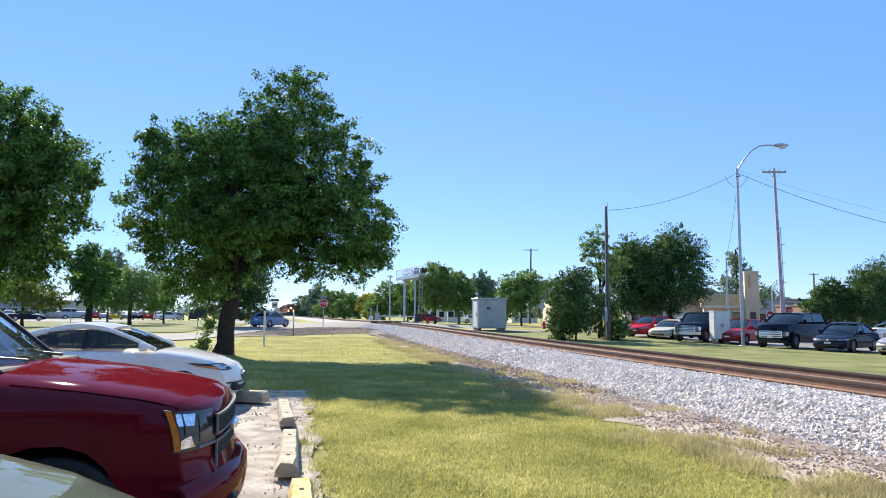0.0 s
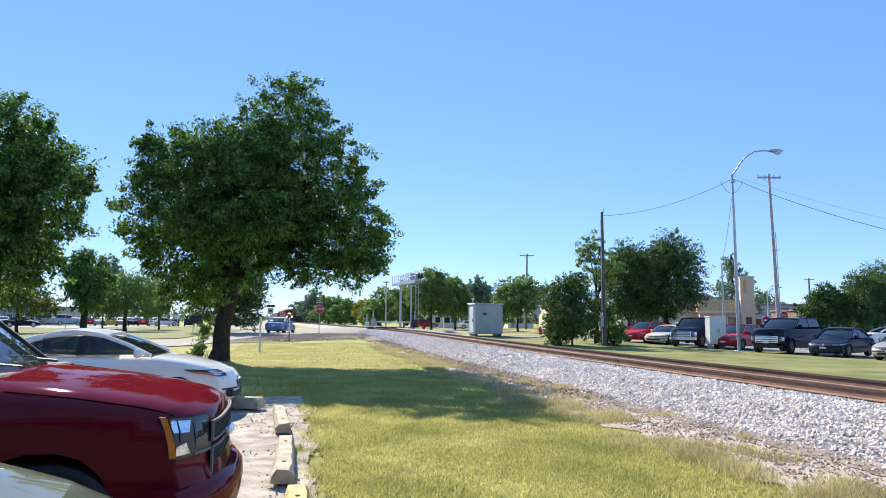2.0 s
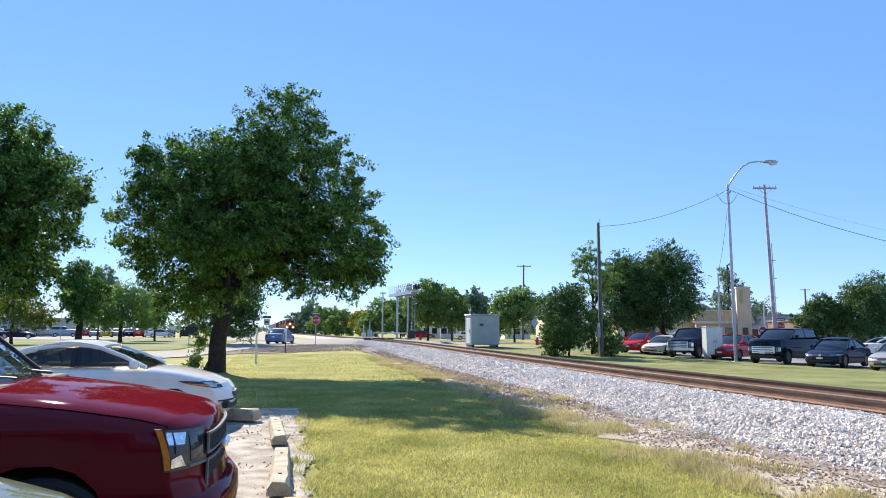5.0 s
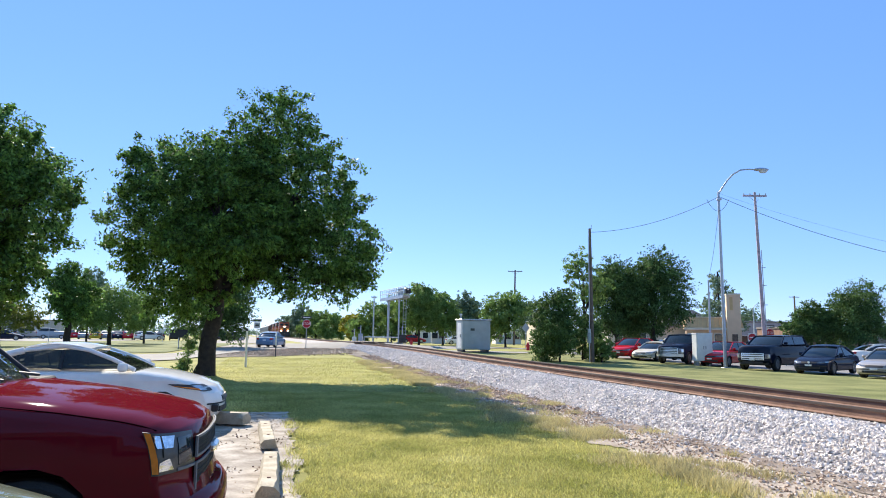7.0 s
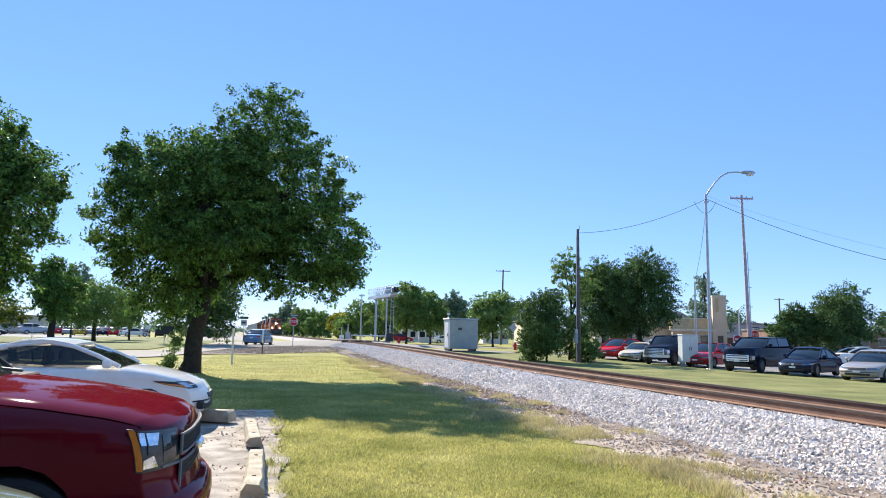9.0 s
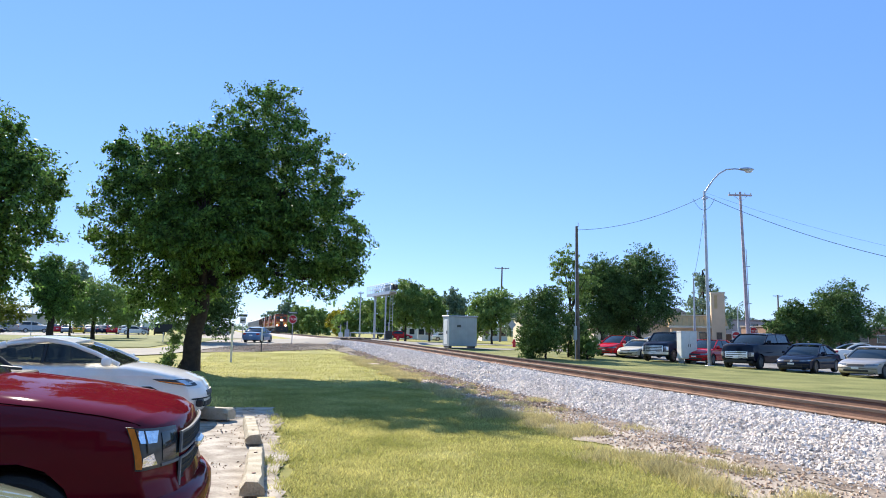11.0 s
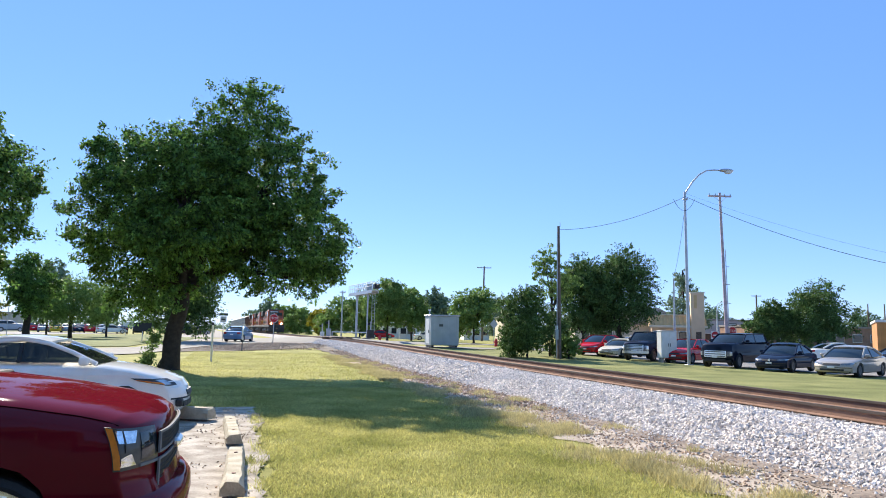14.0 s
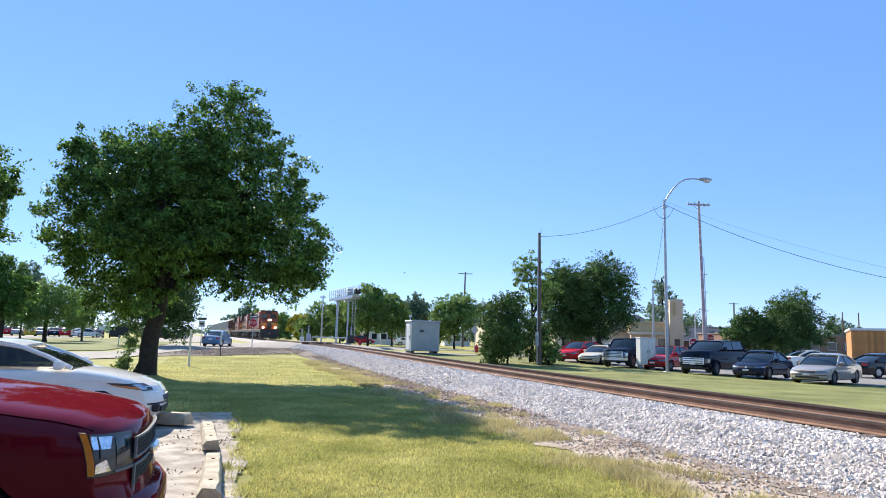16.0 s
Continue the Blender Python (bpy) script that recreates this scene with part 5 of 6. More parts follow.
def far_cars():
    """Rows of cars in the far car park: a few models, copied."""
    rng = random.Random(4)
    models = []
    for i, (kind, pt, h, lab) in enumerate((("sedan", SILVER_P, 1.45, "silver sedan in the far car park"), ("suv", CHAMPAGNE, 1.8, "tan four-wheel drive in the far car park"), ("sedan", NAVY, 1.45, "dark blue sedan in the far car park"),
                                            ("sedan", WHITE_P, 1.45, "white sedan in the far car park"), ("hatch", RED_P, 1.5, "red hatchback in the far car park"), ("sedan", TAXI, 1.47, "yellow sedan in the far car park"), ("suv", SILVER_P, 1.8, "silver four-wheel drive in the far car park"), ("hatch", BLACK_P, 1.5, "black hatchback in the far car park"))):
        models.append((kind, pt, h, lab))
    spots = [(52, 96, 62, 2), (98, 124, 62, 1), (133, 122, 62, 6), (172, 124, -26, 4), (188, 124, -25, 0), (208, 122, -25, 5), (227, 124, -24, 0), (247, 124, -24, 2), (264, 124, -24, 4), (284, 124, -23, 3), (303, 122, 66, 3), (318, 124, -22, 7), (240, 132, -24, 7), (345, 122, -20, 7), (78, 126, 62, 0), (20, 120, -30, 3), (428, 122, 60, 7), (443, 126, 60, 0), (-10, 112, -32, 7), (-40, 104, -33, 0)]
    first = {}
    for px, d, az, i in spots:
        x, y = at(px, d)
        m = pose_car(x, y, az)
        if i not in first:
            kind, pt, h, lab = models[i]
            first[i] = car(m, kind, pt, lab, 4.6, 1.8, h, 0.33, "cars in the far car park", glass=DARKGLASS, seats=False, plate=False)
        else:
            copy_thing(first[i], m)


far_cars()

blue_car = car(pose_car(-15, 66, 20), "sedan", BLUE_P, "light blue sedan waiting at the level crossing", 4.5, 1.78, 1.46, 0.32, "", "car", glass=DARKGLASS)


# ---- low white house beyond the trees ----
def white_house():
    x, y = at(792, 142)
    t = thing("house", pose(x, y, ground_z(x, y), 0, 0, -6), "low white house with a flat grey roof behind the trees", "house")
    part("wall", box_bm(-4.2, 4.2, 0, 5, 0, 2.9, 0.03), WHITE, t)
    r = part("roof", box_bm(-4.5, 4.5, -0.3, 5.3, 2.9, 3.12, 0.03), SILVER, t, "grey flat roof")
    part("fascia", box_bm(-4.52, 4.52, -0.34, -0.3, 2.86, 3.1), WHITE, r)
    for wx in (-2.9, -1.2, 2.6):
        w = part("window", box_bm(wx - 0.5, wx + 0.5, -0.06, 0.02, 1.0, 2.1), DARKGLASS, t)
        part("sill", box_bm(wx - 0.58, wx + 0.58, -0.12, 0.0, 0.92, 1.0, 0.01), WHITE, w)
    d = part("door", box_bm(0.3, 1.25, -0.05, 0.02, 0, 2.05, 0.01), BLACK, t, "dark door")
    part("door_handle", box_bm(1.1, 1.18, -0.1, -0.05, 1.0, 1.06), CHROME, d)


white_house()


# ---- wheel stops ----
def wheel_stop(x, y, length, mat, label, seed, az=-12.0, chipped=0.0, big=1.0):
    rng = random.Random(seed)
    bm = bmesh.new()
    prof = [(px * big, pz * big) for px, pz in ((-0.105, 0.0), (-0.10, 0.085), (-0.075, 0.14), (0.075, 0.14), (0.10, 0.085), (0.105, 0.0))]
    n = 14
    rings = []
    for i in range(n + 1):
        yy = length * i / n
        ring = []
        for x0, z in prof:
            j = 0.008 + (chipped if i in (0, 1) else 0)
            ring.append(bm.verts.new((x0 + rng.uniform(-j, j), yy + (rng.uniform(0, chipped * 2) if i == 0 else 0), max(0, z - (rng.uniform(0, chipped * 2) if i == 0 else rng.uniform(0, 0.006))))))
        rings.append(ring)
    for r0, r1 in zip(rings, rings[1:]):
        for k in range(5):
            bm.faces.new((r0[k], r0[k + 1], r1[k + 1], r1[k]))
    bm.faces.new(rings[0][::-1])
    bm.faces.new(rings[-1])
    bmesh.ops.recalc_face_normals(bm, faces=bm.faces[:])
    t = thing("wheel_stop", pose(x, y, 0.065, 0, 0, -az), label, "wheel stop", "concrete wheel stops")
    part("block", bm, mat, t, "", 35)
    for f in (0.2, 0.8) if big == 1.0 else ():
        part("anchor_pin", cyl((0, length * f, 0.12), (0, length * f, 0.146), 0.02, 10), RUST, t, "rusty anchor pin")
    return t


wheel_stop(-1.50, 6.97, 2.05, STOPS, "weathered beige concrete wheel stop with a crumbled end", 1, -11.6, 0.018)
wheel_stop(-2.17, 10.03, 2.14, STOPS, "weathered beige concrete wheel stop", 2, -14.6, 0.015)
wheel_stop(-0.82, 4.36, 2.05, YELLOW, "wheel stop with worn yellow paint", 3, -12, 0.01)
wheel_stop(-3.15, 12.75, 1.2, STOPS, "broken stub of a concrete wheel stop before the white sedan", 4, -74, 0.03, 1.4)


# ---- posts, poles, signs ----
def lamp_post():
    x, y = at(1311.5, 41)
    t = thing("street_lamp", pose(x, y, ground_z(x, y)), "tall galvanised steel street lamp with a curved arm", "street lamp")
    part("pole", tube(bmesh.new(), ((0, 0, 0), (-0.02, 0, 5), (-0.05, 0, 10.5)), (0.105, 0.09, 0.07), 12), STEEL, t, "", 60)
    part("base_plate", box_bm(-0.2, 0.2, -0.2, 0.2, 0, 0.05, 0.01), STEEL, t)
    pts = [(-0.05, 0, 10.36), (0.2, 0, 10.74), (0.52, 0, 11.2), (0.9, 0, 11.6), (1.35, 0, 11.86), (1.85, 0, 11.92), (2.2, 0, 11.9)]
    part("arm", tube(bmesh.new(), pts, [0.055, 0.05, 0.048, 0.046, 0.044, 0.042, 0.04], 8), STEEL, t, "", 60)
    hb = bmesh.new()
    bmesh.ops.create_uvsphere(hb, u_segments=14, v_segments=8, radius=1)
    for v in hb.verts:
        v.co = Vector((2.6 + v.co.x * 0.48, v.co.y * 0.19, 11.90 + v.co.z * (0.13 if v.co.z > 0 else 0.09)))
    head = part("lamp_head", hb, STEEL, t, "", 50)
    gb = bmesh.new()
    bmesh.ops.create_uvsphere(gb, u_segments=12, v_segments=6, radius=1)
    for v in gb.verts:
        v.co = Vector((2.72 + v.co.x * 0.27, v.co.y * 0.15, 11.83 + v.co.z * 0.15))
    part("lens", gb, material("lamp_lens", (0.6, 0.62, 0.66), 0.2, var=0.1), head, "ribbed clear lens")
    part("bracket", box_bm(-0.16, 0.10, -0.12, 0.12, 9.98, 10.08, 0.01), STEEL, t)
    return x, y


lx, ly = lamp_post()


def wood_pole(px, d, h, r, mat, label, arm=0.0, lean=0.0, name="utility_pole", extra=False):
    x, y = at(px, d)
    z = ground_z(x, y)
    t = thing(name, pose(x, y, z), label, "utility pole", "utility poles")
    part("pole", tube(bmesh.new(), ((0, 0, -0.1), (lean * 0.5, 0, h * 0.5), (lean, 0, h)), (r * 1.2, r, r * 0.72), 12), mat, t, "", 60)
    if arm:
        c = part("crossarm", box_bm(lean - arm / 2, lean + arm / 2, -0.06, 0.06, h - 0.32, h - 0.2, 0.012), mat, t)
        for k in (-0.46, -0.2, 0.2, 0.46):
            part("insulator", tube(bmesh.new(), ((lean + arm * k, 0, h - 0.2), (lean + arm * k, 0, h - 0.06)), (0.045, 0.03), 8), SILVER, c)
        for sg in (-1, 1):
            part("brace", tube(bmesh.new(), ((lean + sg * arm * 0.3, -0.07, h - 0.3), (lean, -r, h - 0.75)), 0.015, 5), STEEL, c)
    return t, Vector((x + lean, y, z + h))


p1, top1 = wood_pole(1075.5, 46, 8.85, 0.12, WOOD, "weathered brown wooden pole beside the railway with a meter box", lean=-0.06)
part("meter_box", box_bm(-0.34, -0.12, -0.30, -0.08, 1.25, 1.95, 0.03), SILVER, p1, "pale metal meter box")
part("meter", cyl((-0.23, -0.20, 1.95), (-0.23, -0.20, 2.18), 0.1, 12), WHITE, p1)
part("conduit", cyl((-0.2, -0.12, 0), (-0.16, -0.1, 8.3), 0.03, 6), STEEL, p1)
part("conduit", cyl((-0.23, -0.2, 0.0), (-0.23, -0.2, 1.25), 0.03, 6), STEEL, p1)
part("pin", cyl((0.05, 0, 8.8), (0.05, 0, 9.1), 0.02, 6), STEEL, p1)
p2, top2 = wood_pole(1384, 50, 12.48, 0.115, WOOD_RED, "tall slender reddish-grey wooden pole with a crossarm", 1.75, -0.3)
part("cable_riser", cyl((0.12, -0.12, 0), (-0.05, -0.12, 8.2), 0.03, 6), STEEL, p2)
for zz in (2.6, 4.2, 5.6, 6.9):
    part("step_bolt", cyl((-0.05 - zz * 0.012, 0, zz), (0.34 - zz * 0.012, 0, zz + 0.03), 0.025, 5), STEEL, p2)
p3, top3 = wood_pole(937, 125, 13.4, 0.17, WOOD, "far wooden utility pole with a crossarm", 2.6, 0.25)
wood_pole(690, 105, 7.2, 0.11, STEEL, "plain grey pole with a short crossarm by the crossing", 0.9)
wood_pole(1286, 48, 5.8, 0.07, STEEL, "thin grey service pole in the car park", name="service_pole")
wood_pole(1440, 150, 11.0, 0.2, WOOD, "far utility pole with transformers", 2.2)
wood_pole(1652, 95, 6.6, 0.1, WOOD, "thin dark pole behind the wooden building")
wood_pole(1684, 95, 6.6, 0.1, WOOD, "thin dark pole behind the wooden building")
p4, top4 = wood_pole(1990, 31, 5.5, 0.15, WOOD, "brown wooden pole carrying the cable at the car park's end")


def cable(a, b, sag, r, label):
    bm = bmesh.new()
    a, b = Vector(a), Vector(b)
    pts = [a.lerp(b, i / 20) - Vector((0, 0, sag * 4 * (i / 20) * (1 - i / 20))) for i in range(21)]
    tube(bm, pts, r, 5)
    return tagged(mesh_object("cable", bm, WIRE, smooth=60), label, "cable", "overhead cables")


LTOP = Vector((lx - 0.05, ly - 0.1, ground_z(lx, ly) + 10.18))
cable(top1 - Vector((0, 0, 0.25)), LTOP, 0.5, 0.014, "black overhead cable sagging between pole and street lamp")
cable(LTOP, top4 - Vector((0, 0, 1.0)), 0.9, 0.014, "black overhead cable running from the street lamp")
_sx, _sy = at(1286, 48)
cable(LTOP + Vector((0, 0, 0.2)), top4 - Vector((0, 0, 0.75)), 0.55, 0.005, "thin upper cable running from the street lamp")
cable(LTOP - Vector((0, 0, 0.3)), (_sx, _sy, 5.8), 0.5, 0.011, "thin service wire down from the street lamp")
cable(LTOP + Vector((-0.75, 0, -0.2)), LTOP + Vector((0.6, 0, -0.12)), 0.72, 0.012, "slack loop of wire on the street lamp")


def marker_post(px, d, h, r, label, dark_base=False):
    x, y = at(px, d)
    t = thing("marker_post", pose(x, y, ground_z(x, y)), label, "post", "marker posts")
    part("post", tube(bmesh.new(), ((0, 0, -0.05 if not dark_base else h * 0.45), (0, 0, h * 0.93)), r, 10), WHITE, t, "", 60)
    part("cap", tube(bmesh.new(), ((0, 0, h * 0.93), (0, 0, h)), (r * 1.15, r * 0.8), 10), BLACK if not dark_base else WHITE, t, "dark cap" if not dark_base else "")
    if dark_base:
        part("foot", tube(bmesh.new(), ((0, 0, -0.05), (0, 0, h * 0.45)), r * 0.7, 8), BLACK, t, "dark lower post")


marker_post(470, 35.5, 1.92, 0.052, "white marker post with a black cap on the lawn")
marker_post(521, 47.5, 1.62, 0.045, "short white post with a dark foot by the street", True)


def text_ob(body, size, mat, parent, m, label=""):
    cu = bpy.data.curves.new("lettering", "FONT")
    cu.body, cu.size, cu.align_x, cu.align_y, cu.extrude = body, size, "CENTER", "CENTER", 0.004
    cu.materials.append(mat)
    o = new("lettering", cu)
    o.parent = parent
    o.matrix_basis = m
    return o


def stop_sign(px, d, h, label, street=True, az=0.0):
    x, y = at(px, d)
    t = thing("stop_sign", pose(x, y, ground_z(x, y), 0, 0, -az), label, "stop sign", "stop signs")
    part("post", box_bm(-0.035, 0.035, 0.0, 0.05, -0.1, h + (0.55 if street else 0.3), 0.006), STEEL, t)
    bm = bmesh.new()
    poly(bm, [(0.4 * math.cos(radians(22.5 + 45 * k)), -0.012, h + 0.4 * math.sin(radians(22.5 + 45 * k))) for k in range(8)], 0.004)
    plate = part("plate", bm, SIGNWHITE, t, "white-edged octagon")
    bm = bmesh.new()
    poly(bm, [(0.365 * math.cos(radians(22.5 + 45 * k)), -0.02, h + 0.365 * math.sin(radians(22.5 + 45 * k))) for k in range(8)], 0.004)
    part("face", bm, SIGNRED, plate, "red face")
    text_ob("STOP", 0.30, SIGNWHITE, plate, pose(0, -0.03, h, 90, 0, 0))
    if street:
        s = part("street_name_plate", box_bm(-0.42, 0.42, -0.02, 0.0, h + 0.46, h + 0.68, 0.01), SIGNGREEN, t, "dark street-name plate")
        part("bar", box_bm(-0.32, 0.32, -0.03, -0.022, h + 0.54, h + 0.6), SIGNWHITE, s, "white bar in place of letters")


stop_sign(573, 63, 2.25, "red stop sign under a dark street-name plate on a steel post", True, -3)
stop_sign(1393, 62, 2.15, "red stop sign beside the far street", True, 5)


def small_sign(px, d, h, w, hh, mat, label, name="road_sign", bars=True, diamond=False, az=0.0, post=True, above=False):
    x, y = at(px, d)
    t = thing(name, pose(x, y, ground_z(x, y), 0, 0, -az), label, "road sign", "road signs")
    part("post", box_bm(-0.03, 0.03, 0.0, 0.05, -0.1, h + hh / 2, 0.006), STEEL, t)
    bm = bmesh.new()
    if diamond:
        poly(bm, [(0, -0.01, h - hh), (w, -0.01, h), (0, -0.01, h + hh), (-w, -0.01, h)], 0.005)
    else:
        poly(bm, [(-w / 2, -0.01, h - hh / 2), (w / 2, -0.01, h - hh / 2), (w / 2, -0.01, h + hh / 2), (-w / 2, -0.01, h + hh / 2)], 0.005)
    p = part("plate", bm, mat, t)
    if bars:
        part("bar", box_bm(-w * 0.3, w * 0.3, -0.03, -0.02, h - hh * 0.12, h + hh * 0.12), SIGNGREEN if mat is SIGNWHITE else SIGNWHITE, p)
    if above:
        part("upper_plate", box_bm(-0.42, 0.42, -0.02, 0.0, h + hh / 2 + 0.06, h + hh / 2 + 0.3), SIGNGREEN, t, "dark street-name plate")
    return t


def car_park_lamp(px, d, h, reach):
    x, y = at(px, d)
    t = thing("lamp_post", pose(x, y, ground_z(x, y)), "slim white lamp post with a short curved arm", "street lamp")
    part("pole", tube(bmesh.new(), ((0, 0, -0.05), (0, 0, h)), (0.07, 0.05), 8), WHITE, t, "", 60)
    part("arm", tube(bmesh.new(), ((0, 0, h - 0.05), (0.12 * reach, 0, h + 0.16), (0.4 * reach, 0, h + 0.32), (0.8 * reach, 0, h + 0.4)), 0.03, 6), WHITE, t, "", 60)
    part("lamp_head", box_bm(0.7 * reach, 1.05 * reach, -0.1, 0.1, h + 0.33, h + 0.44, 0.03), STEEL, t)


small_sign(487, 70, 2.15, 0.6, 0.6, SIGNWHITE, "square white route sign under a dark name plate", above=True)
small_sign(958, 88, 2.6, 0.5, 0.62, SILVER, "grey back of a diamond warning sign", bars=False, diamond=True)
ne = small_sign(1361, 60, 1.75, 0.7, 0.75, SIGNWHITE, "red and white no-entry sign on a steel post", bars=False)
disc = part("disc", cyl((0, -0.02, 1.75), (0, -0.03, 1.75), 0.33, 20), SIGNRED, ne, "red disc")
part("bar", box_bm(-0.24, 0.24, -0.04, -0.03, 1.70, 1.80), SIGNWHITE, disc)
small_sign(324, 100, 1.6, 0.8, 0.6, SIGNWHITE, "small pale sign in the far car park", bars=False)
small_sign(352, 62, 1.25, 1.5, 0.7, BLACK, "dark low sign board on the far lawn", name="sign_board", bars=False)
small_sign(128, 82, 5.0, 0.3, 0.2, STEEL, "thin pale pole in the far car park", name="pole", bars=False)
car_park_lamp(1365, 61, 4.35, 0.95)
small_sign(1420, 47, 1.5, 0.5, 0.5, SIGNWHITE, "small white notice sign among the parked cars", bars=True)


def cabinets():
    x, y = at(866, 60.5)
    z = ground_z(x, y) + 0.06
    t = thing("equipment_cabinet", pose(x, y, z, 0, 0, 14), "large silver-grey metal railway equipment cabinet on skids", "cabinet")
    part("body", box_bm(-1.28, 1.22, -0.9, 0.9, 0.16, 2.62, 0.03), SILVER, t)
    part("roof", box_bm(-1.36, 1.30, -0.98, 0.98, 2.62, 2.74, 0.03), STEEL, t)
    for xx in (-1.1, 1.0):
        part("skid", box_bm(xx - 0.1, xx + 0.1, -0.85, 0.85, 0, 0.16), BLACK, t)
    d = part("door", box_bm(-1.30, -1.27, -0.5, 0.5, 0.3, 2.4, 0.01), WHITE, t, "pale door in the end wall")
    part("door_handle", box_bm(-1.34, -1.30, -0.42, -0.36, 1.2, 1.45), BLACK, d)
    part("notice", box_bm(-0.55, -0.2, -0.912, -0.9, 1.75, 1.95), SIGNGREEN, t, "small dark notice")
    for k in range(4):
        part("seam", box_bm(-1.28 + 0.62 * (k + 0.5), -1.27 + 0.62 * (k + 0.5), -0.906, -0.9, 0.2, 2.6), STEEL, t)
    part("vent_pipe", cyl((-1.15, 0, 2.74), (-1.15, 0, 3.05), 0.06, 8), STEEL, t)
    part("vent_cap", cyl((-1.15, 0, 3.05), (-1.15, 0, 3.2), 0.13, 10), WHITE, t)
    x, y = at(1271, 44)
    t = thing("white_cabinet", pose(x, y, ground_z(x, y), 0, 0, 7), "white two-door metal utility cabinet on a short stand", "cabinet")
    part("body", box_bm(-0.53, 0.53, -0.3, 0.3, 0.32, 2.0, 0.02), WHITE, t)
    part("lid", box_bm(-0.56, 0.56, -0.33, 0.33, 2.0, 2.05, 0.01), WHITE, t)
    for sx in (-1, 1):
        d = part("door", box_bm(min(sx * 0.02, sx * 0.5), max(sx * 0.02, sx * 0.5), -0.318, -0.3, 0.38, 1.94, 0.006), WHITE, t)
        part("door_handle", box_bm(sx * 0.07 - 0.015, sx * 0.07 + 0.015, -0.335, -0.318, 1.05, 1.25), BLACK, d)
    for xx in (-0.4, 0.4):
        part("leg", box_bm(xx - 0.08, xx + 0.08, -0.2, 0.2, 0, 0.32), STEEL, t)


cabinets()


def gantry():
    """The signal bridge beside the crossing with its walkway."""
    xa, ya = at(706, 92)
    xb, yb = at(746.5, 82)
    z = ground_z(xa, ya)
    run = math.hypot(xb - xa, yb - ya)
    t = thing("signal_gantry", pose(xa, ya, z, 0, 0, math.degrees(math.atan2(yb - ya, xb - xa))), "galvanised steel railway signal gantry with a railed walkway", "signal gantry")
    deck = 6.26 - z
    for xx, r in ((run * 0.26, 0.15), (run * 0.72, 0.10)):
        part("mast", cyl((xx, 0, 0), (xx, 0, deck), r, 12), STEEL, t, "", 60)
        part("footing", box_bm(xx - 0.45, xx + 0.45, -0.45, 0.45, 0, 0.5, 0.03), CONCRETE, t)
        part("collar", cyl((xx, 0, deck - 0.5), (xx, 0, deck - 0.3), r + 0.06, 12), STEEL, t)
    part("walkway", box_bm(0, run, -0.4, 0.4, deck, deck + 0.16), STEEL, t)
    for yy in (-0.4, 0.4):
        part("girder", box_bm(0, run, yy - 0.05, yy + 0.05, deck - 0.22, deck + 0.02), STEEL, t)
        for zz in (0.62, 1.12):
            part("rail", cyl((0, yy, deck + zz), (run, yy, deck + zz), 0.035, 6), STEEL, t)
        for k in range(12):
            xx = run * k / 11
            part("rail_post", cyl((xx, yy, deck + 0.16), (xx, yy, deck + 1.12), 0.035, 6), STEEL, t)
        for k in range(4, 8):
            part("brace", cyl((run * k / 11, yy, deck + 0.16), (run * (k + 1) / 11, yy, deck + 1.12), 0.03, 5), STEEL, t)
    head = part("signal_head", box_bm(run + 0.1, run + 0.9, -0.3, 0.3, deck + 0.25, deck + 0.85, 0.05), BLACK, t, "dark signal head")
    part("hood", cyl((run + 0.9, 0, deck + 0.6), (run + 1.35, 0, deck + 0.6), 0.16, 10), BLACK, head)
    part("signal_box", box_bm(run * 0.74, run * 0.8, -0.3, 0.3, deck + 0.2, deck + 1.0, 0.03), SILVER, t)
    lad = part("ladder", cyl((run * 0.86, 0.1, 0.2), (run * 0.86, 0.1, deck), 0.03, 5), STEEL, t)
    part("ladder_rail", cyl((run * 0.86, 0.45, 0.2), (run * 0.86, 0.45, deck), 0.03, 5), STEEL, lad)
    for k in range(15):
        part("rung", cyl((run * 0.86, 0.1, 0.4 + 0.37 * k), (run * 0.86, 0.45, 0.4 + 0.37 * k), 0.018, 4), STEEL, lad)
    # crossing gear at its foot
    for px, d, w, h, mat, lab in ((668, 88, 0.55, 1.5, STEEL, "grey crossing-gate machine on its steel mast"), (741, 82, 0.8, 1.4, LOCODARK, "dark crossing-gate mechanism on its mast"), (657, 90, 0.5, 1.1, WHITE, "short white box by the crossing")):
        x, y = at(px, d)
        g = thing("gate_machine", pose(x, y, ground_z(x, y)), lab, "crossing gear", "crossing gear")
        part("housing", box_bm(-w / 2, w / 2, -0.3, 0.3, 0.5, h, 0.05), mat, g)
        part("mast", cyl((0, -0.1, 0), (0, -0.1, h + 1.0), 0.07, 8), STEEL, g)
        part("lamp_hood", cyl((-0.2, -0.2, h + 0.7), (-0.2, -0.45, h + 0.7), 0.15, 10), BLACK, g)
    x0, y0 = at(674, 88)
    x1, y1 = at(736, 84)
    g = thing("crossing_gate", pose(x0, y0, ground_z(x0, y0) + 1.1), "lowered white crossing-gate arm", "crossing gate")
    part("arm", cyl((0, 0, 0), (x1 - x0, y1 - y0, 0.0), 0.07, 6), SIGNWHITE, g)
    part("support", cyl((0, 0, -1.1), (0, 0, 0), 0.08, 8), STEEL, g)
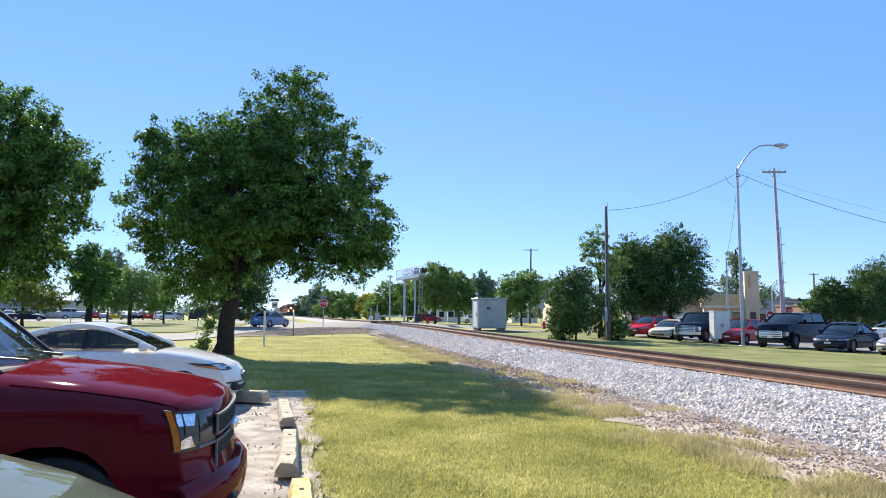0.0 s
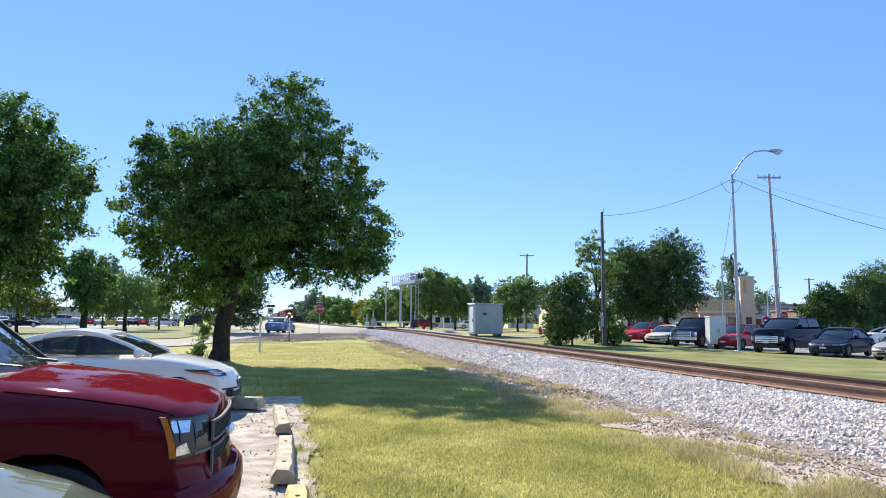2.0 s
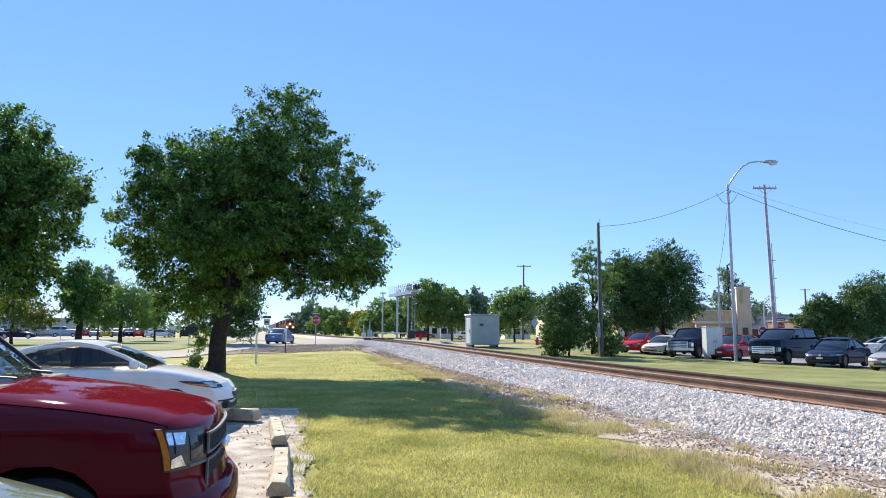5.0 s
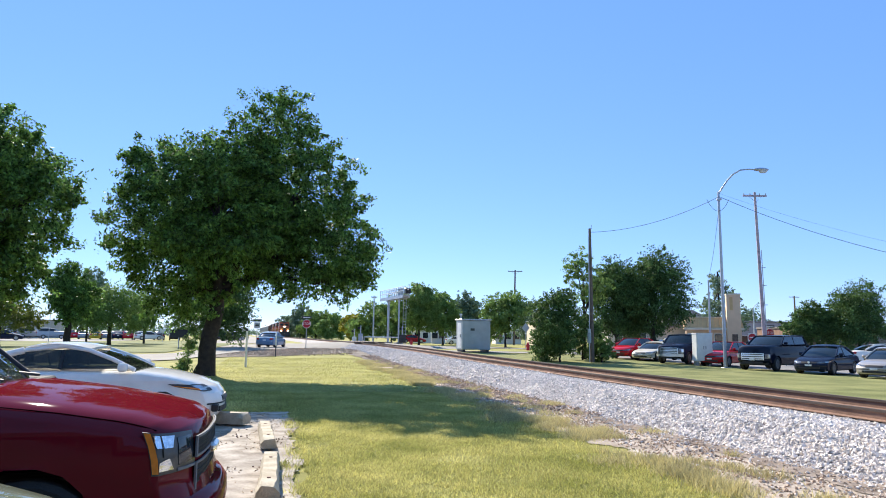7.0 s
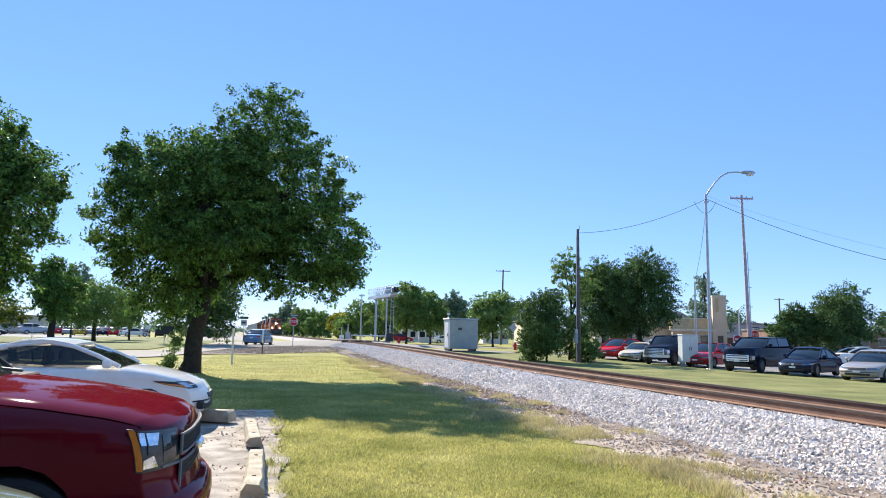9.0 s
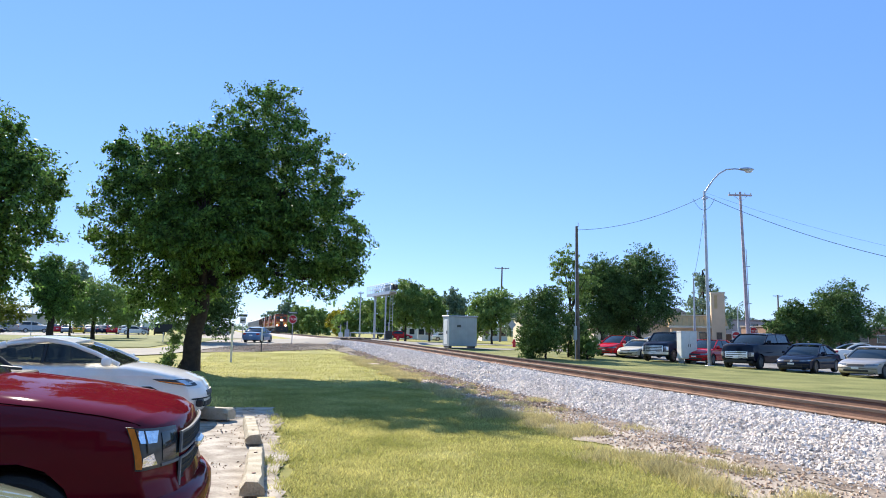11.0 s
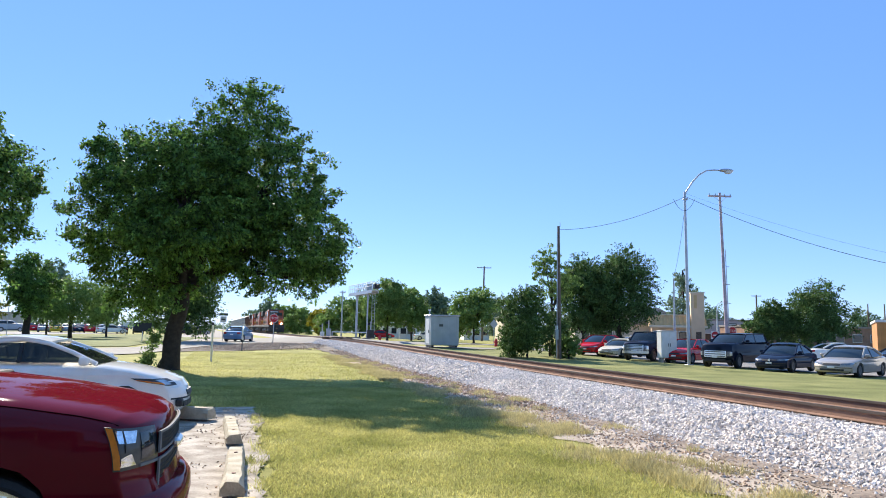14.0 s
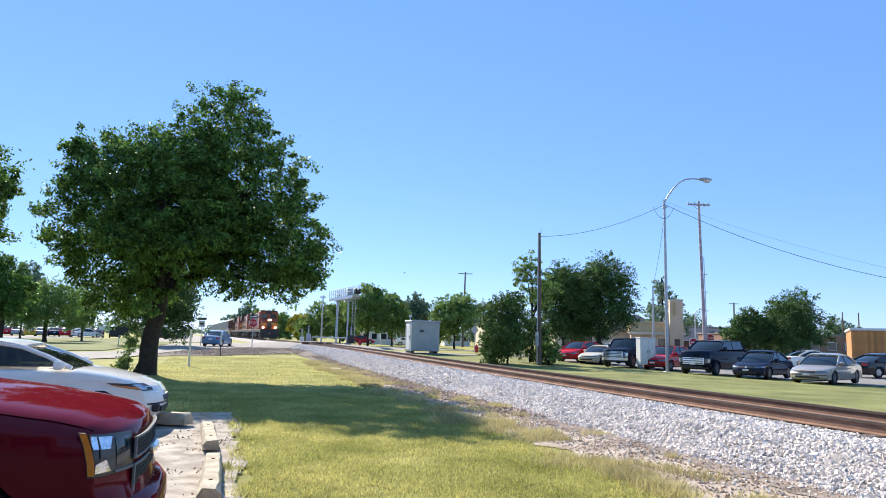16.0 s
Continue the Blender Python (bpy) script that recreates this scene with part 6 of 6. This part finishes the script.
    for px, d in ((757, 92), (890, 80), (962, 70)):
        x, y = at(px, d)
        h = thing("hydrant", pose(x, y, ground_z(x, y)), "small red fire hydrant on the grass", "hydrant", "hydrants")
        part("barrel", tube(bmesh.new(), ((0, 0, 0), (0, 0, 0.6), (0, 0, 0.8)), (0.16, 0.15, 0.06), 10), SIGNRED, h, "", 40)
        part("nozzle", cyl((-0.24, 0, 0.45), (0.24, 0, 0.45), 0.07, 8), SIGNRED, h)


gantry()


# ---- buildings ----
def windows(t, xs, z0, z1, w, yface, mat=None):
    for x in xs:
        f = part("window", box_bm(x - w / 2 - 0.06, x + w / 2 + 0.06, yface - 0.05, yface + 0.05, z0 - 0.06, z1 + 0.06, 0.01), WHITE, t)
        part("pane", box_bm(x - w / 2, x + w / 2, yface - 0.07, yface - 0.04, z0, z1), DARKGLASS, f)


def restaurant():
    x, y = at(1288, 74)
    z = ground_z(x, y)
    t = thing("restaurant", pose(x, y, z, 0, 0, -17), "peach stucco restaurant with an ochre mansard roof and a square tower", "building")
    part("wall", box_bm(-2.5, 3.0, 0, 8, 0, 2.75), PEACH, t)
    bm = bmesh.new()
    lo = [(-2.75, -0.45, 2.55), (3.2, -0.45, 2.55), (3.2, 8.4, 2.55), (-2.75, 8.4, 2.55)]
    hi = [(-2.45, 0.3, 3.75), (3.0, 0.3, 3.75), (3.0, 7.6, 3.75), (-2.45, 7.6, 3.75)]
    a, b = [bm.verts.new(p) for p in lo], [bm.verts.new(p) for p in hi]
    for k in range(4):
        bm.faces.new((a[k], a[(k + 1) % 4], b[(k + 1) % 4], b[k]))
    bm.faces.new(b)
    bm.faces.new(a[::-1])
    roof = part("mansard_roof", bm, OCHRE, t)
    for k in range(14):
        f0 = -2.6 + 0.43 * k
        part("batten", tube(bmesh.new(), ((f0, -0.46, 2.57), (f0 * 0.95, 0.29, 3.76)), 0.035, 4), OCHRE, roof)
    part("ridge_trim", box_bm(-2.5, 3.05, 0.24, 0.4, 3.75, 3.84), CREAM, roof)
    part("fascia", box_bm(-2.77, 3.22, -0.5, -0.45, 2.42, 2.66), CREAM, t)
    tw = part("tower", box_bm(1.55, 2.9, -0.55, 0.5, 0, 6.1, 0.02), PEACH, t, "square peach tower")
    part("tower_cap", box_bm(1.5, 2.95, -0.6, 0.55, 6.1, 6.25), CREAM, tw)
    part("niche", box_bm(1.85, 2.15, -0.58, -0.54, 4.5, 5.9), OCHRE, tw)
    windows(t, (-1.8, -0.5, 0.8), 0.5, 2.0, 0.95, 0.0)
    part("door", box_bm(2.0, 2.55, -0.6, -0.54, 0, 2.0), TIE, t)
    # shingled house behind
    x, y = at(1255, 92)
    t = thing("house", pose(x, y, ground_z(x, y)), "house with a grey hipped shingle roof", "house")
    part("wall", box_bm(-4, 4, 0, 7, 0, 3.0), CREAM, t)
    bm = bmesh.new()
    a = [bm.verts.new(p) for p in ((-4.5, -0.5, 2.9), (4.5, -0.5, 2.9), (4.5, 7.5, 2.9), (-4.5, 7.5, 2.9))]
    b = [bm.verts.new(p) for p in ((-1.5, 3.5, 5.4), (1.5, 3.5, 5.4))]
    for f in ((a[0], a[1], b[1], b[0]), (a[1], a[2], b[1]), (a[2], a[3], b[0], b[1]), (a[3], a[0], b[0])):
        bm.faces.new(f)
    part("roof", bm, ROOFGREY, t)
    # white house behind the bushes
    x, y = at(1172, 78)
    t = thing("house", pose(x, y, ground_z(x, y), 0, 0, -6), "cream house front with dark windows behind the trees", "house")
    part("wall", box_bm(-4.2, 4.2, 0, 6, 0, 2.7), CREAM, t)
    part("roof", box_bm(-4.5, 4.5, -0.4, 6.4, 2.7, 3.0), ROOFGREY, t)
    windows(t, (-3.0, -1.6, -0.4), 0.5, 2.0, 0.7, 0.0)


restaurant()


def flat_building(px0, px1, d, h, mat, label, depth=10, az=0.0, n=0, name="building", z_off=0.0, roof=None, wz=(1.0, 2.0), ww=1.0):
    x0, y = at(px0, d)
    x1, _ = at(px1, d)
    c = (x0 + x1) / 2
    w = (x1 - x0) / 2
    t = thing(name, pose(c, y, ground_z(c, y), 0, 0, -az), label, "building")
    part("wall", box_bm(-w, w, 0, depth, -0.1, h), mat, t)
    part("roof_edge", box_bm(-w - 0.12, w + 0.12, -0.12, depth + 0.12, h, h + 0.22, 0.02), roof or ROOFGREY, t)
    if n:
        windows(t, [-w + 2 * w * (k + 0.5) / n for k in range(n)], wz[0], wz[1], ww, 0.0)
    return t, w


flat_building(1335, 1470, 100, 3.9, GREYWALL, "low grey flat-roofed building behind the restaurant", 10, 0, 6)
flat_building(1440, 1680, 84, 2.9, BRICK, "low brown brick building behind the trees", 10, 0, 7, wz=(1.2, 2.1), ww=1.1)
flat_building(-60, 98, 135, 3.4, GREYWALL, "long pale grey warehouse beyond the far car park", 14, -6, 8)
flat_building(792, 816, 128, 2.6, WHITEWALL, "small white garage beyond the trees", 6, 0, 2)
flat_building(846, 896, 122, 2.7, BLACK, "dark trailer-like shed beyond the railway", 4, 0, 0)
flat_building(974, 1000, 100, 3.6, CREAM, "narrow cream building behind the bush", 8, 0, 2)
flat_building(905, 950, 140, 2.6, WHITEWALL, "low white house beyond the trees", 8, 0, 3)
t, w = flat_building(1690, 1890, 57, 3.3, CEDAR, "orange-stained wooden building with vertical boards and a white eave", 10, 33, 0, "wooden_building", roof=WHITE)
part("sign_panel", box_bm(-w + 3.55, -w + 5.2, -0.13, -0.07, 0.9, 2.0, 0.01), SIGNWHITE, t, "white notice panel with unreadable lines")
for zz in (1.2, 1.5, 1.75):
    part("bar", box_bm(-w + 3.7, -w + 5.0, -0.14, -0.13, zz - 0.04, zz + 0.04), SIGNRED, t)
board = bpy.data.meshes.new("board")
bm = box_bm(-0.118, 0.118, -0.045, 0.0, 0.05, 3.28, 0.006)
bm.to_mesh(board)
bm.free()
board.materials.append(CEDAR)
for k in range(int(2 * w / 0.245)):
    o = new("board", board)
    o.parent = t
    o.matrix_basis = pose(-w + 0.13 + 0.245 * k, -0.002, 0)


# ---- the building behind the camera closes the place ----
def back_building():
    t = thing("brick_building", pose(-8, -9, 0.0, 0, 0, 8), "long dark brown brick shop building facing the car park", "building")
    part("wall", box_bm(-34, 24, -8, 0, -0.1, 6.5), DARKBRICK, t)
    part("canopy", box_bm(-34, 24, 0, 2.6, 3.1, 3.4, 0.03), TIE, t)
    for k in range(9):
        x = -30 + 6 * k
        w = part("window", box_bm(x - 1.6, x + 1.6, -0.02, 0.06, 0.6, 2.7, 0.01), BLACK, t)
        part("pane", box_bm(x - 1.5, x + 1.5, 0.06, 0.08, 0.7, 2.6), DARKGLASS, w)
        part("canopy_post", cyl((x - 3, 2.4, 0), (x - 3, 2.4, 3.1), 0.08, 8), TIE, t)


back_building()


# ---- train ----
def bogie(t, yc, wheels, wr, name="bogie"):
    b = new(name)
    b.parent = t
    b.matrix_basis = pose(0, yc, 0)
    for sx in (-1, 1):
        part("side_frame", box_bm(sx * 1.05 - 0.1, sx * 1.05 + 0.1, -wheels * 0.85, wheels * 0.85, 0.35, 0.85, 0.08), LOCODARK, b)
    for k in range(wheels):
        yy = (k - (wheels - 1) / 2) * 1.7
        bm = bmesh.new()
        for sx in (-1, 1):
            tube(bm, ((sx * 0.70, yy, wr), (sx * 0.84, yy, wr)), wr, 18)
        tube(bm, ((-0.7, yy, wr), (0.7, yy, wr)), 0.09, 8)
        part("wheelset", bm, RUST, b, "", 40)
    return b


def locomotive(label, lit):
    t = thing("locomotive", Matrix.Identity(4), label, "locomotive", "train")
    L = 22.3
    f = L / 2
    part("frame", box_bm(-1.5, 1.5, -f, f, 1.15, 1.62, 0.05), LOCODARK, t, "dark frame and walkway")
    part("fuel_tank", box_bm(-1.25, 1.25, -3.2, 2.6, 0.45, 1.15, 0.15), LOCODARK, t)
    body = part("long_hood", box_bm(-0.95, 0.95, -f + 0.9, f - 5.2, 1.62, 4.25, 0.10, seg=2), ORANGE, t, "orange engine hood")
    part("roof", box_bm(-0.9, 0.9, -f + 1.0, f - 5.2, 4.25, 4.5, 0.08), LOCODARK, body, "dark roof")
    part("radiator", box_bm(-1.45, 1.45, -f + 0.9, -f + 4.6, 3.5, 4.6, 0.1), LOCODARK, body, "wide dark radiator cowl")
    part("stripe", box_bm(-0.965, 0.965, -f + 0.92, f - 5.22, 2.05, 2.4), LOCODARK, body)
    part("stripe", box_bm(-0.97, 0.97, -f + 0.93, f - 5.23, 2.42, 2.5), LOCOYELLOW, body)
    for k in range(6):
        yy = -f + 5.5 + 1.6 * k
        part("grille", box_bm(-0.97, 0.97, yy, yy + 1.1, 3.1, 3.9, 0.02), LOCODARK, body)
    cab = part("cab", box_bm(-1.5, 1.5, f - 5.2, f - 2.5, 1.62, 4.55, 0.16, seg=2), ORANGE, t, "orange driver's cab")
    part("cab_roof", box_bm(-1.42, 1.42, f - 5.15, f - 2.55, 4.5, 4.66, 0.07), LOCODARK, cab, "dark cab roof")
    for sx in (-1, 1):
        part("front_window", box_bm(sx * 0.75 - 0.5, sx * 0.75 + 0.5, f - 2.53, f - 2.47, 3.45, 4.05, 0.03), DARKGLASS, cab)
        part("side_window", box_bm(sx * 1.5 - 0.03, sx * 1.5 + 0.03, f - 4.6, f - 3.1, 3.4, 4.1, 0.02), DARKGLASS, cab)
    nose = part("nose", box_bm(-1.25, 1.25, f - 2.5, f - 0.9, 1.62, 3.35, 0.22, seg=3), ORANGE, t, "sloping orange nose")
    for v in nose.data.vertices:
        if v.co.z > 2.9 and v.co.y > f - 1.6:
            v.co.z -= 0.25
    part("nose_stripe", box_bm(-1.26, 1.26, f - 0.92, f - 0.87, 2.3, 2.62), LOCOYELLOW, nose)
    part("nose_door", box_bm(-0.35, 0.35, f - 0.9, f - 0.86, 1.7, 2.9, 0.03), LOCODARK, nose)
    part("pilot", box_bm(-1.4, 1.4, f - 0.7, f + 0.05, 0.25, 1.3, 0.1), LOCODARK, t, "dark snow-plough pilot")
    part("coupler", box_bm(-0.15, 0.15, f, f + 0.5, 0.8, 1.05, 0.03), RUST, t)
    for sx in (-1, 1):
        for k in range(9):
            yy = -f + 1 + 2.3 * k
            part("handrail_post", cyl((sx * 1.45, yy, 1.62), (sx * 1.45, yy, 2.62), 0.025, 5), LOCOYELLOW, t)
        part("handrail", cyl((sx * 1.45, -f + 1, 2.62), (sx * 1.45, f - 5.3, 2.62), 0.03, 5), LOCOYELLOW, t)
        part("handrail", cyl((sx * 1.3, f - 0.3, 1.62), (sx * 1.3, f - 0.3, 2.6), 0.03, 5), LOCOYELLOW, t)
        part("step", box_bm(sx * 1.45 - 0.1, sx * 1.45 + 0.1, f - 1.3, f - 0.5, 0.35, 1.2, 0.03), LOCODARK, t)
    lamp = HEADLIGHT if lit else LAMPGLASS
    for x, z, r, yy in ((-0.13, 3.1, 0.12, f - 0.72), (0.13, 3.1, 0.12, f - 0.72), (-0.98, 1.85, 0.14, f - 0.78), (0.98, 1.85, 0.14, f - 0.78)):
        part("headlight", cyl((x, yy - 0.1, z), (x, yy + 0.04, z), r, 14), lamp, t, "glowing headlight" if lit else "")
    part("light_box", box_bm(-0.42, 0.42, f - 1.5, f - 0.74, 2.9, 3.36, 0.05), ORANGE, nose)
    part("number_board", box_bm(-0.55, 0.55, f - 2.56, f - 2.44, 4.15, 4.45, 0.04), LOCODARK, cab)
    part("horn", cyl((-0.3, f - 4.5, 4.66), (-0.3, f - 4.0, 4.85), 0.1, 8), STEEL, cab)
    bogie(t, 6.9, 3, 0.53)
    bogie(t, -6.9, 3, 0.53)
    return t, L


def hopper(mat, label):
    t = thing("hopper_wagon", Matrix.Identity(4), label, "railway wagon", "train")
    L = 17.5
    f = L / 2
    bm = bmesh.new()
    prof = ((-0.9, 1.3), (-1.5, 2.2), (-1.5, 4.2), (-0.95, 4.65), (0.95, 4.65), (1.5, 4.2), (1.5, 2.2), (0.9, 1.3))
    a = [bm.verts.new((x, -f + 1.2, z)) for x, z in prof]
    b = [bm.verts.new((x, f - 1.2, z)) for x, z in prof]
    for k in range(8):
        bm.faces.new((a[k], b[k], b[(k + 1) % 8], a[(k + 1) % 8]))
    bm.faces.new(a[::-1])
    bm.faces.new(b)
    bmesh.ops.recalc_face_normals(bm, faces=bm.faces[:])
    part("tank", bm, mat, t)
    part("underframe", box_bm(-0.5, 0.5, -f, f, 0.95, 1.35, 0.03), LOCODARK, t)
    for sx in (-1, 1):
        for k in range(9):
            yy = -f + 1.4 + (L - 2.8) * k / 8
            part("rib", box_bm(sx * 1.55 - 0.06, sx * 1.55 + 0.06, yy - 0.06, yy + 0.06, 2.15, 4.2), mat, t)
        part("side_sill", box_bm(sx * 1.5 - 0.06, sx * 1.5 + 0.06, -f + 0.3, f - 0.3, 1.3, 1.55), mat, t)
    part("roof_walk", box_bm(-0.4, 0.4, -f + 1.3, f - 1.3, 4.72, 4.78), STEEL, t)
    for k in range(3):
        bm = bmesh.new()
        yy = (k - 1) * 4.6
        top = [bm.verts.new(p) for p in ((-1.0, yy - 2, 1.4), (1.0, yy - 2, 1.4), (1.0, yy + 2, 1.4), (-1.0, yy + 2, 1.4))]
        bot = [bm.verts.new(p) for p in ((-0.3, yy - 0.4, 0.5), (0.3, yy - 0.4, 0.5), (0.3, yy + 0.4, 0.5), (-0.3, yy + 0.4, 0.5))]
        for j in range(4):
            bm.faces.new((top[j], top[(j + 1) % 4], bot[(j + 1) % 4], bot[j]))
        bm.faces.new(bot)
        bmesh.ops.recalc_face_normals(bm, faces=bm.faces[:])
        part("chute", bm, mat, t)
    bogie(t, f - 2.2, 2, 0.46)
    bogie(t, -f + 2.2, 2, 0.46)
    return t, L


TRAIN = []
_back = 0.0
lead, _L = locomotive("orange and black diesel locomotive with lit headlights leading the train", True)
TRAIN.append((lead, _L, _back))
_back += _L + 0.8
second, _L = locomotive("orange and black diesel locomotive behind the leader", False)
for _k in range(2):
    o = second if _k == 0 else copy_thing(second, Matrix.Identity(4))
    TRAIN.append((o, _L, _back))
    _back += _L + 0.8
brown, _LH = hopper(HOPPER_RED, "brown covered hopper wagon in the train")
grey, _LH = hopper(HOPPER, "pale grey covered hopper wagon in the train")
for _k in range(8):
    src = brown if _k in (0,) else grey
    o = src if _k in (0, 1) else copy_thing(src, Matrix.Identity(4))
    TRAIN.append((o, _LH, _back))
    _back += _LH + 0.9

# a bird far off over the railway
bird = thing("bird", pose(0, 70, 12), "small dark bird flying over the railway", "bird", "birds")
bb = bmesh.new()
bmesh.ops.create_uvsphere(bb, u_segments=8, v_segments=6, radius=1)
for v in bb.verts:
    v.co = Vector((v.co.x * 0.16, v.co.y * 0.05, v.co.z * 0.05))
part("bird_body", bb, BLACK, bird)
for sg in (-1, 1):
    part("wing", poly(bmesh.new(), [(0.06, 0, 0.02), (-0.06, 0, 0.02), (-0.08, sg * 0.28, 0.1), (0.0, sg * 0.26, 0.1)], 0.012), BLACK, bird)

bird_two = copy_thing(bird, pose(0, 90, 12))

# ---- what moves ----
def train_s(t):
    """Where the leading coupler stands on the track."""
    rows = TRAIN_ROWS
    for (t0, s0), (t1, s1) in zip(rows, rows[1:]):
        if t <= t1:
            return s0 + (s1 - s0) * (t - t0) / (t1 - t0)
    return rows[-1][1]


TRAIN_ROWS = ((0.0, 292.0), (4.0, 250.0), (9.0, 198.0), (16.0, 117.0))


def rolling(s_front, length, back):
    """Pose of a vehicle that faces down the track towards the camera."""
    a = s_front + back + length * 0.2
    b = s_front + back + length * 0.8
    pa, pb = on_track(a, 0, rail_z(a)), on_track(b, 0, rail_z(b))
    d = pa - pb
    c = (pa + pb) / 2
    return pose(c.x, c.y, c.z, 0, 0, math.degrees(math.atan2(-d.x, d.y)))


BLUE_ROWS = [(0.0, 480, 66, 20), (0.5, 489, 67, 15), (1.0, 496, 67.6, 10), (1.5, 502, 68, 7), (2.0, 506, 68.3, 6), (4.0, 511, 68.6, 5), (9.0, 514, 68.8, 5), (16.0, 515, 69, 5)]

BIRD = [(0.0, 13.8, 82, 4.0), (5.0, 13.6, 82, 4.6), (7.0, 3.6, 81.9, 6.9), (8.0, -1.5, 81.9, 8.0), (10.0, -12.0, 82, 9.0), (16.0, -24.0, 88, 8.0)]
BIRD_TWO = [(0.0, 9.4, 112, 6.0), (13.5, 9.2, 112, 6.2), (14.5, 7.4, 111.8, 7.9), (15.0, 6.1, 111.8, 9.0), (15.5, 5.2, 111.7, 10.5), (16.0, 4.2, 111.7, 11.9)]


def motions():
    times = [0.5 * k for k in range(33)]
    for ob, length, back in TRAIN:
        walk(ob, [(t, rolling(train_s(t), length, back)) for t in times])
    rows = []
    for t, px, d, az in BLUE_ROWS:
        x, y = at(px, d)
        rows.append((t, pose(x, y, ground_z(x, y) + 0.055, 0, 0, -az)))
    walk(blue_car, rows)
    walk(bird, [(t, pose(x, y, z, 0, 0, 170)) for t, x, y, z in BIRD])
    walk(bird_two, [(t, pose(x, y, z, 0, 0, 170)) for t, x, y, z in BIRD_TWO])


motions()
